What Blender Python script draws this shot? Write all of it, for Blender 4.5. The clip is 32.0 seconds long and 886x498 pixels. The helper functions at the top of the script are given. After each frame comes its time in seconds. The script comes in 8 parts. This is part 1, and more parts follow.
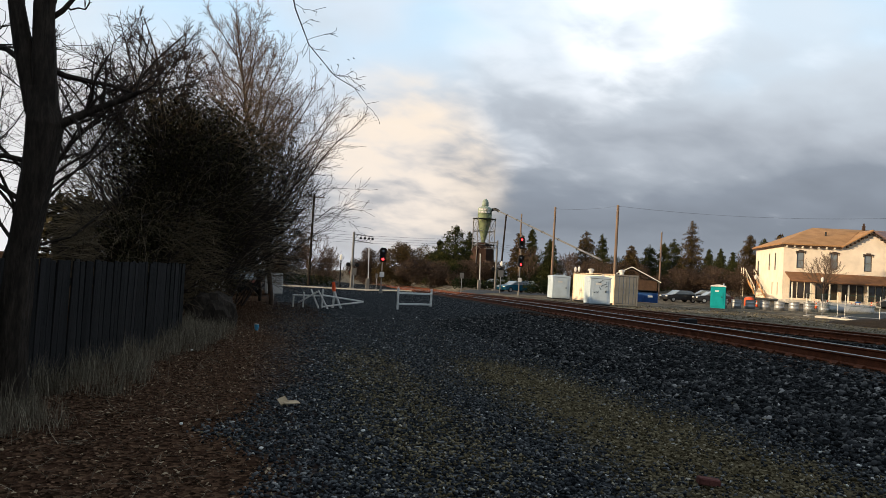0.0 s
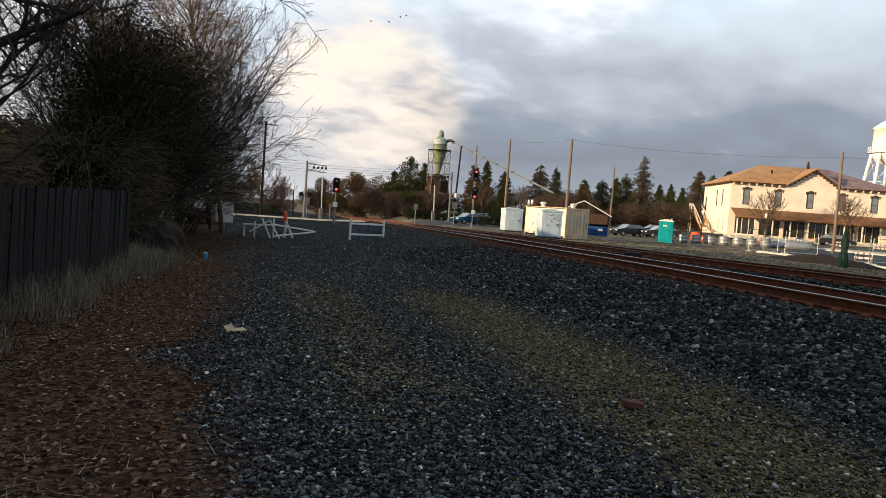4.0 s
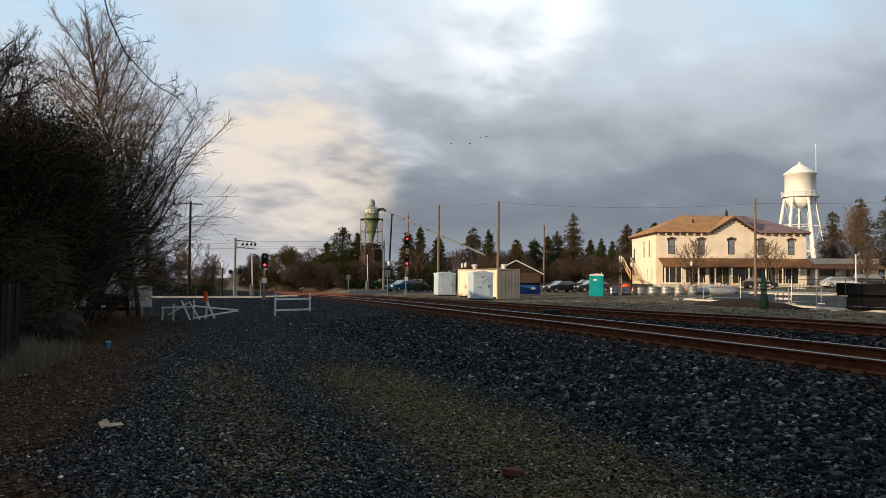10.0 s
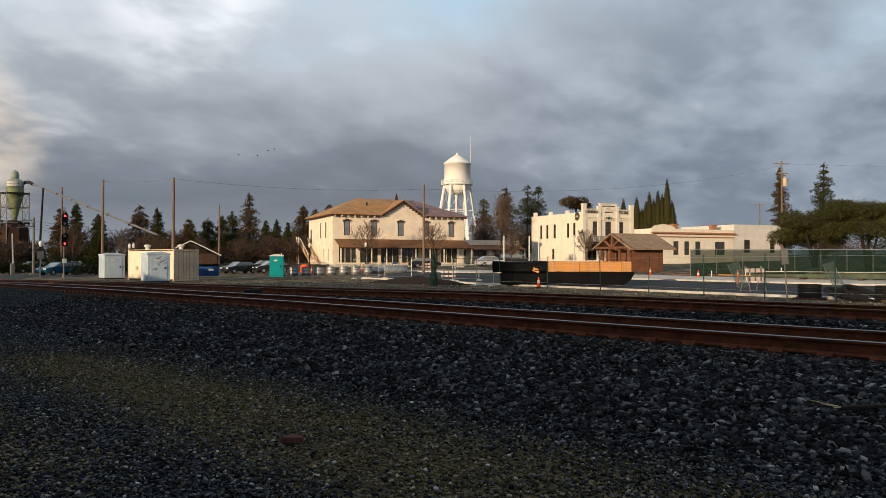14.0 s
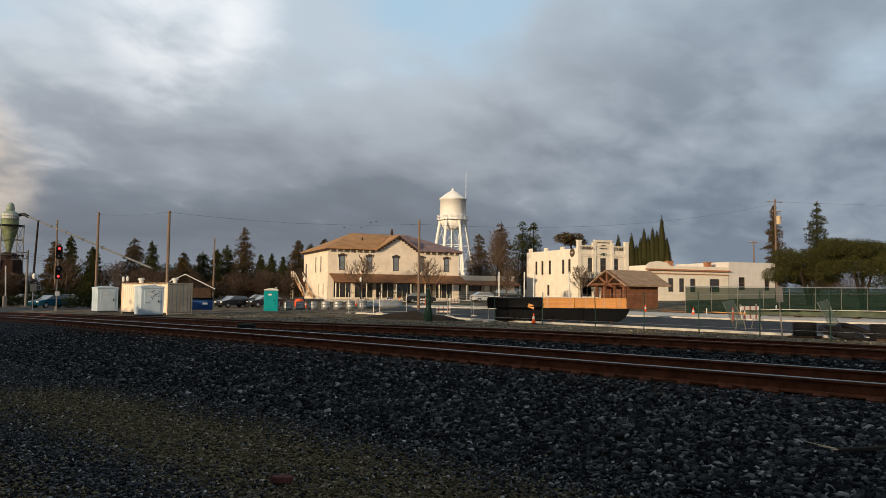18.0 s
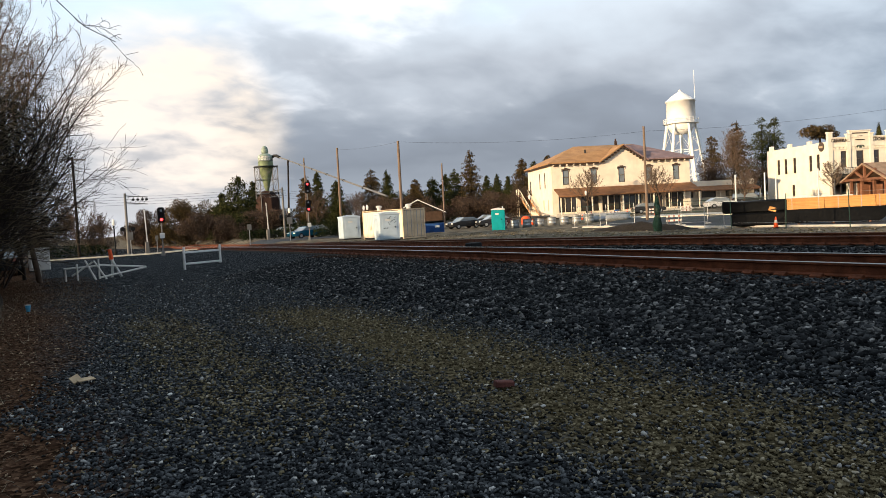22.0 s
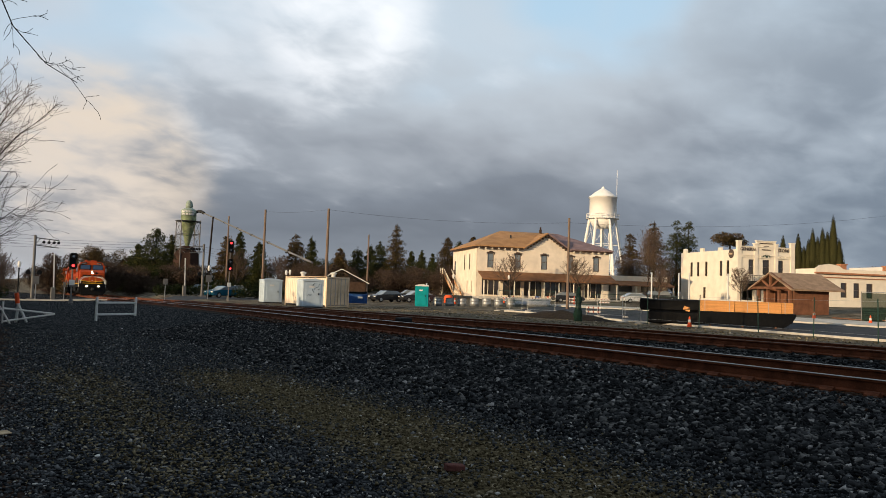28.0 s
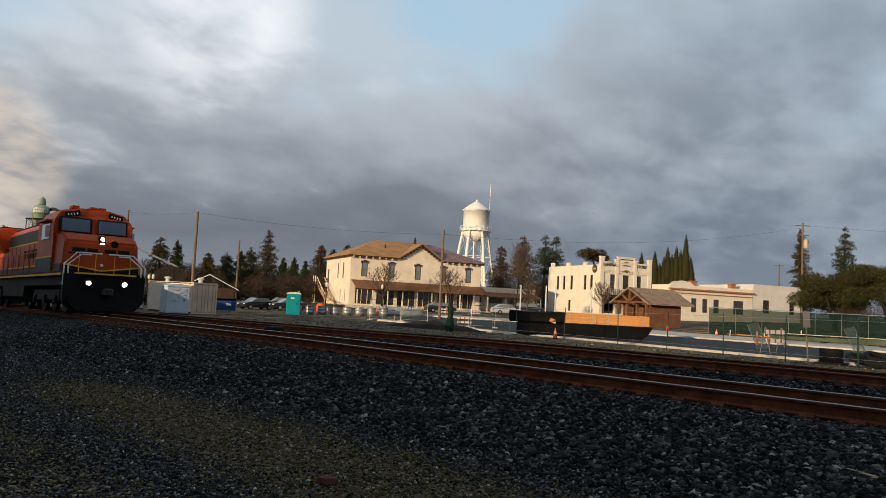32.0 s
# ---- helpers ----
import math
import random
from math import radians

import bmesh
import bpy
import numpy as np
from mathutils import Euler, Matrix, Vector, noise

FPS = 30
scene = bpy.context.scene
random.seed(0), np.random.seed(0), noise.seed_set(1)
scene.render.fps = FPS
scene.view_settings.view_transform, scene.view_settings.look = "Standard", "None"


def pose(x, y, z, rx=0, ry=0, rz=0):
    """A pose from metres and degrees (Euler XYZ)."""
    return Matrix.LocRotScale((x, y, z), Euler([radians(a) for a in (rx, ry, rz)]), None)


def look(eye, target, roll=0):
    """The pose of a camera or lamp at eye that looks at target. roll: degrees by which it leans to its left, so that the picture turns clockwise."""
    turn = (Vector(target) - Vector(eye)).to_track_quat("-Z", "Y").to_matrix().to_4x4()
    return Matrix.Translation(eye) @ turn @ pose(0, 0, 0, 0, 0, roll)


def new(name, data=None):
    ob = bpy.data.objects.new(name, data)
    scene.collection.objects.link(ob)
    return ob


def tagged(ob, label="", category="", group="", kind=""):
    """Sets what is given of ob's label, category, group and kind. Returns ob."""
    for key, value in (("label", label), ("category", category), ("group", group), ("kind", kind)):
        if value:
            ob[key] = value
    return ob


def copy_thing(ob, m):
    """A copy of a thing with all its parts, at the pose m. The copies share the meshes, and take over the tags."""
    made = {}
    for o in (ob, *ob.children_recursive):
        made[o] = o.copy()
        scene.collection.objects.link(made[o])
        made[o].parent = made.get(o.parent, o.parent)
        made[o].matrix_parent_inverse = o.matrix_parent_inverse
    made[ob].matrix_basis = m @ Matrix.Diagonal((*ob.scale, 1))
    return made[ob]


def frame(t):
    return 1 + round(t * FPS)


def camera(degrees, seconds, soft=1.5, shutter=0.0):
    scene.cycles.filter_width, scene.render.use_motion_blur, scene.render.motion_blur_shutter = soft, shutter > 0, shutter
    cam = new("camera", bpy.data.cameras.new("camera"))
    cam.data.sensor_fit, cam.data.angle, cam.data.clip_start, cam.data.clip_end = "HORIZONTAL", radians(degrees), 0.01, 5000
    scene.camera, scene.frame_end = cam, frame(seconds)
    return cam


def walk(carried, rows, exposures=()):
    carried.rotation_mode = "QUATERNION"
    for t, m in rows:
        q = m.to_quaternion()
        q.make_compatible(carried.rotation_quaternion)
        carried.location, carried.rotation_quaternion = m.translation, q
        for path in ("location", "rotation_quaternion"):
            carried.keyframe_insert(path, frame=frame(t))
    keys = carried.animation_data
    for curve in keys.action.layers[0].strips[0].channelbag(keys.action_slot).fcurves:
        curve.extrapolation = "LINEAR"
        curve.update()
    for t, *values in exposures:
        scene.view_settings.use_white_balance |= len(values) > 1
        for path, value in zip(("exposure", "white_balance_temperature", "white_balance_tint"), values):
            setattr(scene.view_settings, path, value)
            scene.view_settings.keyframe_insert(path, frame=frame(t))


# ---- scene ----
cam = camera(60.7, 32.0, soft=0.6)
PATH = [
    (0, (-1.244, 0.687, 1.492), (-0.796, 2.635, 1.559), 3.4),
    (0.5, (-1.268, 0.709, 1.508), (-0.838, 2.662, 1.540), 4.2),
    (1, (-1.279, 0.679, 1.508), (-0.829, 2.628, 1.519), 4.4),
    (1.5, (-1.301, 0.693, 1.499), (-0.811, 2.632, 1.488), 4.9),
    (2, (-1.280, 0.647, 1.496), (-0.715, 2.565, 1.464), 4.4),
    (2.5, (-1.251, 0.626, 1.500), (-0.592, 2.513, 1.439), 4.2),
    (3, (-1.185, 0.536, 1.508), (-0.562, 2.434, 1.411), 3.9),
    (3.5, (-1.173, 0.491, 1.513), (-0.601, 2.405, 1.407), 4.3),
    (5.5, (-1.249, 0.688, 1.470), (-0.512, 2.544, 1.352), 1.3),
    (6, (-1.184, 0.691, 1.489), (-0.334, 2.497, 1.366), 0.3),
    (6.5, (-0.942, 0.509, 1.506), (-0.131, 2.333, 1.378), 0.5),
    (7, (-0.737, 0.459, 1.517), (0.025, 2.301, 1.358), 0.6),
    (7.5, (-0.433, 0.509, 1.564), (0.431, 2.309, 1.451), 1.5),
    (8, (-0.140, 0.317, 1.602), (0.698, 2.132, 1.546), 1.3),
    (8.5, (-0.009, 0.193, 1.627), (0.764, 2.038, 1.610), 1.9),
    (9, (-0.106, 0.214, 1.628), (0.607, 2.083, 1.612), 2.0),
    (9.5, (-0.349, 0.352, 1.610), (0.400, 2.206, 1.623), 1.1),
    (10, (-0.594, 0.410, 1.578), (0.126, 2.275, 1.653), 0.5),
    (10.5, (-0.873, 0.438, 1.559), (-0.159, 2.305, 1.625), 0.6),
    (11, (-1.121, 0.674, 1.530), (-0.399, 2.539, 1.577), -0.7),
    (11.5, (-1.292, 0.676, 1.519), (-0.632, 2.562, 1.592), -2.0),
    (12, (-1.392, 0.603, 1.512), (-0.723, 2.487, 1.551), -1.4),
    (12.5, (-1.490, 0.706, 1.493), (-0.732, 2.557, 1.514), -0.2),
    (13, (-1.540, 0.759, 1.476), (-0.814, 2.622, 1.489), -0.5),
    (13.5, (-1.453, 0.686, 1.504), (-0.151, 2.204, 1.528), 0.5),
    (14, (-1.433, 0.666, 1.499), (-0.005, 2.066, 1.529), 0.1),
    (14.5, (-1.443, 0.671, 1.497), (-0.017, 2.073, 1.543), -0.1),
    (16.5, (-1.417, 0.686, 1.502), (0.016, 2.077, 1.613), 0.6),
    (17, (-1.428, 0.682, 1.502), (-0.006, 2.084, 1.617), 1.0),
    (17.5, (-1.428, 0.666, 1.512), (-0.007, 2.068, 1.630), 1.1),
    (18, (-1.411, 0.674, 1.516), (0.023, 2.063, 1.639), 0.5),
    (18.5, (-1.430, 0.674, 1.503), (0.006, 2.062, 1.625), 0.2),
    (19, (-1.452, 0.662, 1.511), (-0.046, 2.081, 1.612), 0.1),
    (19.5, (-1.390, 0.645, 1.496), (-0.180, 2.235, 1.576), -0.4),
    (20, (-1.362, 0.574, 1.500), (-0.349, 2.298, 1.538), -0.5),
    (20.5, (-1.348, 0.529, 1.501), (-0.363, 2.269, 1.503), -0.7),
    (21, (-1.373, 0.531, 1.500), (-0.429, 2.293, 1.469), -1.3),
    (21.5, (-1.343, 0.519, 1.482), (-0.390, 2.277, 1.420), -2.3),
    (22, (-1.330, 0.522, 1.478), (-0.368, 2.274, 1.393), -3.1),
    (22.5, (-1.343, 0.531, 1.484), (-0.392, 2.287, 1.377), -3.1),
    (23, (-1.411, 0.550, 1.490), (-0.521, 2.338, 1.393), -2.4),
    (23.5, (-1.520, 0.747, 1.482), (-0.598, 2.520, 1.407), -1.8),
    (24, (-1.557, 0.857, 1.475), (-0.579, 2.601, 1.421), -1.9),
    (24.5, (-1.483, 0.801, 1.492), (-0.189, 2.327, 1.506), -0.1),
    (26.5, (-1.582, 0.618, 1.539), (-0.219, 2.078, 1.648), 2.1),
    (27, (-1.617, 0.608, 1.542), (-0.264, 2.075, 1.669), 2.6),
    (27.5, (-1.696, 0.653, 1.523), (-0.519, 2.264, 1.659), 2.6),
    (28, (-1.635, 0.735, 1.499), (-0.495, 2.375, 1.609), 1.9),
    (28.5, (-1.721, 0.648, 1.536), (-0.566, 2.276, 1.654), 1.8),
    (29, (-1.749, 0.650, 1.533), (-0.565, 2.256, 1.662), 1.8),
    (29.5, (-1.736, 0.674, 1.531), (-0.578, 2.298, 1.675), 1.7),
    (30, (-1.686, 0.725, 1.509), (-0.485, 2.317, 1.662), 2.0),
    (30.5, (-1.675, 0.740, 1.510), (-0.423, 2.292, 1.664), 2.1),
    (31, (-1.700, 0.734, 1.514), (-0.411, 2.255, 1.674), 2.5),
    (31.5, (-1.714, 0.716, 1.527), (-0.352, 2.172, 1.676), 2.5),
    (32, (-1.699, 0.731, 1.521), (-0.306, 2.159, 1.669), 2.9),
]
walk(cam, [(t, look(eye, target, roll)) for t, eye, target, roll in PATH],
     exposures=[(0, 0.38), (1, 0.50), (2, 0.48), (3, 0.60), (5.5, 0.52), (7, 0.58), (9, 0.28), (10, 0.20), (11.5, 0.32), (13, 0.42), (13.7, 0.05), (17, -0.12), (19.2, 0.04), (20, 0.33), (21, 0.50), (22, 0.66), (23, 0.60), (24, 0.46), (24.6, 0.0), (27, -0.15), (27.6, 0.06), (28.4, 0.06), (29, 0.0), (30, -0.05), (32, -0.12)])


# ---- world and light ----
SUN_AZ, SUN_EL = -98.0, 9.0      # degrees east of +y, degrees up


def build_world():
    w = bpy.data.worlds.new("evening_sky")
    scene.world = w
    w.use_nodes = True
    nt = w.node_tree
    nt.nodes.clear()
    N, L = nt.nodes.new, nt.links.new
    out, bg = N("ShaderNodeOutputWorld"), N("ShaderNodeBackground")
    L(bg.outputs[0], out.inputs[0])
    co = N("ShaderNodeTexCoord")
    sep = N("ShaderNodeSeparateXYZ")
    L(co.outputs["Generated"], sep.inputs[0])

    def math_(op, a, b=None, c=None):
        n = N("ShaderNodeMath")
        n.operation = op
        for i, v in enumerate((a, b, c)):
            if v is None:
                continue
            if isinstance(v, (int, float)):
                n.inputs[i].default_value = v
            else:
                L(v, n.inputs[i])
        return n.outputs[0]

    def mix(fac, a, b, mode="MIX"):
        n = N("ShaderNodeMix")
        n.data_type, n.blend_type = "RGBA", mode
        for sock, v in ((n.inputs[0], fac), (n.inputs[6], a), (n.inputs[7], b)):
            if isinstance(v, (int, float)):
                sock.default_value = v
            elif isinstance(v, tuple):
                sock.default_value = (*v, 1)
            else:
                L(v, sock)
        return n.outputs[2]

    def ramp(fac, lo, hi):
        n = N("ShaderNodeMapRange")
        n.interpolation_type = "SMOOTHSTEP"
        n.inputs[1].default_value, n.inputs[2].default_value = lo, hi
        L(fac, n.inputs[0])
        return n.outputs[0]

    # clear sky between the clouds
    sky = N("ShaderNodeTexSky")
    sky.sky_type, sky.sun_disc = "NISHITA", False
    sky.sun_elevation, sky.sun_rotation = radians(SUN_EL), radians(SUN_AZ)
    sky_c = mix(1.0, sky.outputs[0], (0.10, 0.10, 0.10), "MULTIPLY")
    sky_c = mix(0.8, sky_c, (0.52, 0.74, 0.93))
    el = sep.outputs[2]

    # the cloud deck as a level sheet overhead, so that it closes up towards the horizon
    inv = math_("DIVIDE", 1.0, math_("ADD", math_("MAXIMUM", el, 0.0), 0.34))
    sheet = N("ShaderNodeVectorMath")
    sheet.operation = "SCALE"
    L(co.outputs["Generated"], sheet.inputs[0]), L(inv, sheet.inputs["Scale"])

    def cloud(scale, detail, offset, rough=0.5, dist=0.0):
        m = N("ShaderNodeMapping")
        m.inputs[1].default_value = offset
        m.inputs[2].default_value = (0, 0, radians(-35))
        m.inputs[3].default_value = (scale, scale * 1.25, scale * 0.9)
        L(sheet.outputs[0], m.inputs[0])
        n = N("ShaderNodeTexNoise")
        n.inputs["Scale"].default_value = 1.0
        n.inputs["Detail"].default_value = detail
        n.inputs["Roughness"].default_value = rough
        n.inputs["Distortion"].default_value = dist
        L(m.outputs[0], n.inputs["Vector"])
        return n.outputs["Fac"]

    big, mid, fine = cloud(1.1, 3, (3.1, 7.3, 1.2)), cloud(2.9, 3, (11.0, 2.7, 0), 0.45, 0.2), cloud(8.0, 4, (1.0, 5.5, 2), 0.5, 0.3)

    def toward(az, ele, narrow, wide):
        v = (math.sin(radians(az)) * math.cos(radians(ele)), math.cos(radians(az)) * math.cos(radians(ele)), math.sin(radians(ele)))
        d = N("ShaderNodeVectorMath")
        d.operation = "DOT_PRODUCT"
        L(co.outputs["Generated"], d.inputs[0])
        d.inputs[1].default_value = v
        return ramp(d.outputs["Value"], math.cos(radians(wide)), math.cos(radians(narrow)))

    def times(a, b):
        return math_("MULTIPLY", a, b)

    def blend(a, ka, b, kb):
        return math_("ADD", times(a, ka), times(b, kb))

    soft = blend(big, 0.55, mid, 0.45)
    detail = blend(mid, 0.62, fine, 0.38)
    # grey deck: pale rim on the horizon, a slate band above it, lighter and bluer higher up
    lift = math_("ADD", times(math_("SUBTRACT", soft, 0.5), 0.22), times(math_("SUBTRACT", detail, 0.5), 0.16))
    level = math_("ADD", el, times(lift, ramp(el, 0.0, 0.16)))
    tone = N("ShaderNodeValToRGB")
    stops = ((0.0, (0.33, 0.37, 0.425)), (0.06, (0.245, 0.275, 0.318)), (0.15, (0.182, 0.207, 0.245)), (0.25, (0.220, 0.250, 0.296)), (0.38, (0.36, 0.395, 0.445)), (0.52, (0.49, 0.545, 0.605)), (0.68, (0.56, 0.65, 0.735)), (1.0, (0.54, 0.64, 0.73)))
    while len(tone.color_ramp.elements) < len(stops):
        tone.color_ramp.elements.new(0.5)
    for e, (p, c) in zip(tone.color_ramp.elements, stops):
        e.position, e.color = p, (*c, 1)
    L(times(level, 2.0), tone.inputs[0])
    deck = mix(times(toward(78, 10, 4, 34), 0.72), tone.outputs[0], mix(ramp(detail, 0.36, 0.62), (0.20, 0.255, 0.325), (0.36, 0.43, 0.51)))
    front = toward(32, 6, 42, 78)
    heavy = mix(ramp(detail, 0.38, 0.62), (0.24, 0.30, 0.36), (0.46, 0.52, 0.58))
    deck = mix(front, heavy, deck)
    # the lit side of the deck towards the sunset
    deck = mix(times(toward(0, 12, 3, 16), times(ramp(detail, 0.30, 0.66), 0.85)), deck, (0.56, 0.63, 0.72))
    warm = ramp(blend(detail, 1.4, toward(10.5, 7.5, 0, 10.5), 0.30), 0.76, 1.10)
    deck = mix(times(warm, toward(9.5, 8.0, 2, 10)), deck, (0.78, 0.67, 0.555))
    deck = mix(times(toward(8, 4.0, 1, 9), 0.38), deck, (0.66, 0.62, 0.60))
    # the glow low in the west, behind the brush
    deck = mix(times(toward(-17, 3, 4, 20), 0.72), deck, (0.80, 0.785, 0.78))
    # a bright tear in the clouds
    tear = ramp(blend(detail, 1.0, toward(27, 20.5, 0, 9.5), 0.32), 0.60, 0.92)
    deck = mix(times(tear, toward(27, 19.5, 1, 9.5)), deck, (0.98, 1.01, 1.05))
    wisps = ramp(blend(detail, 1.0, toward(20, 15.5, 0, 10), 0.2), 0.58, 0.78)
    deck = mix(times(wisps, 0.35), deck, (0.86, 0.88, 0.92))
    clear = ramp(blend(soft, 1.0, math_("ADD", toward(47, 23, 0, 9), toward(-12, 21, 2, 22)), 0.16), 0.54, 0.74)
    high = times(ramp(el, 0.18, 0.36), front)
    col = mix(times(clear, high), deck, sky_c)
    L(col, bg.inputs[0])
    bg.inputs[1].default_value = 1.0


build_world()
sun = new("sun", bpy.data.lights.new("sun", "SUN"))
sun.data.energy, sun.data.angle, sun.data.color = 5.0, radians(0.6), (1.0, 0.75, 0.46)
_d = Vector((math.sin(radians(SUN_AZ)) * math.cos(radians(SUN_EL)), math.cos(radians(SUN_AZ)) * math.cos(radians(SUN_EL)), math.sin(radians(SUN_EL))))
sun.matrix_world = Matrix.Translation((-60, 0, 60)) @ _d.to_track_quat("Z", "Y").to_matrix().to_4x4()


# ---- materials ----
def material(name, colour, rough=0.8, metal=0.0, vary=0.25, scale=3.0, bump=0.15, fine=40.0, second=None, random_=0.0, emit=0.0, stretch=(1, 1, 1), spec=0.14):
    """A surface with variation at two scales: broad stains and fine grain, with relief."""
    m = bpy.data.materials.new(name)
    m.use_nodes = True
    nt = m.node_tree
    b = nt.nodes["Principled BSDF"]
    N, L = nt.nodes.new, nt.links.new
    b.inputs["Roughness"].default_value, b.inputs["Metallic"].default_value = rough, metal
    b.inputs["Specular IOR Level"].default_value = spec
    co = N("ShaderNodeTexCoord")
    mp = N("ShaderNodeMapping")
    mp.inputs[3].default_value = stretch
    L(co.outputs["Object"], mp.inputs[0])
    n1, n2 = N("ShaderNodeTexNoise"), N("ShaderNodeTexNoise")
    n1.inputs["Scale"].default_value, n1.inputs["Detail"].default_value = scale, 5
    n2.inputs["Scale"].default_value, n2.inputs["Detail"].default_value = fine, 4
    L(mp.outputs[0], n1.inputs["Vector"]), L(mp.outputs[0], n2.inputs["Vector"])
    dark = tuple(c * (1 - vary) for c in colour)
    light = second or tuple(min(1, c * (1 + vary)) for c in colour)
    r = N("ShaderNodeValToRGB")
    r.color_ramp.elements[0].position, r.color_ramp.elements[1].position = 0.32, 0.68
    r.color_ramp.elements[0].color, r.color_ramp.elements[1].color = (*dark, 1), (*light, 1)
    L(n1.outputs[0], r.inputs[0])
    mx = N("ShaderNodeMix")
    mx.data_type, mx.blend_type = "RGBA", "OVERLAY"
    mx.inputs[0].default_value = min(1.0, vary * 1.6)
    L(r.outputs[0], mx.inputs[6]), L(n2.outputs[0], mx.inputs[7])
    col = mx.outputs[2]
    if random_:
        info, hsv, mr = N("ShaderNodeObjectInfo"), N("ShaderNodeHueSaturation"), N("ShaderNodeMapRange")
        mr.inputs[3].default_value, mr.inputs[4].default_value = 1 - random_, 1 + random_
        L(info.outputs["Random"], mr.inputs[0]), L(mr.outputs[0], hsv.inputs["Value"])
        L(col, hsv.inputs["Color"])
        col = hsv.outputs[0]
    L(col, b.inputs["Base Color"])
    if bump:
        bp = N("ShaderNodeBump")
        bp.inputs["Strength"].default_value, bp.inputs["Distance"].default_value = bump, 0.02
        L(n2.outputs[0], bp.inputs["Height"]), L(bp.outputs[0], b.inputs["Normal"])
    if emit:
        b.inputs["Emission Color"].default_value, b.inputs["Emission Strength"].default_value = (*colour, 1), emit
    return m


def island_material(name, ramp, rough=0.9, bump=0.0, fine=30.0, spec=0.03):
    """Many small pieces in one mesh, each with a shade of its own from the ramp."""
    m = material(name, (0.2, 0.2, 0.2), rough, 0, 0.2, 4, bump, fine, spec=spec)
    nt = m.node_tree
    b = nt.nodes["Principled BSDF"]
    g, r = nt.nodes.new("ShaderNodeNewGeometry"), nt.nodes.new("ShaderNodeValToRGB")
    while len(r.color_ramp.elements) < len(ramp):
        r.color_ramp.elements.new(0.5)
    for e, (p, c) in zip(r.color_ramp.elements, ramp):
        e.position, e.color = p, (*c, 1)
    nt.links.new(g.outputs["Random Per Island"], r.inputs[0])
    nt.links.new(r.outputs[0], b.inputs["Base Color"])
    return m


def glass(name, tint=(0.17, 0.20, 0.225), rough=0.06):
    m = material(name, tint, rough, 0, 0.1, 2, 0, spec=0.8)
    return m


M = {}
M["asphalt"] = material("asphalt", (0.040, 0.044, 0.050), 0.9, 0, 0.3, 0.6, 0.3, 60)
M["concrete"] = material("concrete", (0.48, 0.45, 0.40), 0.9, 0, 0.2, 1.2, 0.2, 50)
M["dirt"] = material("dirt", (0.12, 0.098, 0.072), 0.95, 0, 0.35, 0.8, 0.5, 22)
M["rust"] = material("rusted_rail", (0.120, 0.039, 0.018), 0.85, 0.15, 0.35, 6, 0.3, 60)
M["railhead"] = material("polished_rail_head", (0.22, 0.21, 0.20), 0.42, 1.0, 0.12, 5, 0.03, 30)
M["railhead_dull"] = material("dull_rail_head", (0.16, 0.09, 0.06), 0.6, 0.4, 0.2, 5, 0.1, 30)
M["tie"] = material("weathered_tie", (0.024, 0.019, 0.015), 0.95, 0, 0.35, 3, 0.6, 30, random_=0.25, stretch=(1, 8, 8))
M["steel"] = material("galvanised_steel", (0.36, 0.37, 0.38), 0.45, 0.6, 0.15, 4, 0.08, 40)
M["dark_steel"] = material("dark_steel", (0.035, 0.036, 0.038), 0.6, 0.3, 0.25, 4, 0.1, 40)
M["white_paint"] = material("weathered_white_paint", (0.60, 0.60, 0.585), 0.6, 0, 0.12, 3, 0.08, 40)
M["red_paint"] = material("faded_red_paint", (0.30, 0.115, 0.085), 0.6, 0, 0.2, 3, 0.08, 40)
M["orange"] = material("orange_plastic", (0.75, 0.10, 0.03), 0.5, 0, 0.15, 3, 0.05, 40)
# grey boards with the fence's deep shade put into their near-black colour
M["fence_wood"] = material("shade_dark_fence_board", (0.011, 0.0105, 0.0112), 0.9, 0, 0.3, 3, 0.5, 30, random_=0.4, stretch=(6, 6, 0.6))
M["pole_wood"] = material("utility_pole_wood", (0.175, 0.125, 0.095), 0.9, 0, 0.3, 2, 0.4, 30, stretch=(6, 6, 0.4))
M["bark"] = material("dark_bark", (0.027, 0.021, 0.0165), 0.95, 0, 0.4, 5, 0.9, 18, stretch=(3, 3, 0.7))
M["twig"] = material("bare_twig", (0.032, 0.0235, 0.019), 0.9, 0, 0.3, 3, 0)
M["twig_mid"] = material("brown_bare_twig", (0.075, 0.052, 0.039), 0.9, 0, 0.3, 3, 0)
M["brush_stem"] = material("olive_brown_stem", (0.125, 0.094, 0.058), 0.9, 0, 0.35, 2, 0)
M["twig_pale"] = material("pale_bare_twig", (0.13, 0.092, 0.068), 0.9, 0, 0.3, 3, 0)
M["brush"] = island_material("dark_brush_leaves", [(0.0, (0.009, 0.008, 0.004)), (0.55, (0.034, 0.030, 0.015)), (1.0, (0.090, 0.074, 0.039))], 0.8)
# dark base with warm light tones painted in for needles that catch the sun
M["conifer"] = island_material("conifer_needles", [(0.0, (0.013, 0.017, 0.006)), (0.5, (0.040, 0.046, 0.017)), (1.0, (0.085, 0.084, 0.030))], 0.8)
M["redwood"] = island_material("bronzed_needles", [(0.0, (0.022, 0.017, 0.008)), (0.5, (0.066, 0.047, 0.021)), (1.0, (0.140, 0.094, 0.040))], 0.8)
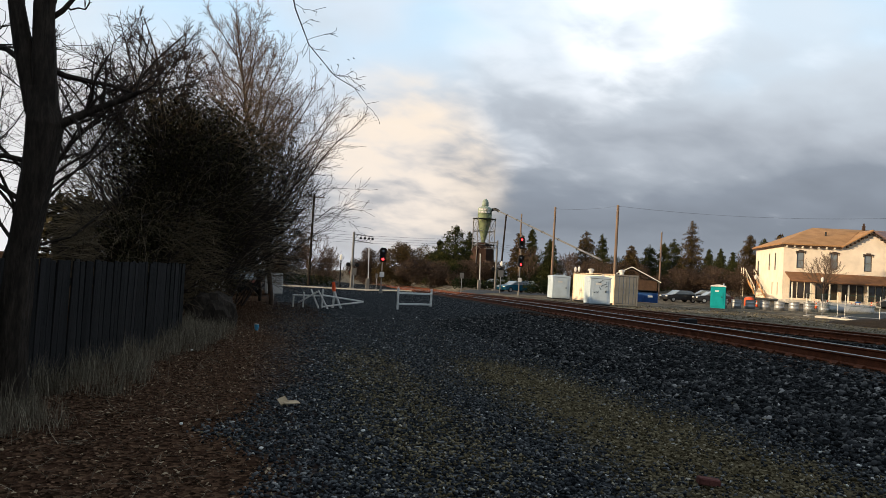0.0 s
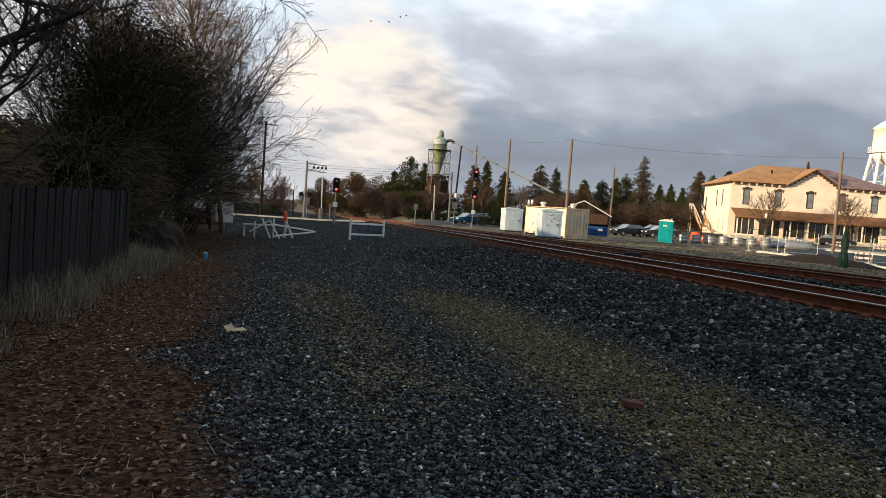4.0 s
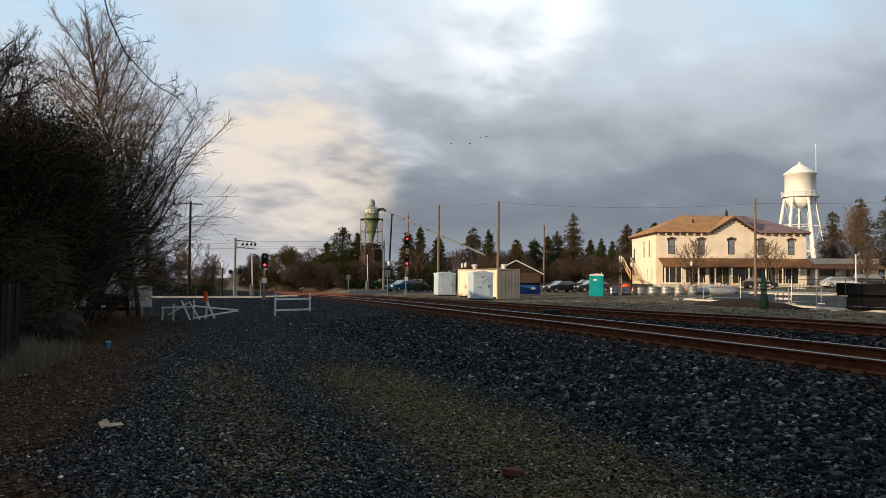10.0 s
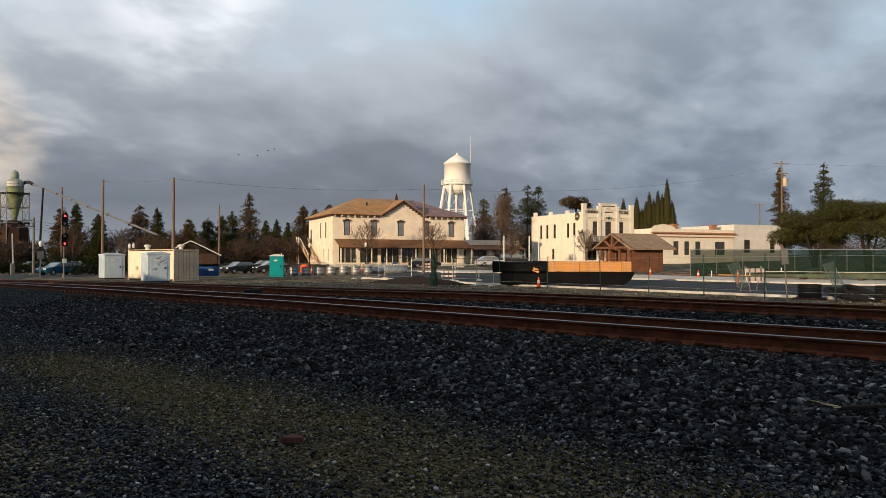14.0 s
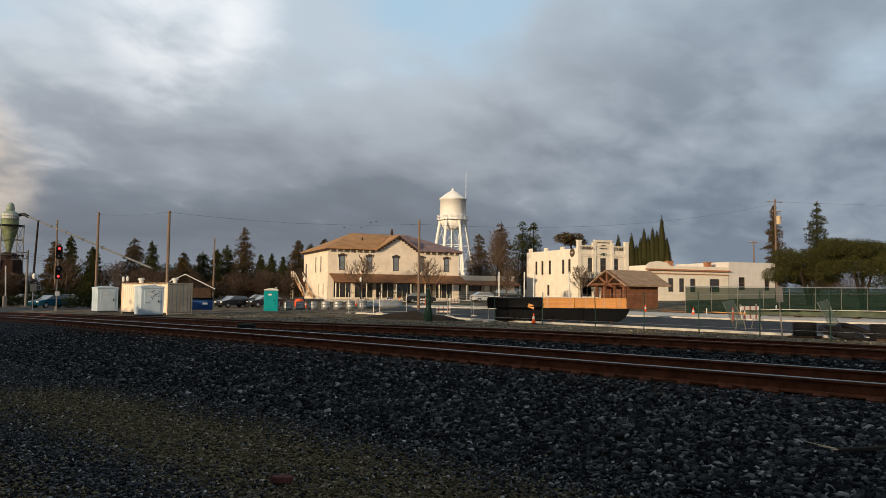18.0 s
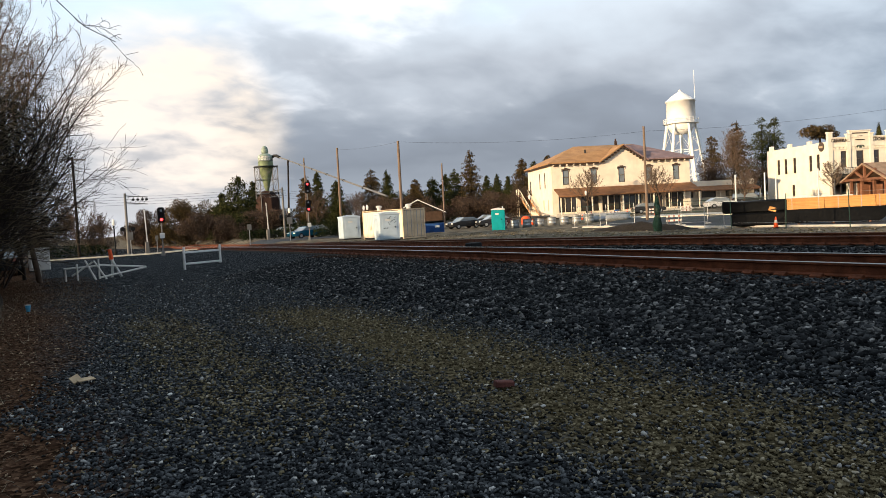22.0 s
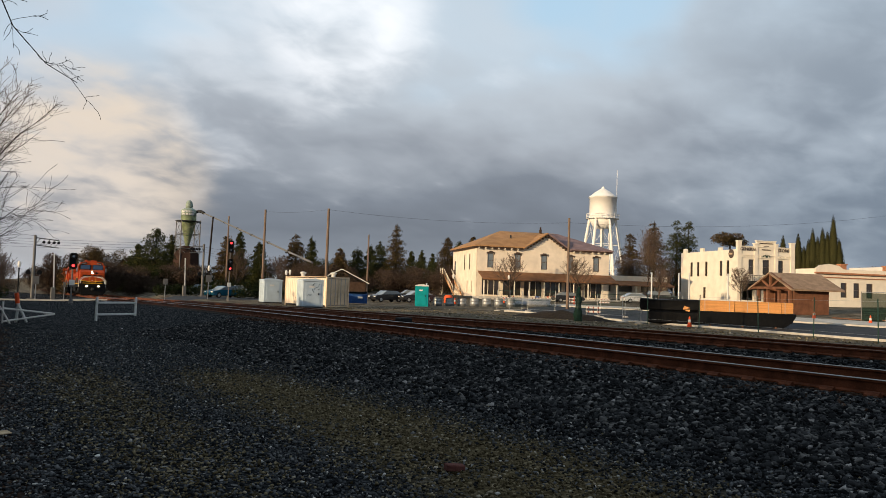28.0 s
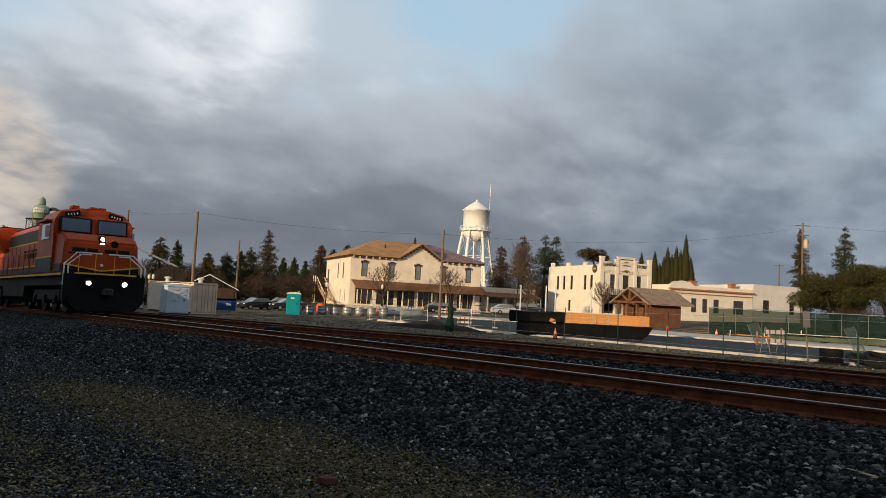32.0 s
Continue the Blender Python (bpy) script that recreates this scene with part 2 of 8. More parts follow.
M["olive"] = island_material("olive_leaves", [(0.0, (0.013, 0.016, 0.006)), (0.55, (0.050, 0.053, 0.018)), (1.0, (0.112, 0.106, 0.036))], 0.75)
M["cypress"] = island_material("cypress_needles", [(0.0, (0.012, 0.014, 0.006)), (0.6, (0.028, 0.030, 0.012)), (1.0, (0.052, 0.050, 0.020))], 0.8)
M["hedge"] = island_material("hedge_leaves", [(0.0, (0.010, 0.015, 0.006)), (1.0, (0.032, 0.042, 0.017))], 0.8)
M["brown_brush"] = island_material("winter_brush", [(0.0, (0.046, 0.032, 0.025)), (0.6, (0.084, 0.059, 0.045)), (1.0, (0.125, 0.091, 0.069))], 0.9)
M["dry_grass"] = island_material("dry_grass", [(0.0, (0.060, 0.049, 0.035)), (0.6, (0.150, 0.126, 0.092)), (1.0, (0.30, 0.26, 0.195))], 0.9)
M["litter"] = island_material("leaf_litter", [(0.0, (0.022, 0.0145, 0.0095)), (0.5, (0.078, 0.043, 0.027)), (0.85, (0.145, 0.088, 0.055)), (1.0, (0.32, 0.25, 0.17))], 0.9)
M["stone"] = island_material("ballast_stone", [(0.0, (0.008, 0.009, 0.0105)), (0.40, (0.027, 0.030, 0.034)), (0.75, (0.074, 0.080, 0.087)), (0.96, (0.145, 0.150, 0.155)), (1.0, (0.50, 0.49, 0.47))], 0.9, 0.3, 60, 0.04)
M["stone_dark"] = island_material("dark_ballast_stone", [(0.0, (0.005, 0.0055, 0.0065)), (0.45, (0.015, 0.0165, 0.018)), (0.8, (0.048, 0.050, 0.053)), (0.97, (0.14, 0.138, 0.135)), (1.0, (0.34, 0.33, 0.32))], 0.9, 0.3, 60, 0.04)
M["stone_rust"] = island_material("rust_stained_ballast", [(0.0, (0.010, 0.0065, 0.005)), (0.5, (0.032, 0.018, 0.012)), (0.95, (0.085, 0.052, 0.036)), (1.0, (0.20, 0.17, 0.15))], 0.9, 0.3, 60, 0.04)
M["stone_brown"] = island_material("dusty_ballast_stone", [(0.0, (0.030, 0.023, 0.012)), (0.5, (0.110, 0.090, 0.052)), (0.95, (0.230, 0.195, 0.125)), (1.0, (0.42, 0.38, 0.31))], 0.9, 0.3, 60)
M["cream"] = material("cream_stucco", (0.76, 0.66, 0.54), 0.85, 0, 0.10, 0.8, 0.15, 25)
M["white_stucco"] = material("white_stucco", (0.72, 0.655, 0.555), 0.85, 0, 0.08, 0.8, 0.12, 25)
M["grey_stucco"] = material("grey_stucco", (0.60, 0.57, 0.54), 0.85, 0, 0.08, 0.8, 0.12, 25)
M["roof_brown"] = material("tan_shingle_roof", (0.36, 0.20, 0.095), 0.9, 0, 0.18, 0.7, 0.4, 18, stretch=(1, 1, 3))
M["roof_mauve"] = material("mauve_brown_roof", (0.22, 0.15, 0.15), 0.9, 0, 0.2, 0.9, 0.3, 18)
M["eave"] = material("dark_brown_eave", (0.055, 0.034, 0.024), 0.8, 0, 0.25, 2, 0.1, 30)
M["trim"] = material("cream_trim", (0.72, 0.66, 0.55), 0.7, 0, 0.1, 2, 0.05, 30)
M["awning"] = material("brown_shingle_awning", (0.235, 0.115, 0.058), 0.9, 0, 0.2, 1.2, 0.4, 14)
M["pane"] = glass("window_pane")
M["frame_dark"] = material("dark_window_frame", (0.075, 0.055, 0.045), 0.6, 0, 0.2, 3, 0.05, 30)
M["cedar"] = material("stained_cedar", (0.17, 0.078, 0.046), 0.75, 0, 0.25, 1.5, 0.2, 20, random_=0.12)
M["lumber"] = material("fresh_lumber", (0.52, 0.245, 0.085), 0.75, 0, 0.22, 2, 0.2, 25, random_=0.16, stretch=(0.4, 4, 4))
M["pipe_grey"] = material("weathered_grey_pipe", (0.16, 0.155, 0.15), 0.7, 0.2, 0.2, 1, 0.1, 20)
M["tarp"] = material("black_lumber_wrap", (0.0032, 0.0036, 0.0045), 0.38, 0, 0.3, 1.3, 0.9, 5, spec=0.10)
M["tank_white"] = material("white_tank_paint", (0.80, 0.78, 0.75), 0.5, 0, 0.07, 0.5, 0.04, 30)
M["tan_steel"] = material("tan_container_paint", (0.60, 0.46, 0.315), 0.7, 0, 0.15, 1.2, 0.12, 30)
M["box_white"] = material("pale_plastic_panel", (0.44, 0.525, 0.60), 0.55, 0, 0.08, 1.5, 0.04, 30)
M["teal"] = material("teal_plastic", (0.007, 0.255, 0.275), 0.4, 0, 0.1, 2, 0.04, 30)
M["beam_green"] = material("weathered_olive_paint", (0.072, 0.092, 0.066), 0.7, 0.1, 0.25, 1.2, 0.15, 20)
M["hut_tile"] = material("greyish_tan_roof_tile", (0.27, 0.185, 0.125), 0.85, 0, 0.2, 1.5, 0.3, 16, random_=0.15)
M["blue_paint"] = material("blue_dumpster_paint", (0.025, 0.075, 0.23), 0.5, 0, 0.2, 2, 0.06, 30)


def screen_material(name="green_windscreen", colour=(0.014, 0.042, 0.029), cover=0.80):
    """Thin open-woven or clear sheet that lets part of the light through."""
    m = material(name, colour, 0.85, 0, 0.2, 2, 0.2, 60)
    nt = m.node_tree
    out, b = nt.nodes["Material Output"], nt.nodes["Principled BSDF"]
    tr, mx = nt.nodes.new("ShaderNodeBsdfTransparent"), nt.nodes.new("ShaderNodeMixShader")
    mx.inputs[0].default_value = cover
    nt.links.new(tr.outputs[0], mx.inputs[1]), nt.links.new(b.outputs[0], mx.inputs[2]), nt.links.new(mx.outputs[0], out.inputs[0])
    return m


M["mesh_green"] = screen_material()
M["pane_dark"] = glass("dark_shop_pane", (0.035, 0.028, 0.022), 0.1)
M["terracotta"] = material("terracotta_cornice", (0.36, 0.165, 0.09), 0.85, 0, 0.2, 2, 0.1, 30)
M["plastic_sheet"] = screen_material("pale_clear_sheet", (0.085, 0.12, 0.11), 0.38)
M["green_post"] = material("green_fence_post", (0.016, 0.042, 0.034), 0.6, 0, 0.15, 3, 0.05, 30)
M["silo_green"] = material("faded_green_cyclone", (0.165, 0.20, 0.115), 0.6, 0.1, 0.3, 0.6, 0.1, 12)
M["silo_pale"] = material("pale_green_cap", (0.27, 0.33, 0.28), 0.6, 0.1, 0.2, 0.8, 0.1, 12)
M["hopper_rust"] = material("rusted_hopper", (0.040, 0.023, 0.018), 0.9, 0.1, 0.35, 0.7, 0.2, 12)
M["rubber"] = material("black_rubber", (0.011, 0.011, 0.012), 0.8, 0, 0.2, 4, 0.1, 40)
M["signal_black"] = material("matte_black_paint", (0.012, 0.012, 0.013), 0.7, 0, 0.2, 4, 0.05, 40)
M["signal_red"] = material("lit_red_lens", (1.0, 0.045, 0.05), 0.3, 0, 0.02, 4, 0, emit=3.0)
M["lamp_warm"] = material("lit_headlight", (1.0, 0.74, 0.36), 0.3, 0, 0.02, 4, 0, emit=30.0)
M["lamp_white"] = material("lit_lamp_globe", (0.7, 0.67, 0.61), 0.3, 0, 0.02, 4, 0, emit=0.1)
M["loco_orange"] = material("orange_locomotive_paint", (0.38, 0.055, 0.011), 0.45, 0, 0.14, 1.2, 0.03, 30)
M["loco_green"] = material("dark_green_locomotive_paint", (0.016, 0.022, 0.021), 0.5, 0, 0.2, 1.2, 0.03, 30)
M["loco_black"] = material("sooty_black_paint", (0.007, 0.007, 0.0075), 0.65, 0, 0.3, 1.2, 0.08, 30)
M["loco_yellow"] = material("yellow_stripe_paint", (0.75, 0.42, 0.03), 0.5, 0, 0.1, 2, 0.03, 30)
M["loco_white"] = material("white_handrail_paint", (0.78, 0.76, 0.72), 0.5, 0, 0.1, 2, 0.03, 30)
M["car_blue"] = material("teal_blue_car_paint", (0.012, 0.10, 0.17), 0.25, 0.3, 0.08, 2, 0.0, spec=0.6)
M["car_white"] = material("silver_white_car_paint", (0.62, 0.63, 0.64), 0.25, 0.2, 0.06, 2, 0.0, spec=0.6)
M["car_black"] = material("dark_grey_car_paint", (0.03, 0.032, 0.036), 0.25, 0.3, 0.08, 2, 0.0, spec=0.6)
M["paper"] = material("tan_cardboard", (0.42, 0.32, 0.21), 0.9, 0, 0.15, 8, 0.1, 40)
M["brick_red"] = material("red_brick", (0.105, 0.040, 0.034), 0.9, 0, 0.25, 10, 0.3, 60)
M["cup_blue"] = material("printed_blue_cup", (0.10, 0.42, 0.68), 0.5, 0, 0.2, 12, 0, 40)
M["wire"] = material("black_cable", (0.02, 0.02, 0.02), 0.7, 0, 0.2, 3, 0)


# ---- mesh helpers ----
def part(name, bm, mat, parent=None, label="", smooth=False):
    """One mesh object out of a bmesh, under a thing or a part."""
    me = bpy.data.meshes.new(name)
    bm.to_mesh(me)
    bm.free()
    me.materials.append(mat)
    if smooth:
        for p in me.polygons:
            p.use_smooth = True
    ob = new(name, me)
    if parent:
        ob.parent = parent
    if label:
        ob["label"] = label
    return ob


def share(name, me, parent, m, label=""):
    ob = new(name, me)
    ob.parent = parent
    ob.matrix_basis = m
    if label:
        ob["label"] = label
    return ob


def thing(name, label, category, m, group=""):
    ob = new(name)
    ob.empty_display_size = 0.3
    ob.matrix_basis = m
    return tagged(ob, label, category, group)


def box(bm, x, y, z, sx, sy, sz, rz=0.0, rx=0.0, ry=0.0, bevel=0.0):
    """A box centred on x, y with its foot at z."""
    m = Matrix.Translation((x, y, z + sz / 2)) @ Euler((radians(rx), radians(ry), radians(rz))).to_matrix().to_4x4() @ Matrix.Diagonal((sx, sy, sz, 1))
    r = bmesh.ops.create_cube(bm, size=1, matrix=m)
    if bevel:
        es = list({e for v in r["verts"] for e in v.link_edges})
        bmesh.ops.bevel(bm, geom=es, offset=bevel, segments=1, affect="EDGES")
    return bm


def cyl(bm, p0, p1, r0, r1=None, n=8, caps=True):
    """A tapered rod from p0 to p1."""
    p0, p1 = Vector(p0), Vector(p1)
    r1 = r0 if r1 is None else r1
    d = p1 - p0
    m = Matrix.Translation((p0 + p1) / 2) @ d.to_track_quat("Z", "Y").to_matrix().to_4x4()
    bmesh.ops.create_cone(bm, cap_ends=caps, segments=n, radius1=r0, radius2=max(r1, 1e-4), depth=d.length, matrix=m)
    return bm


def prism(bm, outline, y0, y1):
    """Extrudes an outline in x, z from y0 to y1."""
    a = [bm.verts.new((x, y0, z)) for x, z in outline]
    b = [bm.verts.new((x, y1, z)) for x, z in outline]
    n = len(outline)
    for i in range(n):
        bm.faces.new((a[i], a[(i + 1) % n], b[(i + 1) % n], b[i]))
    bm.faces.new(a[::-1]), bm.faces.new(b)
    bmesh.ops.recalc_face_normals(bm, faces=bm.faces[:])
    return bm


def lathe(bm, profile, n=20, x=0.0, y=0.0):
    """Turns a profile of r, z about the vertical through x, y."""
    rings = [[bm.verts.new((x + r * math.cos(a), y + r * math.sin(a), z)) for a in [2 * math.pi * k / n for k in range(n)]] for r, z in profile]
    for lo, hi in zip(rings, rings[1:]):
        for k in range(n):
            bm.faces.new((lo[k], lo[(k + 1) % n], hi[(k + 1) % n], hi[k]))
    bm.faces.new(rings[0][::-1]), bm.faces.new(rings[-1])
    return bm


def tube(bm, pts, r, n=6, closed=False):
    """One bent tube along points."""
    pts = [Vector(p) for p in pts]
    rings = []
    for k, p in enumerate(pts):
        a = pts[k - 1] if (k or closed) else p
        b = pts[(k + 1) % len(pts)] if (k < len(pts) - 1 or closed) else p
        d = (b - a).normalized()
        u = d.cross(Vector((0, 0, 1)) if abs(d.z) < 0.9 else Vector((0, 1, 0))).normalized()
        w = u.cross(d)
        rings.append([bm.verts.new(p + (u * math.cos(t) + w * math.sin(t)) * r) for t in [2 * math.pi * i / n for i in range(n)]])
    pairs = list(zip(rings, rings[1:])) + ([(rings[-1], rings[0])] if closed else [])
    for lo, hi in pairs:
        for i in range(n):
            bm.faces.new((lo[i], lo[(i + 1) % n], hi[(i + 1) % n], hi[i]))
    if not closed:
        bm.faces.new(rings[0][::-1]), bm.faces.new(rings[-1])
    bmesh.ops.recalc_face_normals(bm, faces=bm.faces[:])
    return bm


def B():
    return bmesh.new()


def mesh_np(name, verts, faces, mat, smooth=False):
    """A mesh out of number arrays: verts n x 3, faces m x k."""
    me = bpy.data.meshes.new(name)
    k = faces.shape[1]
    me.vertices.add(len(verts))
    me.vertices.foreach_set("co", verts.astype(np.float32).ravel())
    me.loops.add(faces.size)
    me.loops.foreach_set("vertex_index", faces.astype(np.int32).ravel())
    me.polygons.add(len(faces))
    me.polygons.foreach_set("loop_start", np.arange(0, faces.size, k, dtype=np.int32))
    me.polygons.foreach_set("loop_total", np.full(len(faces), k, dtype=np.int32))
    if smooth:
        me.polygons.foreach_set("use_smooth", np.ones(len(faces), dtype=bool))
    me.update(calc_edges=True)
    me.materials.append(mat)
    return me


def scatter(protos, faces, pos, rot, size):
    """Many turned and scaled copies of small prototypes in one pair of arrays. rot: n x 3 x 3; size: n x 3."""
    rng = np.random.default_rng(len(pos))
    pick = rng.integers(0, len(protos), len(pos))
    p = np.stack(protos)[pick] * size[:, None, :]
    v = np.einsum("nij,nkj->nki", rot, p) + pos[:, None, :]
    k = protos[0].shape[0]
    f = faces[None] + (np.arange(len(pos)) * k)[:, None, None]
    return v.reshape(-1, 3), f.reshape(-1, faces.shape[1])


def turns(rng, n, tilt=math.pi):
    """Random turns: about z freely, and tipped by up to tilt."""
    a, t, d = rng.uniform(0, 2 * math.pi, n), rng.uniform(-tilt, tilt, n), rng.uniform(0, 2 * math.pi, n)
    ca, sa, ct, st, cd, sd = np.cos(a), np.sin(a), np.cos(t), np.sin(t), np.cos(d), np.sin(d)
    z, o = np.zeros(n), np.ones(n)
    rz = np.stack([np.stack([ca, -sa, z], 1), np.stack([sa, ca, z], 1), np.stack([z, z, o], 1)], 1)
    rx = np.stack([np.stack([o, z, z], 1), np.stack([z, ct, -st], 1), np.stack([z, st, ct], 1)], 1)
    rd = np.stack([np.stack([cd, -sd, z], 1), np.stack([sd, cd, z], 1), np.stack([z, z, o], 1)], 1)
    return np.einsum("nij,njk,nkl->nil", rd, rx, rz)


# ---- the lie of the land ----
def track_x(y):
    """The middle of the main track: straight by the camera, then a bend of five degrees."""
    return 8.12 + 0.095 * 4.0 * np.logaddexp(0, (np.asarray(y, float) - 16.0) / 4.0)


def track_z(y):
    """The top of the rails above the gravel."""
    return np.interp(y, [-60, 15, 27, 36, 50, 66, 84, 102, 166, 400], [0.65, 0.65, 0.54, 0.42, 0.20, -0.06, -0.36, -0.58, -1.35, -3.6])


def siding_x(y):
    return track_x(y) + 4.3 + 2.0 / (1 + np.exp((np.asarray(y, float) - 17.0) / 3.5))


def ground_z(x, y):
    x, y = np.asarray(x, float), np.asarray(y, float)
    u, top = x - track_x(y), track_z(y) - 0.20
    left = np.interp(y, [-80, 18, 34, 58, 78, 90, 102, 160, 400], [0, 0, -0.24, -0.38, -0.60, -0.86, -1.05, -1.75, -4.2])
    far = np.interp(x, [-400, 14, 45, 58, 82, 118, 170, 300, 900], [-0.15, -0.2, -0.27, 0.05, 0.55, 1.5, 2.4, 4, 6])
    far = far + np.interp(x, [30, 38, 48, 60, 68, 78], [0, -0.17, -0.25, -0.33, -0.15, 0]) * np.clip((54 - y) / 12, 0, 1)
    s = siding_x(y) - track_x(y)
    k = lambda a, b, v: np.clip((v - a) / (b - a), 0, 1) ** 1.2
    near = left + (top - left) * np.where(top > left, k(-5.2, -1.55, u), k(-2.6, -1.55, u))
    mid = np.where(u < s / 2, top - 0.14 * k(1.6, 2.2, u), top - 0.14 + 0.10 * k(s - 2.4, s - 1.6, u))
    beyond = (top - 0.04) + (far - top + 0.04) * k(s + 1.5, s + 4.0, u)
    return np.where(u < 1.6, near, np.where(u < s + 1.5, mid, beyond))


def gz(x, y):
    return float(ground_z(x, y))


# ---- ground ----
def ground_material():
    m = bpy.data.materials.new("gravel_ground")
    m.use_nodes = True
    nt = m.node_tree
    b = nt.nodes["Principled BSDF"]
    b.inputs["Roughness"].default_value, b.inputs["Specular IOR Level"].default_value = 1.0, 0.0
    N, L = nt.nodes.new, nt.links.new
    co = N("ShaderNodeTexCoord")
    sep = N("ShaderNodeSeparateXYZ")
    L(co.outputs["Object"], sep.inputs[0])

    def noise_(scale, detail=5):
        n = N("ShaderNodeTexNoise")
        n.inputs["Scale"].default_value, n.inputs["Detail"].default_value = scale, detail
        L(co.outputs["Object"], n.inputs["Vector"])
        return n.outputs[0]

    def ramp(src, stops):
        r = N("ShaderNodeValToRGB")
        while len(r.color_ramp.elements) < len(stops):
            r.color_ramp.elements.new(0.5)
        for e, (p, c) in zip(r.color_ramp.elements, stops):
            e.position, e.color = p, (*c, 1)
        L(src, r.inputs[0])
        return r.outputs[0]

    def mixc(f, a, c):
        n = N("ShaderNodeMix")
        n.data_type = "RGBA"
        L(f, n.inputs[0]), L(a, n.inputs[6]), L(c, n.inputs[7])
        return n.outputs[2]

    def edge(axis, at, width, wobble=1.2, scale=0.6):
        n = N("ShaderNodeMath")
        n.operation = "MULTIPLY_ADD"
        L(noise_(scale), n.inputs[0])
        n.inputs[1].default_value = wobble
        L(sep.outputs[axis], n.inputs[2])
        mr = N("ShaderNodeMapRange")
        mr.inputs[1].default_value, mr.inputs[2].default_value = at + wobble / 2 - width, at + wobble / 2 + width
        L(n.outputs[0], mr.inputs[0])
        return mr.outputs[0]

    vor = N("ShaderNodeTexVoronoi")
    vor.inputs["Scale"].default_value = 24.0
    L(co.outputs["Object"], vor.inputs["Vector"])
    cell = N("ShaderNodeSeparateColor")
    L(vor.outputs["Color"], cell.inputs[0])
    # gravel colour lowered to paint in the shade of gaps between loose stones
    gravel = ramp(cell.outputs[0], [(0.0, (0.004, 0.0045, 0.005)), (0.5, (0.018, 0.020, 0.023)), (0.88, (0.062, 0.066, 0.071)), (1.0, (0.22, 0.22, 0.215))])
    dusty = ramp(cell.outputs[1], [(0.0, (0.036, 0.029, 0.016)), (0.6, (0.090, 0.073, 0.042)), (1.0, (0.15, 0.125, 0.08))])
    litter = ramp(cell.outputs[2], [(0.0, (0.018, 0.011, 0.007)), (0.6, (0.052, 0.028, 0.018)), (1.0, (0.11, 0.065, 0.04))])
    earth = ramp(noise_(0.7, 8), [(0.36, (0.075, 0.062, 0.048)), (0.64, (0.225, 0.195, 0.150))])
    rut = N("ShaderNodeMath")
    rut.operation = "SUBTRACT"
    L(sep.outputs[0], rut.inputs[0])
    rut.inputs[1].default_value = 2.5
    close = N("ShaderNodeMapRange")
    close.inputs[1].default_value, close.inputs[2].default_value, close.inputs[3].default_value, close.inputs[4].default_value = 13.0, 20.0, 0.0, 4.0
    L(sep.outputs[1], close.inputs[0])
    away = N("ShaderNodeMath")
    away.operation = "ABSOLUTE"
    L(rut.outputs[0], away.inputs[0])
    worn = N("ShaderNodeMath")
    worn.operation = "MULTIPLY_ADD"
    L(noise_(0.5, 3), worn.inputs[0])
    worn.inputs[1].default_value = -1.4
    spread = N("ShaderNodeMath")
    spread.operation = "ADD"
    L(away.outputs[0], spread.inputs[0]), L(close.outputs[0], spread.inputs[1])
    L(spread.outputs[0], worn.inputs[2])
    patch = N("ShaderNodeMapRange")
    patch.inputs[1].default_value, patch.inputs[2].default_value = 0.55, -0.15
    L(worn.outputs[0], patch.inputs[0])
    col = mixc(patch.outputs[0], gravel, dusty)
    col = mixc(edge(0, -1.0, 0.4, 1.4, 0.35), litter, col)
    col = mixc(edge(0, 19.0, 0.6), col, earth)
    L(col, b.inputs["Base Color"])
    bp = N("ShaderNodeBump")
    bp.inputs["Strength"].default_value, bp.inputs["Distance"].default_value = 0.8, 0.04
    L(vor.outputs["Distance"], bp.inputs["Height"]), L(bp.outputs[0], b.inputs["Normal"])
    return m


def build_ground():
    xs = np.unique(np.concatenate([np.linspace(-1500, -60, 12), np.linspace(-60, -6, 28), np.linspace(-6, 34, 161), np.linspace(34, 130, 64), np.linspace(130, 1600, 20)]))
    ys = np.unique(np.concatenate([np.linspace(-1400, -40, 12), np.linspace(-40, 0, 21), np.linspace(0, 60, 81), np.linspace(60, 220, 54), np.linspace(220, 1600, 20)]))
    X, Y = np.meshgrid(xs, ys, indexing="ij")
    Z = ground_z(X, Y)
    v = np.stack([X, Y, Z], -1).reshape(-1, 3)
    i, j = np.meshgrid(np.arange(len(xs) - 1), np.arange(len(ys) - 1), indexing="ij")
    a = (i * len(ys) + j).ravel()
    f = np.stack([a, a + len(ys), a + len(ys) + 1, a + 1], 1)
    g = new("ground", mesh_np("ground", v, f, ground_material(), True))
    tagged(g, "dark grey gravel and dusty bare earth, brown leaf litter along a fence", "ground", kind="structure")


build_ground()


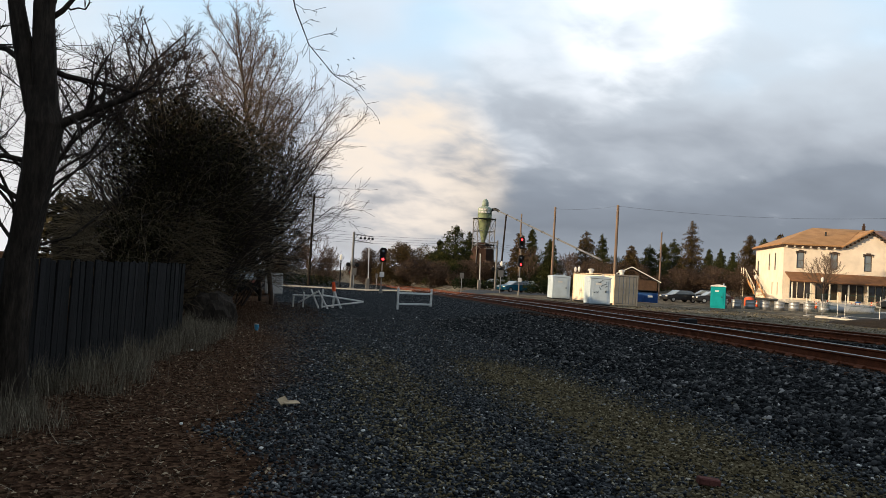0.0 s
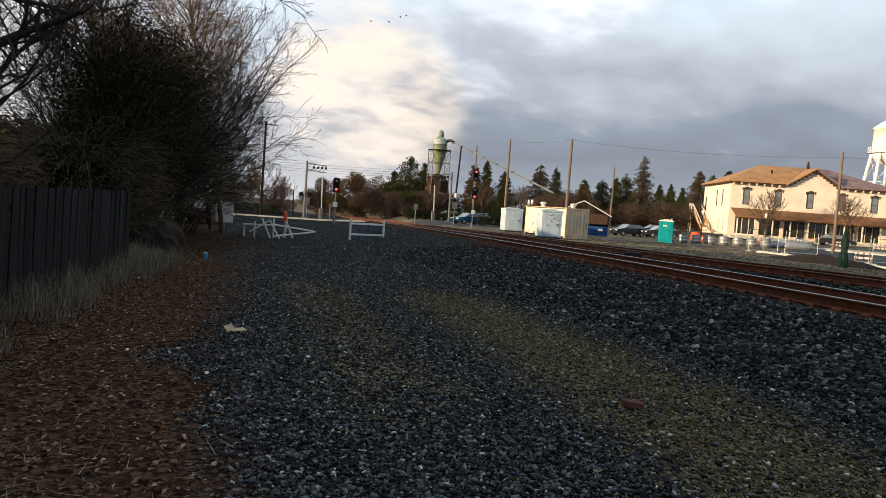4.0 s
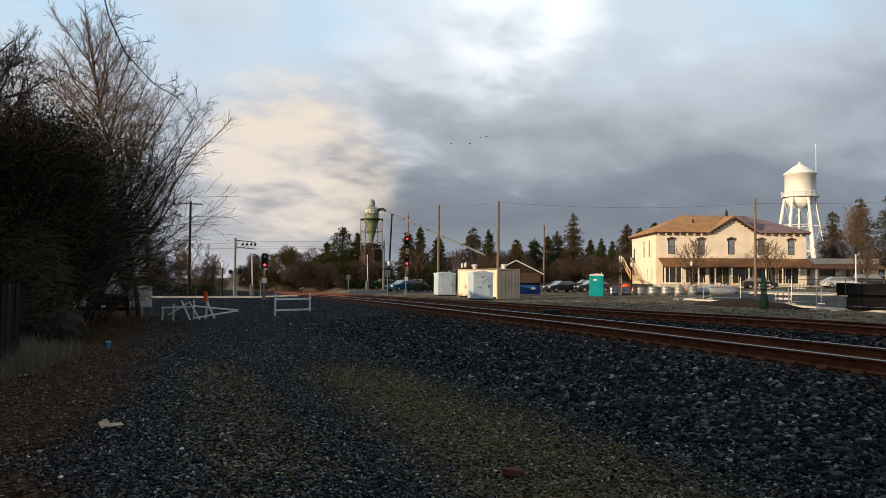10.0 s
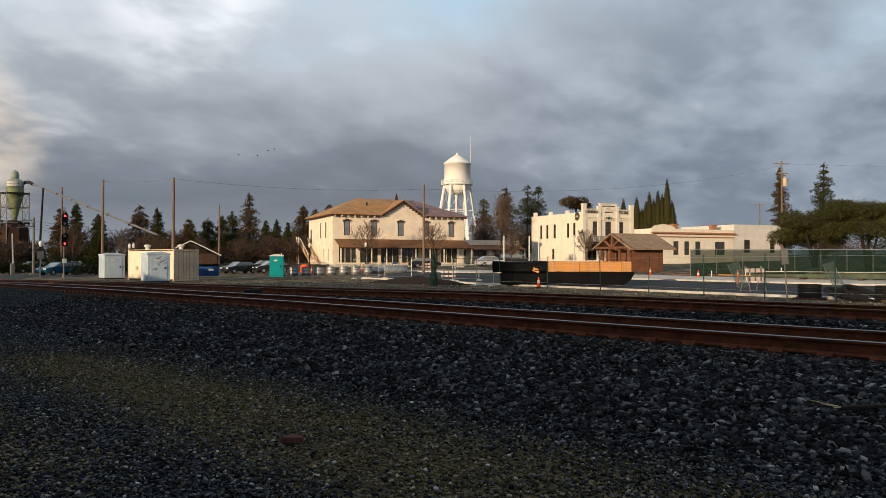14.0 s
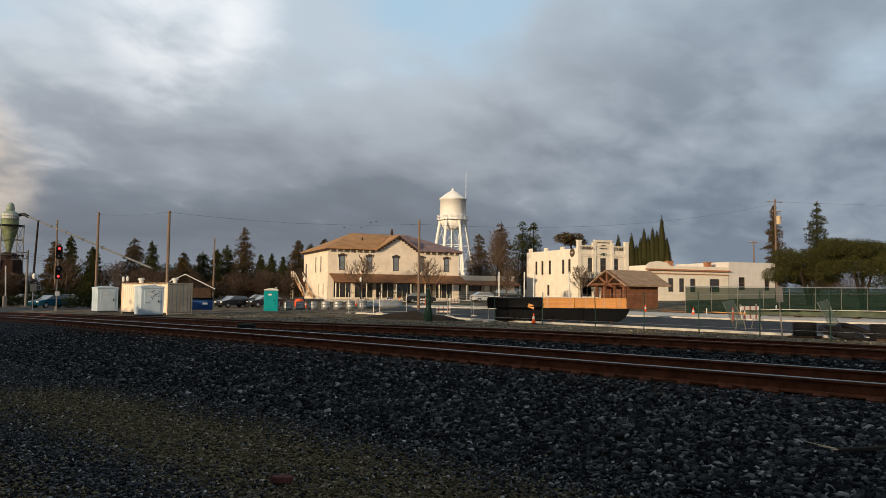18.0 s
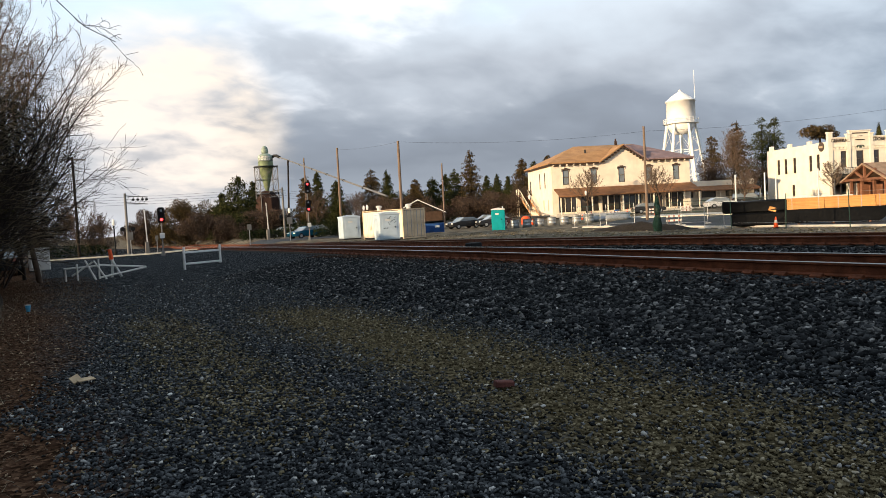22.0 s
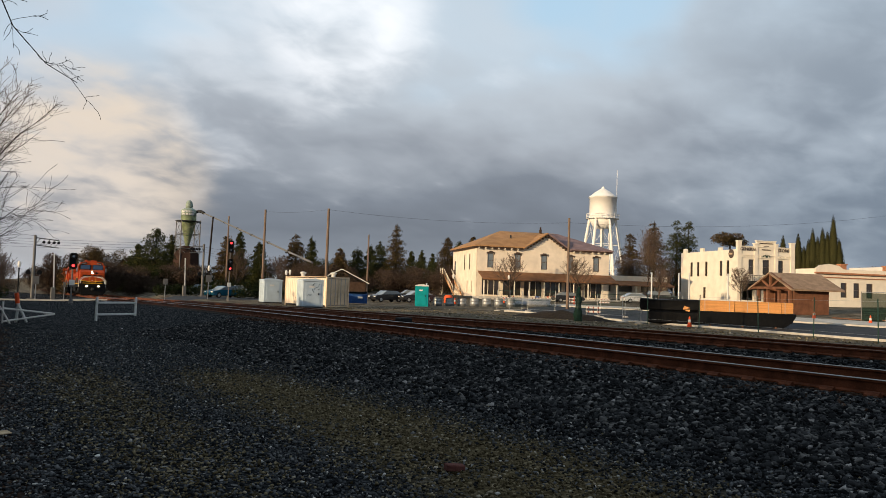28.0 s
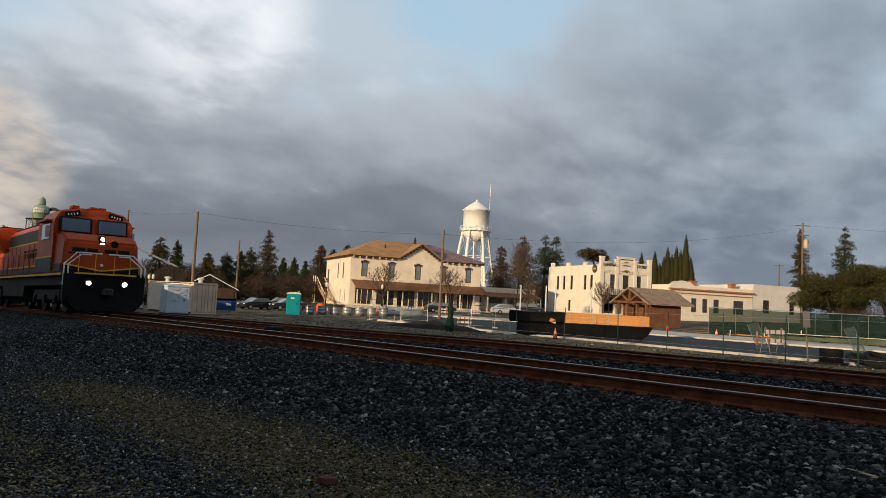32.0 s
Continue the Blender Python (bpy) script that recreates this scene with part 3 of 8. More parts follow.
def strip(name, pts_a, pts_b, lift, mat, label, category, thick=0.0):
    """A paved strip between two edge lines, laid on the ground."""
    bm = B()
    n = 60
    ta, tb = np.array(pts_a, float), np.array(pts_b, float)
    s = np.linspace(0, 1, n)
    along = lambda q: np.stack([np.interp(s, np.linspace(0, 1, len(q)), q[:, c]) for c in (0, 1)], 1)
    ea, eb = along(ta), along(tb)
    rows = []
    for p, q in zip(ea, eb):
        rows.append([bm.verts.new((*(p + (q - p) * k), gz(*(p + (q - p) * k)) + lift)) for k in (0, 0.25, 0.5, 0.75, 1)])
    for r0, r1 in zip(rows, rows[1:]):
        for k in range(4):
            bm.faces.new((r0[k], r0[k + 1], r1[k + 1], r1[k]))
    bmesh.ops.recalc_face_normals(bm, faces=bm.faces[:])
    if bm.faces[0].normal.z < 0:
        bmesh.ops.reverse_faces(bm, faces=bm.faces[:])
    if thick:
        r = bmesh.ops.extrude_face_region(bm, geom=bm.faces[:])
        for e in r["geom"]:
            if isinstance(e, bmesh.types.BMVert):
                e.co.z += thick
        bmesh.ops.recalc_face_normals(bm, faces=bm.faces[:])
    return tagged(part(name, bm, mat), label, category, kind="structure")


NEAR_KERB = [(36.6, -10), (38.5, 8), (41.0, 20), (44.5, 36), (45.5, 46), (44.0, 56)]
ROAD_NEAR = [(37.2, -10), (39.1, 8), (41.6, 20), (45.1, 36), (46.1, 46), (44.6, 56)]
ROAD_FAR = [(56, -10), (57.5, 8), (58.5, 20), (60, 36), (61.5, 50), (60, 68)]
strip("kerb_near", NEAR_KERB, ROAD_NEAR, 0.0, M["concrete"], "pale new concrete kerb along the fresh road", "kerb", 0.13)
strip("road", ROAD_NEAR, ROAD_FAR, 0.012, M["asphalt"], "fresh dark blue-grey asphalt road under construction", "road")
strip("pavement_far", ROAD_FAR, [(x + 5.0, y + 0.5) for x, y in ROAD_FAR], 0.0, M["concrete"], "pale concrete pavement beside the new road", "pavement", 0.14)
strip("street_crossing", [(-40, 84), (0, 78), (16, 76), (24, 80), (46, 88)], [(-40, 96), (0, 92), (16, 92), (24, 93), (46, 99)], 0.03, M["asphalt"], "grey asphalt street that crosses the railway", "road")
strip("crossing_kerb", [(-40, 83.4), (0, 77.4), (13, 75.6)], [(-40, 84), (0, 78), (13, 76.2)], 0.0, M["concrete"], "pale concrete kerb at the street crossing", "kerb", 0.13)


# ---- tracks ----
RAIL_SECTION = [(-0.07, 0), (0.07, 0), (0.07, 0.015), (0.012, 0.035), (0.012, 0.125), (0.036, 0.14), (0.036, 0.165), (-0.036, 0.165), (-0.036, 0.14), (-0.012, 0.125), (-0.012, 0.035), (-0.07, 0.015)]


def rail_mesh(fx, fz, off, y0, y1, step, head_only=False):
    bm = B()
    sec = [(-0.031, 0.1655), (0.031, 0.1655), (0.036, 0.160), (0.036, 0.1665), (0.028, 0.1715), (-0.028, 0.1715), (-0.036, 0.1665), (-0.036, 0.160)] if head_only else RAIL_SECTION
    ys = np.arange(y0, y1 + step, step)
    rings = []
    for y in ys:
        sl = float(fx(y + 0.5) - fx(y - 0.5))
        nx, ny = 1 / math.hypot(1, sl), -sl / math.hypot(1, sl)
        x, z = float(fx(y)), float(fz(y)) - 0.17
        rings.append([bm.verts.new((x + (off + a) * nx, y + (off + a) * ny, z + c)) for a, c in sec])
    n = len(sec)
    for r0, r1 in zip(rings, rings[1:]):
        for k in range(n):
            bm.faces.new((r0[k], r0[(k + 1) % n], r1[(k + 1) % n], r1[k]))
    bmesh.ops.recalc_face_normals(bm, faces=bm.faces[:])
    return bm


def build_track(fx, dz, name, label, polished, y0, y1, group):
    t = thing(name, label, "railway track", Matrix.Identity(4), group)
    fz = lambda y: track_z(y) + dz
    for off in (-0.7175, 0.7175):
        r = part("rail", rail_mesh(fx, fz, off, y0, y1, 2.0), M["rust"], t, "rusted brown steel rail")
        part("rail_head", rail_mesh(fx, fz, off, y0, y1, 2.0, True), M["railhead"] if polished else M["railhead_dull"], r, "worn shiny running surface" if polished else "dull brown running surface")
    tie, spike, plate = B(), B(), B()
    box(tie, 0, 0, -0.17, 2.6, 0.22, 0.17, bevel=0.012)
    tie_me = bpy.data.meshes.new("tie")
    tie.to_mesh(tie_me), tie.free()
    tie_me.materials.append(M["tie"])
    prism(plate, [(-0.17, 0), (0.17, 0), (0.17, 0.02), (0.125, 0.055), (0.095, 0.055), (0.09, 0.025), (-0.09, 0.025), (-0.095, 0.055), (-0.125, 0.055), (-0.17, 0.02)], -0.08, 0.08)
    plate_me = bpy.data.meshes.new("tie_plate")
    plate.to_mesh(plate_me), plate.free()
    plate_me.materials.append(M["rust"])
    rng = random.Random(5)
    for k in range(260):
        y = -8 + k * 0.52
        if y > min(y1, 74):
            break
        x, z = float(fx(y)), float(fz(y)) - 0.185
        sl = float(fx(y + 0.5) - fx(y - 0.5))
        m = pose(x + rng.uniform(-0.06, 0.06), y, z, 0, 0, math.degrees(-math.atan(sl)) + rng.uniform(-1.5, 1.5))
        o = share("tie", tie_me, t, m)
        if y < 30:
            for off in (-0.7175, 0.7175):
                share("tie_plate", plate_me, t, pose(x + off, y - sl * off, z, 0, 0, math.degrees(-math.atan(sl))))
    return t


build_track(track_x, 0.0, "railway_track", "main railway track, rusted rails with polished heads on dark timber ties", True, -60, 330, "tracks")
build_track(siding_x, -0.02, "railway_track", "siding track with dull rusted rails half sunk in gravel", False, -60, 150, "tracks")


# ---- loose stones ----
def litter_edge(y):
    """Where the dead leaves give way to gravel."""
    return np.interp(y, [3, 4.4, 6.4, 7.6, 8.8, 10.4, 14.6, 20, 27, 40], [-1.1, -1.1, -1.18, -1.6, -1.37, -0.72, -0.35, 0.2, 0.7, 0.6]) + 0.12 * np.sin(np.asarray(y) * 3.1)


def dusty(x, y):
    """Two worn wheel ruts along the track, 0 to 1."""
    rut = lambda c, w, y0, y1: np.clip(1.35 - np.abs(x - c - 0.03 * (y - 7)) / w, 0, 1) * np.clip((y1 - y) / 3.0, 0, 1) * np.clip((y - y0) / 1.5, 0.0, 1)
    return np.maximum(rut(2.45, 1.05, -1.0, 15), rut(0.25, 0.7, 5.0, 16.0)) * (0.80 + 0.2 * np.sin(x * 3.1 + y * 1.7) * np.sin(y * 1.3))


ICO_F = None


def rock_protos(n, flat=0.75):
    global ICO_F
    out = []
    rng = np.random.default_rng(3)
    # crushed rock: a skewed block with eight uneven corners
    base = np.array([[x, y, z] for z in (-1, 1) for x, y in ((-1, -1), (1, -1), (1, 1), (-1, 1))]) * 0.42
    ICO_F = np.array([[0, 3, 2], [0, 2, 1], [4, 5, 6], [4, 6, 7], [0, 1, 5], [0, 5, 4], [1, 2, 6], [1, 6, 5], [2, 3, 7], [2, 7, 6], [3, 0, 4], [3, 4, 7]])
    for _ in range(n):
        top = np.where(base[:, 2:] > 0, rng.uniform(0.45, 0.9), 1.0) * np.array([1, 1, 0]) + np.array([0, 0, 1])
        out.append((base * top + rng.uniform(-0.2, 0.2, base.shape)) * np.array([rng.uniform(1.1, 1.7), rng.uniform(0.7, 1.0), flat * rng.uniform(0.7, 1.15)]))
    return out


def build_stones():
    rng = np.random.default_rng(11)
    protos = rock_protos(24, 0.62)

    def lay(n, px, py, keep, lo, hi, name, mat, label, sink=0.25):
        x, y = px(n), py(n)
        ok = keep(x, y)
        x, y = x[ok], y[ok]
        s = rng.uniform(lo, hi, (len(x), 1)) * rng.uniform(0.75, 1.3, (len(x), 3))
        z = ground_z(x, y) + s[:, 2] * (0.5 - sink) * 0.6 + rng.uniform(0, 0.012, len(x))
        v, f = scatter(protos, ICO_F, np.stack([x, y, z], 1), turns(rng, len(x), 0.75), s)
        return tagged(new(name, mesh_np(name, v, f, mat)), label, "gravel", kind="stuff")

    dust = lambda x, y: dusty(x, y) + rng.normal(0, 0.29, len(x)) > 0.42
    edge = lambda x, y: x > litter_edge(y) + rng.normal(0, 0.10, len(x))
    # thickest by the camera, thinner with distance
    near_y = lambda n: 1.6 + 24 * rng.uniform(0, 1, n) ** 1.9
    fan = lambda x, y: (np.abs(np.arctan2(x + 1.0, y + 0.2) - 0.58) < 0.95)
    wide = lambda n: rng.uniform(-2.2, 7.0, n)
    lay(70000, lambda n: rng.uniform(3.6, 7.1, n), near_y, lambda x, y: fan(x, y) & (x > 4.3 + rng.normal(0, 0.4, len(x))), 0.026, 0.062, "ballast_bank", M["stone_dark"], "coarse dark crushed ballast banked against the track", 0.15)
    lay(250000, wide, near_y, lambda x, y: edge(x, y) & fan(x, y) & ~(dust(x, y) & (x < 5.4)) & (x < 5.2 + rng.normal(0, 0.5, len(x))), 0.010, 0.030, "ballast", M["stone"], "loose dark blue-grey crushed ballast stones")
    lay(150000, wide, near_y, lambda x, y: edge(x, y) & fan(x, y) & dust(x, y) & (x < 5.4), 0.010, 0.027, "dusty_gravel", M["stone_brown"], "trodden dusty brown gravel among the ballast")
    lay(16000, lambda n: rng.uniform(9.0, 14.5, n), lambda n: rng.uniform(1, 30, n), lambda x, y: (np.abs(x - track_x(y)) > 0.9) & (x < siding_x(y) - 0.9), 0.028, 0.062, "ballast_between_tracks", M["stone_dark"], "dark ballast stones between the two tracks")
    lay(7000, lambda n: rng.uniform(7.5, 9.6, n), lambda n: rng.uniform(1, 24, n), lambda x, y: np.abs(np.abs(x - track_x(y)) - 0.7175) > 0.09, 0.035, 0.07, "ballast_between_rails", M["stone_rust"], "rust-stained ballast stones between the rails and ties", 0.5)
    lay(9000, lambda n: rng.uniform(6.3, 7.5, n), lambda n: rng.uniform(1, 26, n), lambda x, y: x > track_x(y) - 1.75 + rng.normal(0, 0.18, len(x)), 0.03, 0.06, "rusty_ballast_shoulder", M["stone_rust"], "rust-stained ballast stones beside the rail", 0.3)

    lay(9000, lambda n: rng.uniform(14.5, 42, n), lambda n: rng.uniform(-4, 64, n), lambda x, y: (x > siding_x(y) + 1.2) & (x < np.interp(y, [-10, 8, 20, 36, 46, 64], [36, 38, 40.5, 44, 45, 43]) - 0.3), 0.03, 0.10, "verge_gravel", M["stone_brown"], "brown pebbles and clods on the bare verge", 0.4)


build_stones()


def build_litter():
    """Dead leaves and dry grass along the fence."""
    rng = np.random.default_rng(21)
    leaf = np.array([[-0.5, 0, 0.0], [0, -0.28, 0.10], [0.5, 0, 0.02], [0, 0.28, 0.12]])
    f = np.array([[0, 1, 2], [0, 2, 3]])
    n = 75000
    y = 3.0 + 34 * rng.uniform(0, 1, n) ** 1.5
    x = rng.uniform(-5.5, 1.0, n)
    ok = x < litter_edge(y) + rng.normal(0, 0.16, n)
    x, y = x[ok], y[ok]
    s = rng.uniform(0.018, 0.055, (len(x), 1)) * np.ones((1, 3))
    v, fc = scatter([leaf, leaf * (1, 0.8, 1.6), leaf * (0.8, 1.2, -1)], f, np.stack([x, y, ground_z(x, y) + 0.015], 1), turns(rng, len(x), 0.7), s)
    tagged(new("leaf_litter", mesh_np("leaf_litter", v, fc, M["litter"])), "reddish brown dead leaves lying along the fence", "leaves", kind="stuff")
    blade = np.array([[-0.03, 0, 0], [0.03, 0, 0], [-0.02, 0.10, 0.55], [0.02, 0.10, 0.55], [0.0, 0.34, 1.0]])
    fb = np.array([[0, 1, 3], [0, 3, 2], [2, 3, 4]])
    n = 7000
    x, y = rng.uniform(-5.0, 0.6, n), 3.0 + 22 * rng.uniform(0, 1, n) ** 1.4
    ok = x < litter_edge(y) + rng.normal(-0.15, 0.25, n)
    x, y = x[ok], y[ok]
    ln = rng.uniform(0.06, 0.22, len(x))
    v, fc = scatter([blade, blade * (1, -0.6, 1)], fb, np.stack([x, y, ground_z(x, y) + 0.03], 1), np.einsum("nij,jk->nik", turns(rng, len(x), 0.25), np.array([[1.0, 0, 0], [0, 0.15, -1.0], [0, 1.0, 0.15]])), np.stack([ln * 0.1 + 0.05, ln, ln], 1))
    tagged(new("straw", mesh_np("straw", v, fc, M["dry_grass"])), "pale straw strewn over the dead leaves", "straw", kind="stuff")
    n = 20000
    cy = rng.uniform(4, 20, 110)
    cx = np.interp(cy, [4, 9.5, 15.5, 20], [-4.0, -3.4, -2.55, -2.6]) + rng.normal(0, 0.28, 110)
    k = rng.integers(0, 110, n)
    x, y = cx[k] + rng.normal(0, 0.11, n), cy[k] + rng.normal(0, 0.14, n)
    h = rng.uniform(0.06, 0.30, n) * np.where(rng.random(110)[k] > 0.6, 1.6, 0.9)
    s = np.stack([h * 0.1 + 0.05, h, h], 1)
    v, fc = scatter([blade, blade * (1, -0.6, 1), blade * (1, 1.8, 0.8)], fb, np.stack([x, y, ground_z(x, y)], 1), turns(rng, n, 0.25), s)
    tagged(new("dry_grass", mesh_np("dry_grass", v, fc, M["dry_grass"])), "tufts of dry straw-coloured grass at the fence foot", "grass", kind="stuff")


build_litter()


# ---- plants ----
def branch_arrays(rng, base, direction, length, radius, levels, spread, kids, droop=0.0, sides=5, bend=0.22, cap=26000, first=0.25, shrink=0.62):
    """Grows limbs from a base and gives rods as (p0, p1, r0, r1), the thick ones first."""
    rods, todo = [], [(Vector(base), Vector(direction).normalized(), length, radius, 0)]
    while todo and len(rods) < cap:
        p, d, ln, r, lv = todo.pop(0)
        steps = 4 if lv < 2 else 3
        pts = [p]
        for s in range(steps):
            d = (d + Vector((rng.gauss(0, bend), rng.gauss(0, bend), rng.gauss(0, bend) - droop * (lv + 1) * 0.3))).normalized()
            q = pts[-1] + d * (ln / steps)
            r0, r1 = r * (1 - 0.55 * s / steps), r * (1 - 0.55 * (s + 1) / steps)
            rods.append((pts[-1], q, r0, r1, lv))
            pts.append(q)
        if lv < levels:
            for _ in range(kids[min(lv, len(kids) - 1)]):
                k = rng.uniform(first if lv == 0 else 0.2, 1.0) * steps
                i = min(int(k), steps - 1)
                at = pts[i].lerp(pts[i + 1], k - i)
                side = Vector((rng.gauss(0, 1), rng.gauss(0, 1), rng.gauss(0, 1)))
                nd = (d + side.normalized() * spread * rng.uniform(0.6, 1.3)).normalized()
                todo.append((at, nd, ln * shrink * rng.uniform(0.7, 1.15), r * (1 - 0.5 * k / steps) * 0.55, lv + 1))
    return rods


def rods_mesh(name, rods, mat, sides=4, thin=0.0035):
    v, f = [], []
    ang = [2 * math.pi * k / sides for k in range(sides)]
    for p, q, r0, r1, *_ in rods:
        d = (q - p).normalized()
        a = d.orthogonal().normalized()
        b = d.cross(a)
        n = len(v)
        r0, r1 = max(r0, thin), max(r1, thin)
        for c, r in ((p, r0), (q, r1)):
            v += [c + (a * math.cos(t) + b * math.sin(t)) * r for t in ang]
        f += [(n + k, n + (k + 1) % sides, n + sides + (k + 1) % sides, n + sides + k) for k in range(sides)]
    return mesh_np(name, np.array([p[:] for p in v]), np.array(f), mat)


def bare_tree(name, label, m, height, seed, mat, levels=4, kids=(9, 6, 5, 4), spread=0.75, lean=(0, 0, 1), radius=None, cap=16000, group="", droop=0.0, twig_mat=None, first=0.25, thin=0.0035, shrink=0.62, bend=0.2):
    t = thing(name, label, "tree", m, group)
    rng = random.Random(seed)
    rods = branch_arrays(rng, (0, 0, -0.1), lean, height * 0.62, radius or height * 0.016, levels, spread, kids, droop, bend=bend, cap=cap, first=first, shrink=shrink)
    tr, cr = new("trunk", rods_mesh("trunk", [r for r in rods if r[4] < 1], mat, 9)), None
    tr.parent = t
    limbs = new("limbs", rods_mesh("limbs", [r for r in rods if r[4] == 1], mat, 6))
    limbs.parent = t
    cr = new("twig_crown", rods_mesh("twig_crown", [r for r in rods if r[4] > 1], twig_mat or M["twig"], 3, thin))
    cr.parent = t
    return t


def fan_tree(name, label, m, height, seed, mat, twig_mat, limbs=16, laterals=12, twigs=6, open_=0.75, fork=0.22, radius=0.12, thin=0.005, group="", rise=0.22, side=(0, 0), reach=0.62, wiggle=0.07):
    """A bare tree whose limbs fan up out of a short trunk, with laterals and twigs that turn upwards."""
    t = thing(name, label, "tree", m, group)
    rng = random.Random(seed)
    crown = []

    def shoot(p, d, ln, r, steps, up, noise_):
        rods, pts, ds = [], [p], []
        for s in range(steps):
            d = (d + Vector((rng.gauss(0, noise_), rng.gauss(0, noise_), rng.gauss(0, noise_) + up))).normalized()
            q = pts[-1] + d * (ln / steps)
            rods.append((pts[-1], q, r * (1 - 0.85 * s / steps), r * (1 - 0.85 * (s + 1) / steps), 0))
            pts.append(q), ds.append(d)
        return rods, pts, ds

    trunk, pts, ds = shoot(Vector((0, 0, -0.2)), Vector((side[0] * 0.15, side[1] * 0.15, 1)), height * 0.86, radius, 9, 0.05, wiggle * 0.8)
    tr = new("trunk", rods_mesh("trunk", trunk, mat, 9))
    tr.parent = t
    for i in range(limbs):
        k = fork + (0.86 - fork) * (i + rng.random()) / limbs
        j = min(int(k * 9), 8)
        at = pts[j].lerp(pts[j + 1], k * 9 - j)
        a = i * 2.4 + rng.uniform(-0.5, 0.5)
        out = open_ * rng.uniform(0.75, 1.25) * (1.15 - 0.5 * k)
        d = Vector((math.cos(a) * out + side[0] * 0.25, math.sin(a) * out + side[1] * 0.25, 1 - 0.25 * out)).normalized()
        ln = height * reach * (1.08 - k) * rng.uniform(0.8, 1.15) + height * 0.06
        rods, lp, ld = shoot(at, d, ln, radius * 0.52 * (1.05 - k * 0.7), 6, rise, wiggle)
        lb = new("limb", rods_mesh("limb", rods, mat, 5, thin))
        lb.parent = t
        for n in range(laterals):
            q = 0.12 + 0.88 * (n + rng.random()) / laterals
            j2 = min(int(q * 6), 5)
            p2 = lp[j2].lerp(lp[j2 + 1], q * 6 - j2)
            sd = Vector((rng.gauss(0, 1), rng.gauss(0, 1), rng.gauss(0, 0.6))).normalized()
            l2 = ln * 0.42 * (1.15 - 0.75 * q) * rng.uniform(0.6, 1.2)
            r2, tp, td = shoot(p2, (ld[j2] + sd * 0.75).normalized(), l2, radius * 0.10, 4, rise * 0.6, wiggle * 1.2)
            crown += r2
            for _ in range(twigs):
                q3 = rng.uniform(0.15, 1.0)
                j3 = min(int(q3 * 4), 3)
                sd = Vector((rng.gauss(0, 1), rng.gauss(0, 1), rng.gauss(0, 0.6))).normalized()
                r3, *_q = shoot(tp[j3].lerp(tp[j3 + 1], q3 * 4 - j3), (td[j3] + sd * 0.8).normalized(), l2 * 0.45 * rng.uniform(0.5, 1.2), radius * 0.05, 2, rise * 0.5, wiggle * 1.4)
                crown += r3
    c = new("twig_crown", rods_mesh("twig_crown", crown, twig_mat, 3, thin))
    c.parent = t
    return t


def furrowed(bm, path, radii, seed, sides=26, rings=7):
    """A trunk or thick stem with bark ridges along a path."""
    path = [Vector(p) for p in path]
    last = None
    n = (len(path) - 1) * rings
    for k in range(n + 1):
        q = k / rings
        i = min(int(q), len(path) - 2)
        p, f = path[i].lerp(path[i + 1], q - i), q - i
        r = radii[i] + (radii[i + 1] - radii[i]) * f
        ring = []
        for s in range(sides):
            a = 2 * math.pi * s / sides
            w = Vector((math.cos(a) * 3.2, math.sin(a) * 3.2, p.z * 0.8 + seed))
            rr = r * (1 + 0.10 * noise.noise(w * 0.5) + 0.13 * abs(noise.noise(Vector((math.cos(a) * 6, math.sin(a) * 6, p.z * 1.6 + seed)))) + 0.05 * noise.noise(w * 4))
            ring.append(bm.verts.new(p + Vector((math.cos(a), math.sin(a), 0)) * rr))
        if last:
            for s in range(sides):
                bm.faces.new((last[s], last[(s + 1) % sides], ring[(s + 1) % sides], ring[s]))
        last = ring
    bm.faces.new(last)
    return bm


LEAF_F = np.array([[0, 1, 2], [0, 2, 3]])
LEAF_P = [np.array([[-0.5, 0, 0], [0, -0.3, 0.12], [0.5, 0, 0], [0, 0.3, 0.12]]) * s for s in ((1, 1, 1), (1, 0.7, -1), (0.8, 1.2, 2))]


def leaf_cloud(name, points, size, mat, seed):
    rng = np.random.default_rng(seed)
    n = len(points)
    s = rng.uniform(size * 0.5, size * 1.4, (n, 1)) * np.ones((1, 3))
    v, f = scatter(LEAF_P, LEAF_F, points, turns(rng, n), s)
    return mesh_np(name, v, f, mat)


def clump_points(rng, blobs, per, rough=0.35):
    """Points in the shells of uneven clumps; blobs: x, y, z, rx, ry, rz."""
    out = []
    for x, y, z, rx, ry, rz in blobs:
        d = rng.normal(0, 1, (per, 3))
        d /= np.linalg.norm(d, axis=1, keepdims=True)
        k = rng.uniform(0.35, 1.0, (per, 1)) ** 0.5 + rng.normal(0, rough * 0.3, (per, 1))
        out.append(d * k * [rx, ry, rz] + [x, y, z])
    return np.concatenate(out)


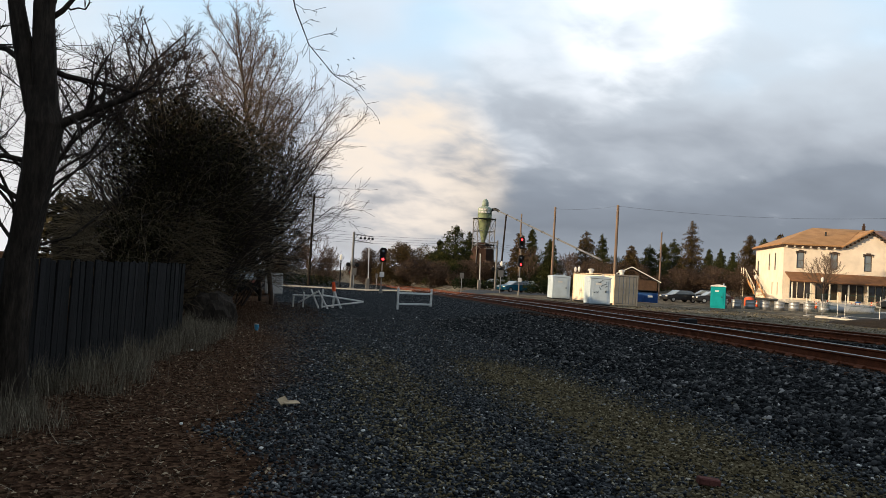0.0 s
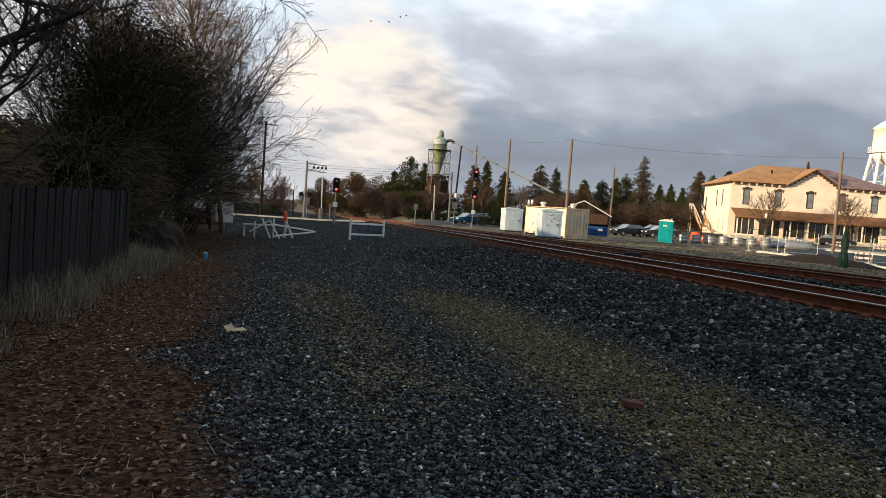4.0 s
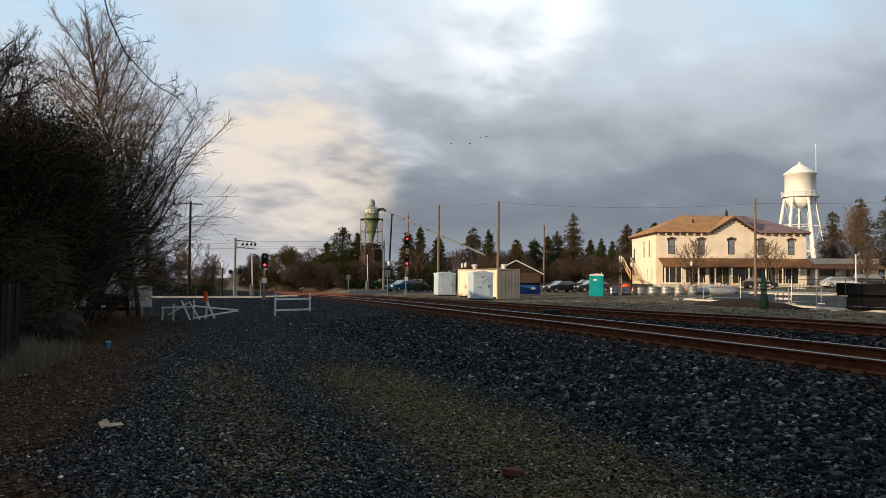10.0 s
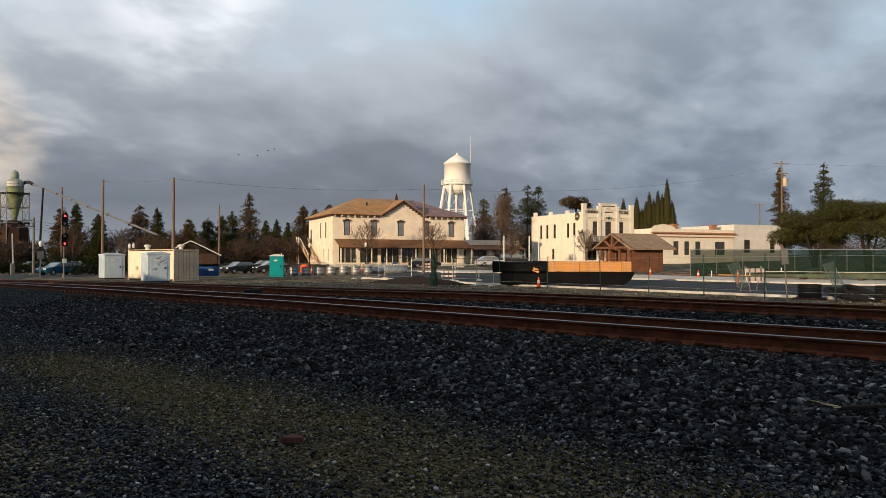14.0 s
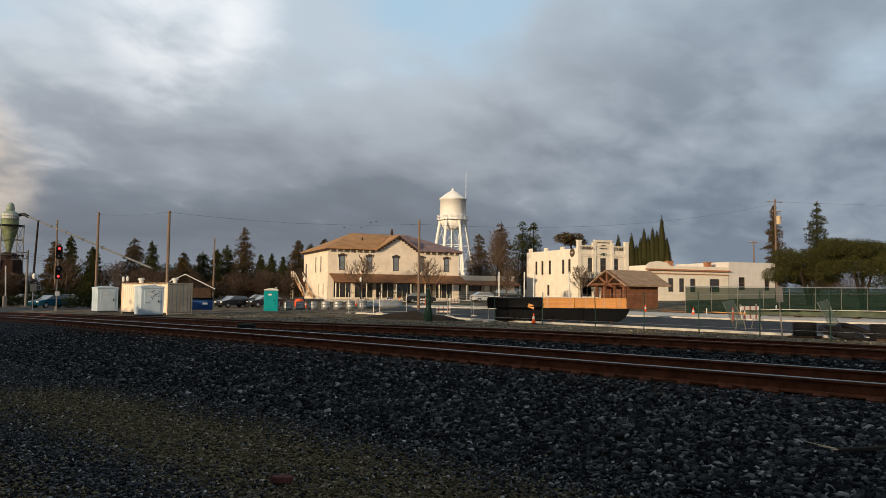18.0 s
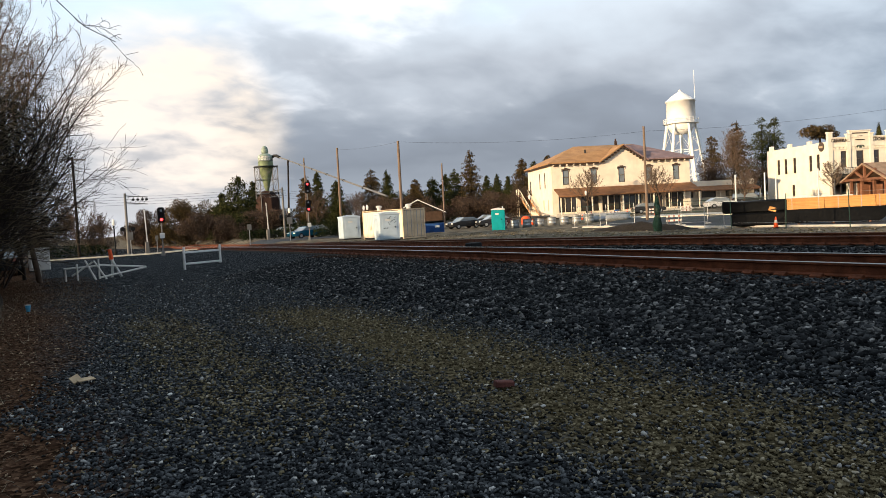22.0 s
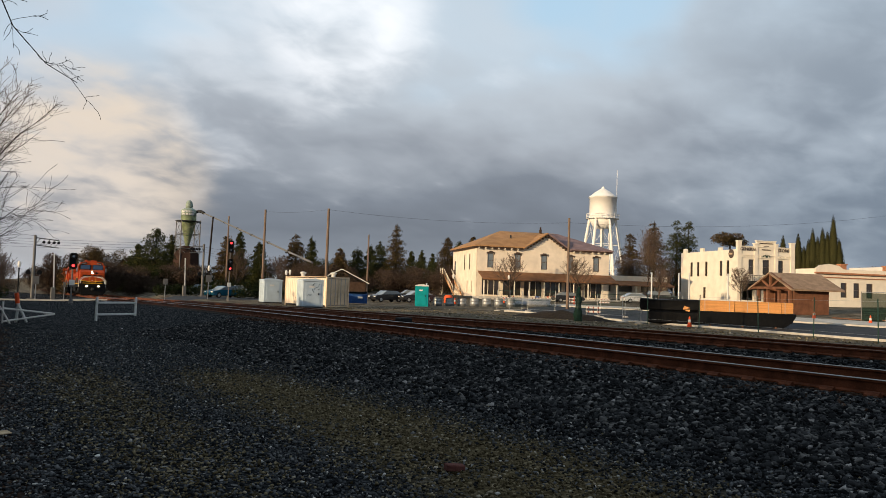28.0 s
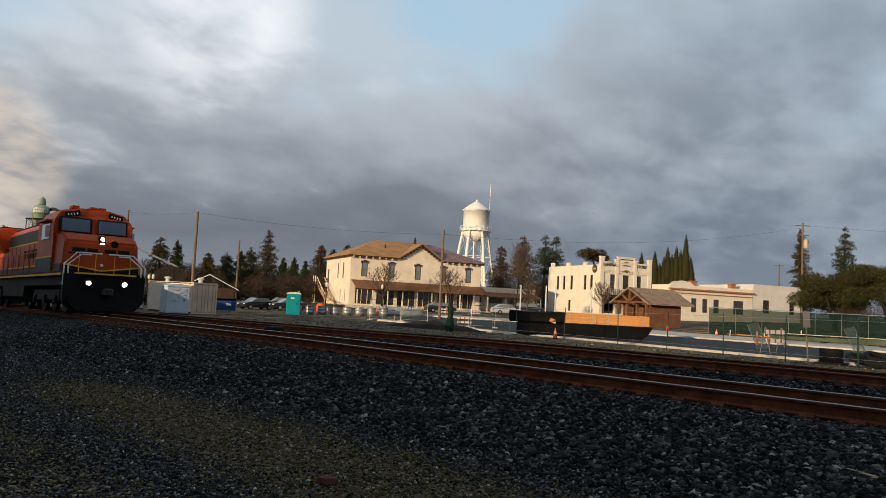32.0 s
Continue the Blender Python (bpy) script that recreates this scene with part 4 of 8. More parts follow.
def conifer(label, m, height, width, seed, mat, dense=2600, leaf=0.5, ragged=0.25, group="evergreens", narrow=False):
    t = thing("conifer_tree", label, "tree", m, group)
    rng = np.random.default_rng(seed)
    bm = B()
    cyl(bm, (0, 0, -0.3), (0, 0, height * 0.96), height * 0.016 + 0.05, 0.03, 7)
    part("trunk", bm, M["bark"], t, "brown tapered trunk")
    if narrow:
        k = rng.uniform(0, 1, dense) ** 0.9
        prof = np.minimum(1, (k * 2.2) ** 0.7) * width / 2
        a = rng.uniform(0, 2 * math.pi, dense)
        r = prof * (1 - ragged * rng.uniform(0, 1, dense)) * (1 + ragged * np.sin(a * 3 + k * 17 + seed)) * rng.uniform(0.35, 1, dense) ** 0.5 + 0.05
        z = height * (1 - 0.9 * k) + rng.normal(0, 0.012 * height, dense) - r * 0.18
        part("inner_foliage", lathe(B(), [(0.82 * width / 2 * min(1, (q * 2.2) ** 0.7) + 0.01, height * (0.98 - 0.9 * q)) for q in (1.0, 0.8, 0.6, 0.45, 0.3, 0.2, 0.1, 0.03)], 10), mat, t, smooth=True)
    else:
        # whorls of drooping branches; kb: 0 at the top, 1 at the foot
        nb = int(110 + height * 6)
        kb = np.sort(rng.uniform(0.015, 1, nb) ** 0.8)
        ab, lb = rng.uniform(0, 2 * math.pi, nb), (kb ** 0.62) * width / 2 * rng.uniform(1 - 1.6 * ragged, 1.12, nb)
        i = np.minimum((rng.uniform(0, 1, dense) ** 0.75 * nb).astype(int), nb - 1)
        s = rng.uniform(0.02, 1, dense) ** 0.7
        loose = 0.14 + 0.24 * lb[i] * (1.1 - s)
        r = lb[i] * s + rng.normal(0, 0.08, dense)
        a = ab[i] + rng.normal(0, 1, dense) * loose / np.maximum(r, 0.3)
        z = height * (0.99 - 0.88 * kb[i]) - 0.30 * r + 0.10 * r * s + rng.normal(0, 1, dense) * loose * 0.55
    c = new("crown", leaf_cloud("crown", np.stack([r * np.cos(a), r * np.sin(a), z], 1), leaf, mat, seed))
    c.parent = t
    return t


def leafy_tree(label, m, blobs, trunks, seed, mat, per, leaf, category="tree", name="leafy_tree", group=""):
    t = thing(name, label, category, m, group)
    bm = B()
    for p, q, r0, r1 in trunks:
        cyl(bm, p, q, r0, r1, 7)
    if trunks:
        part("trunk", bm, M["bark"], t)
    rng = np.random.default_rng(seed)
    c = new("crown", leaf_cloud("crown", clump_points(rng, blobs, per), leaf, mat, seed))
    c.parent = t
    return t


def build_near_plants():
    # the large tree beside the fence, whose limbs reach over the gravel
    t = thing("roadside_tree", "large bare tree with a dark furrowed trunk beside the fence", "tree", pose(-3.54, 8.52, 0))
    rng = random.Random(4)
    bm = furrowed(B(), [(0.0, 0, -0.3), (0.02, 0, 0.1), (0.02, -0.06, 0.63), (0.06, -0.10, 1.42), (0.17, -0.16, 2.21), (0.20, -0.18, 2.66), (0.14, -0.17, 3.0)], (0.23, 0.165, 0.135, 0.122, 0.130, 0.15, 0.11), 3.0, 30)
    part("trunk", bm, M["bark"], t, "dark furrowed trunk")
    bm = furrowed(B(), [(0.12, -0.16, 2.75), (0.0, -0.15, 3.2), (-0.13, -0.14, 3.77), (-0.3, 0.1, 5.2), (-0.5, 0.2, 7.2)], (0.10, 0.09, 0.075, 0.055, 0.025), 9.0, 16)
    part("stem", bm, M["bark"], t, "forked side stem")
    bm = furrowed(B(), [(0.20, -0.18, 2.75), (0.15, -0.18, 3.2), (0.12, -0.19, 3.78), (0.35, 0.0, 5.4), (0.6, 0.0, 7.5)], (0.11, 0.105, 0.095, 0.075, 0.04), 17.0, 16)
    part("stem", bm, M["bark"], t, "forked main stem")
    limbs, twigs = [], []
    for base, d, ln, r in (((0.22, -0.18, 2.6), (0.75, -0.1, 0.62), 0.85, 0.062), ((0.15, -0.18, 3.2), (0.95, 0.1, 0.08), 0.75, 0.04), ((0.12, -0.18, 3.6), (0.7, 0.6, 0.4), 0.8, 0.035), ((0.4, 0.0, 5.2), (0.6, 0.9, 0.3), 1.2, 0.045),
                           ((0.6, 0, 7.2), (0.6, 0.9, 0.5), 1.5, 0.045), ((0.0, -0.1, 3.2), (-0.6, 0.5, 0.3), 1.4, 0.04), ((-0.3, 0.1, 5.2), (-1, 0.2, 0.4), 2.0, 0.045), ((0.1, -0.1, 1.9), (-0.8, 0.2, 0.1), 1.0, 0.035), ((0.12, -0.1, 2.3), (-0.8, 0.3, 0.3), 1.2, 0.035)):
        rods = branch_arrays(rng, base, d, ln * 1.1, r * 0.8, 2, 0.85, (7, 5), 0.02, bend=0.26, cap=330)
        limbs += [q for q in rods if q[4] == 0]
        twigs += [q for q in rods if q[4] > 0]
    # the one limb that hangs over the gravel
    path = [Vector(p) for p in ((0.5, 0.0, 6.0), (1.2, 0.8, 6.7), (1.9, 1.4, 6.3), (2.2, 1.5, 5.5), (2.42, 1.5, 4.62), (2.61, 1.47, 4.19), (2.94, 1.41, 3.83), (3.25, 1.34, 3.66))]
    for k, (p, q) in enumerate(zip(path, path[1:])):
        limbs.append((p, q, 0.014 - 0.0016 * k, 0.0124 - 0.0016 * k, 0))
        if k > 1:
            for _ in range(3):
                twigs += branch_arrays(rng, p.lerp(q, rng.random()), (rng.uniform(0.0, 1), rng.uniform(-0.6, 0.6), rng.uniform(-0.5, 0.35)), rng.uniform(0.15, 0.45), 0.004, 1, 0.7, (3,), 0.1, cap=14)
    for q in range(0, len(limbs), 4):
        o = new("limb", rods_mesh("limb", limbs[q:q + 4], M["bark"], 6, 0.004))
        o.parent = t
    o = new("twig_crown", rods_mesh("twig_crown", twigs, M["twig"], 3, 0.003))
    o.parent = t
    # dense dark brush along the fence line
    g = np.random.default_rng(8)
    for i, (x, y, w, d_, h) in enumerate(((-4.3, 20.5, 1.1, 2.2, 2.8), (-3.8, 23.0, 2.4, 3.2, 7.5), (-3.5, 27.0, 2.7, 3.2, 7.9), (-3.0, 31.0, 2.6, 3.4, 7.1), (-5.4, 35.0, 2.2, 4.0, 6.0))):
        b = thing("brush", "dense dark tangle of brush and bare twigs behind the fence", "bush", pose(x, y, gz(x, y)), "brush along the fence")
        blobs = []
        for _ in range(16):
            a, k = g.uniform(0, 2 * math.pi), g.uniform(0, 0.75)
            zc = g.uniform(0.16, 0.80) * h
            taper = 1 - 0.45 * abs(zc / h - 0.4)
            blobs.append((math.cos(a) * k * w * taper, math.sin(a) * k * d_ * taper, zc, w * 0.42, d_ * 0.42, h * 0.16))
        c = new("foliage", leaf_cloud("foliage", clump_points(g, blobs, 3400, 0.8), 0.08, M["brush"], 40 + i))
        c.parent = b
        rods = []
        for _ in range(30):
            a = random.Random(i * 100 + _).uniform(0, 6.28)
            rods += branch_arrays(random.Random(i * 50 + _), (math.cos(a) * w * 0.35, math.sin(a) * d_ * 0.35, 0), (math.cos(a) * 0.45, math.sin(a) * 0.35, 1), h * 0.66, 0.03, 2, 0.8, (9, 6), 0.0, cap=260, shrink=0.38, bend=0.16)
        o = new("twig_crown", rods_mesh("twig_crown", rods, M["twig"], 3, 0.005))
        o.parent = b
        # fine brown shoots that arch out over the leaves
        rr, arcs = random.Random(900 + i), []
        for _ in range(950):
            a, zc = rr.uniform(0, 6.28), rr.uniform(0.12, 0.9) * h
            k = math.sqrt(max(0.05, 1 - ((zc / h - 0.42) / 0.62) ** 2)) * 0.92
            p, d = Vector((math.cos(a) * w * k, math.sin(a) * d_ * k, zc)), Vector((math.cos(a) * 0.8, math.sin(a) * 0.8, rr.uniform(0.0, 1.0)))
            for s_ in range(5):
                d = (d + Vector((rr.gauss(0, 0.12), rr.gauss(0, 0.12), -0.16))).normalized()
                q = p + d * rr.uniform(0.14, 0.36)
                arcs.append((p, q, 0.007 - 0.001 * s_, 0.006 - 0.001 * s_))
                p = q
        o = new("brushwood", rods_mesh("brushwood", arcs, M["brush_stem"], 3, 0.005))
        o.parent = b
    # bare trees standing above the brush
    fan_tree("bare_tree", "tall bare winter tree with fine upright twigs above the brush", pose(-0.95, 33.8, -0.2), 14.6, 17, M["twig_mid"], M["twig_pale"], 48, 15, 10, 0.78, 0.20, 0.11, 0.005, "bare trees", 0.06, (0.1, 0), 0.40, 0.12)
    fan_tree("bare_tree", "bare winter tree with a spreading twiggy crown", pose(-6.5, 29.0, 0), 10.2, 23, M["bark"], M["twig"], 24, 12, 7, 0.8, 0.25, 0.13, 0.006, "bare trees", 0.10, (0, 0), 0.42, 0.14)
    fan_tree("bare_tree", "bare thorny tree with dark tangled twigs in the brush", pose(-4.9, 22.5, 0), 9.6, 43, M["bark"], M["twig"], 30, 12, 8, 1.0, 0.25, 0.09, 0.005, "bare trees", 0.05, (0, 0), 0.42, 0.2)
    fan_tree("bare_tree", "bare winter tree with dark tangled twigs", pose(-6.6, 17.5, 0), 9.0, 31, M["bark"], M["twig"], 26, 12, 8, 1.0, 0.2, 0.09, 0.004, "bare trees", 0.05, (0, 0), 0.5, 0.2)
    fan_tree("bare_tree", "bare winter tree with low spreading branches", pose(-1.5, 37.5, -0.2), 6.8, 37, M["bark"], M["twig_mid"], 24, 12, 7, 1.0, 0.12, 0.08, 0.005, "bare trees", 0.10, (0, 0), 0.42, 0.13)


build_near_plants()


# ---- board fence ----
def build_board_fence():
    f = thing("board_fence", "weathered grey vertical board fence, near-black with shade in its colour", "fence", Matrix.Identity(4))
    a, b = Vector((-4.6, 2.0, 0)), Vector((-2.75, 15.7, 0))
    d = (b - a)
    ln, rz = d.length, math.degrees(math.atan2(d.y, d.x))
    bm = B()
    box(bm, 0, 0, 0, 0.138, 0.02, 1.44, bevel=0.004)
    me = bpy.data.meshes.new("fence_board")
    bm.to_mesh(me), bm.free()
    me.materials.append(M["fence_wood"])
    rng = random.Random(3)
    n = int(ln / 0.146)
    for k in range(n):
        p = a + d * ((k + 0.5) / n)
        o = share("fence_board", me, f, pose(p.x, p.y, gz(p.x, p.y) - 0.04 + rng.uniform(-0.015, 0.02), rng.uniform(-0.8, 0.8), rng.uniform(-0.7, 0.7), rz + rng.uniform(-2, 2)))
    for z in (0.35, 1.1):
        bm = B()
        m = (a + b) / 2
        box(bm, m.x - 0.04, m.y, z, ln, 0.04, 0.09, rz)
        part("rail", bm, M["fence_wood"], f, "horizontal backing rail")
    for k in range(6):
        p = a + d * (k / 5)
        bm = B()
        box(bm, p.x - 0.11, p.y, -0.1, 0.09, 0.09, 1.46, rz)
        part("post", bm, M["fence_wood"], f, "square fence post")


build_board_fence()


def wall_grid(bm, w, h, holes, t=0.25, y=0.0):
    """An upright wall in the x, z plane from x=0 to w with rectangular holes (x0, x1, z0, z1) right through it."""
    xs = sorted({0, w, *[v for q in holes for v in q[:2]]})
    zs = sorted({0, h, *[v for q in holes for v in q[2:]]})
    for x0, x1 in zip(xs, xs[1:]):
        for z0, z1 in zip(zs, zs[1:]):
            cx, cz = (x0 + x1) / 2, (z0 + z1) / 2
            if not any(a < cx < b and c < cz < d for a, b, c, d in holes):
                box(bm, cx, y + t / 2, z0, x1 - x0, t, z1 - z0)
    bmesh.ops.remove_doubles(bm, verts=bm.verts[:], dist=0.001)
    return bm


def window(parent, x, z, w, h, y=0.0, hood=True, mat=None, arch=False, pane=None):
    """A sash window set into a wall that faces -y: frame, two panes, sill and a head moulding."""
    bm = B()
    fw = 0.09
    box(bm, -w / 2 + fw / 2, 0.05, 0, fw, 0.12, h), box(bm, w / 2 - fw / 2, 0.05, 0, fw, 0.12, h)
    box(bm, 0, 0.05, h - fw, w - 2 * fw, 0.12, fw), box(bm, 0, 0.05, 0, w - 2 * fw, 0.12, fw), box(bm, 0, 0.04, h / 2 - 0.03, w - 2 * fw, 0.1, 0.06)
    o = part("window", bm, mat or M["frame_dark"], parent, "sash window frame with dark panes")
    o.matrix_basis = pose(x, y, z)
    for k in (0, 1):
        bm = B()
        box(bm, 0, 0.08, fw + k * (h - fw) / 2, w - 2 * fw, 0.02, (h - 3 * fw) / 2 + 0.02)
        part("pane", bm, pane or M["pane"], o)
    bm = B()
    box(bm, 0, -0.03, -0.12, w + 0.2, 0.2, 0.12)
    part("window_sill", bm, M["trim"], o)
    if hood:
        bm = B()
        box(bm, 0, -0.06, h, w + 0.34, 0.22, 0.16), box(bm, 0, -0.05, h + 0.16, w * 0.55, 0.2, 0.14), box(bm, -w / 2 - 0.10, -0.04, h - 0.25, 0.12, 0.14, 0.25), box(bm, w / 2 + 0.10, -0.04, h - 0.25, 0.12, 0.14, 0.25)
        part("head_moulding", bm, M["frame_dark"], o)
    return o


# ---- buildings ----
GRID = -22.0      # the turn of the town's street grid


def hip_slab(bm, pts, thick=0.18):
    """A roof surface from corner points, with thickness downwards."""
    vs = [bm.verts.new(p) for p in pts]
    lo = [bm.verts.new((p[0], p[1], p[2] - thick)) for p in pts]
    n = len(pts)
    bm.faces.new(vs), bm.faces.new(lo[::-1])
    for i in range(n):
        bm.faces.new((vs[i], lo[i], lo[(i + 1) % n], vs[(i + 1) % n]))
    bmesh.ops.recalc_face_normals(bm, faces=bm.faces[:])
    return bm


def build_house():
    W, Dp, H = 22.0, 15.5, 7.9
    h = thing("two_storey_building", "cream stucco two-storey building with tan hip roof and shop porch", "building", pose(69.2, 93.4, gz(76, 95) + 0.4, 0, 0, GRID))
    ups = [2.2, 6.6, 11.0, 15.4, 19.8]
    holes = [(x - 0.5, x + 0.5, 4.5, 6.75) for x in ups] + [(0.9 + k * 3.4, 3.9 + k * 3.4, 0.3, 2.95) for k in range(6)]
    part("front_wall", wall_grid(B(), W, H, holes), M["cream"], h)
    bm = B()
    m = Matrix.Rotation(radians(90), 4, "Z")
    side = [(4.0, 4.7, 4.2, 6.7), (7.2, 7.9, 4.2, 6.7), (13.4, 14.5, 3.6, 5.8), (2.4, 3.0, 0.6, 2.4), (5.2, 5.8, 0.6, 2.4)]
    wall_grid(bm, Dp, H, side)
    bmesh.ops.transform(bm, matrix=Matrix.Translation((0.25, 0.002, 0)) @ m, verts=bm.verts[:])
    part("side_wall", bm, M["cream"], h)
    bm = B()
    box(bm, W - 0.125, Dp / 2, 0, 0.25, Dp - 0.5, H), box(bm, W / 2, Dp - 0.125, 0, W - 0.6, 0.25, H)
    part("back_wall", bm, M["cream"], h)
    bm = B()
    box(bm, W / 2, 5.0, 3.3, W - 0.6, 9.4, 0.2)
    part("upper_floor", bm, M["eave"], h)
    # the front gable
    gx0, gx1, gp = 7.9, 14.7, 11.3
    bm = B()
    prism(bm, [(gx0, H), (gx1, H), (gp, H + 2.15)], 0.0, 0.25)
    part("gable_wall", bm, M["cream"], h)
    for x in ups:
        window(h, x, 4.5, 1.0, 2.25, 0.06)
    for a, b, c, d in side[:3]:
        w = window(h, 0, c, b - a, d - c, 0.0, False)
        w.matrix_basis = pose(0.06, (a + b) / 2, c, 0, 0, -90)
    # main hip roof
    o, rz = 0.55, H + 3.0
    r0, r1 = (6.0, Dp / 2, rz), (W - 6.0, Dp / 2, rz)
    c = [(-o, -o, H), (W + o, -o, H), (W + o, Dp + o, H), (-o, Dp + o, H)]
    roof = part("roof", hip_slab(B(), [c[0], (gx0 - 0.4, -o, H), (gp - 0.2, 4.2, H + 2.35), r0]), M["roof_brown"], h, "tan shingle hip roof")
    # front slopes right of the gable peak are darker and mauve
    part("roof_slope", hip_slab(B(), [(gx1 + 0.4, -o, H), c[1], r1, (gp + 0.2, 4.2, H + 2.35)]), M["roof_mauve"], roof, "mauve-brown roof slope")
    part("roof_slope", hip_slab(B(), [(gp - 0.2, 4.2, H + 2.35), (gp + 0.2, 4.2, H + 2.35), r1, r0]), M["roof_brown"], roof)
    for q in ([c[3], c[0], r0], [c[1], c[2], r1], [c[2], c[3], r0, r1]):
        part("roof_slope", hip_slab(B(), q), M["roof_brown"], roof)
    for q in ([(gx0 - 0.55, -o - 0.1, H - 0.1), (gp, -o - 0.1, H + 2.4), (gp, 4.3, H + 2.4), (gx0 - 0.55, 4.3, H - 0.1)], [(gp, -o - 0.1, H + 2.4), (gx1 + 0.55, -o - 0.1, H - 0.1), (gx1 + 0.55, 4.3, H - 0.1), (gp, 4.3, H + 2.4)]):
        part("gable_roof", hip_slab(B(), q, 0.22), M["roof_brown"] if q[0][0] < gp else M["roof_mauve"], roof)
    # eaves, brackets and gable boards
    for x0, x1 in ((-0.4, gx0 - 0.5), (gx1 + 0.5, W + 0.4)):
        bm = B()
        box(bm, (x0 + x1) / 2, -0.25, H - 0.42, x1 - x0, 0.40, 0.24)
        part("eave", bm, M["eave"], h, "dark brown eave soffit")
        k = int((x1 - x0) / 1.05)
        for i in range(k):
            bm = B()
            box(bm, x0 + 0.6 + i * 1.05, -0.30, H - 0.55, 0.16, 0.5, 0.22)
            part("bracket", bm, M["trim"], h)
    bm = B()
    box(bm, -0.25, Dp / 2, H - 0.42, 0.40, Dp, 0.24)
    part("eave", bm, M["eave"], h)
    for sx in (-1, 1):
        n = 7
        for i in range(n):
            k = (i + 0.5) / n
            bm = B()
            box(bm, gp + sx * (3.4 * (1 - k)), -0.28, H - 0.42 + 2.2 * k, 0.2, 0.5, 0.22)
            part("bracket", bm, M["eave"], h, "dark bracket under the gable")
    for x in (gx0 + 2.1,):
        bm = B()
        cyl(bm, (6.2, 2.6, H + 1.2), (6.2, 2.6, H + 2.0), 0.13, 0.13, 8)
        part("vent_pipe", bm, M["dark_steel"], roof)
    bm = B()
    box(bm, 12.8, 7.0, H + 2.6, 0.35, 0.35, 0.9), box(bm, 12.8, 7.0, H + 3.5, 0.2, 0.2, 0.4)
    part("chimney", bm, M["eave"], roof)
    # porch along the front
    porch = part("porch_roof", hip_slab(B(), [(0.2, -3.2, 2.75), (W + 0.2, -3.2, 2.75), (W + 0.2, 0.0, 3.95), (0.2, 0.0, 3.95)], 0.16), M["awning"], h, "brown shingle porch roof")
    bm = B()
    box(bm, W / 2 + 0.2, -3.1, 2.45, W, 0.16, 0.22)
    part("porch_beam", bm, M["eave"], porch)
    for k in range(10):
        bm = B()
        box(bm, 0.4 + k * (W - 0.4) / 9, -3.0, 0, 0.17, 0.17, 2.5, bevel=0.02)
        part("porch_post", bm, M["trim"], porch, "pale porch post")
    bm = B()
    box(bm, W / 2, -1.6, -0.4, W + 1, 3.6, 0.45)
    part("porch_floor", bm, M["concrete"], h)
    for k in range(6):
        bm = B()
        box(bm, 2.4 + k * 3.4, 0.16, 0.32, 2.96, 0.03, 2.6)
        s = part("shop_window", bm, M["pane_dark"], h)
        bm = B()
        for x in (-1.45, -0.48, 0.48, 1.45):
            box(bm, 2.4 + k * 3.4 + x, 0.10, 0.3, 0.07, 0.08, 2.62)
        part("mullions", bm, M["trim"], s)
    # the wooden stair up the side wall
    st = part("stair_landing", box(B(), -1.2, 15.0, 3.45, 2.2, 1.6, 0.14), M["cedar"], h, "brown wooden outside stair and landing")
    for k in range(17):
        bm = B()
        box(bm, -1.2, 14.1 - k * 0.42, 3.28 - k * 0.2, 1.2, 0.42, 0.05)
        part("tread", bm, M["cedar"], st)
    for x in (-1.85, -0.55):
        bm = B()
        vs = [bm.verts.new(p) for p in ((x, 14.3, 3.5), (x, 14.3, 3.15), (x, 6.9, -0.05), (x, 6.9, 0.3))]
        f = bm.faces.new(vs)
        r = bmesh.ops.extrude_face_region(bm, geom=[f])
        bmesh.ops.translate(bm, vec=(0.06, 0, 0), verts=[e for e in r["geom"] if isinstance(e, bmesh.types.BMVert)])
        bmesh.ops.recalc_face_normals(bm, faces=bm.faces[:])
        part("stringer", bm, M["lumber"], st, "new yellow wooden stringer")
        bm = B()
        cyl(bm, (x, 14.3, 4.4), (x, 6.9, 1.1), 0.045, 0.045, 5)
        for k in range(9):
            yy = 14.3 - k * 0.92
            cyl(bm, (x, yy, 3.3 - k * 0.41), (x, yy, 4.4 - k * 0.41), 0.03, 0.03, 4)
        part("handrail", bm, M["trim"], st)
    for x, y in ((-2.1, 15.7), (-2.1, 14.3)):
        bm = B()
        box(bm, x, y, 0, 0.14, 0.14, 4.6)
        part("post", bm, M["trim"], st)


build_house()


def text_mesh(word, size, mat, parent, m, depth=0.03, label=""):
    c = bpy.data.curves.new("lettering", "FONT")
    c.body, c.size, c.extrude, c.align_x, c.align_y = word, size, depth, "CENTER", "CENTER"
    tmp = bpy.data.objects.new("lettering", c)
    me = bpy.data.meshes.new_from_object(tmp)
    bpy.data.objects.remove(tmp)
    me.materials.append(mat)
    o = new("lettering", me)
    o.parent = parent
    o.matrix_basis = m
    if label:
        o["label"] = label
    return o


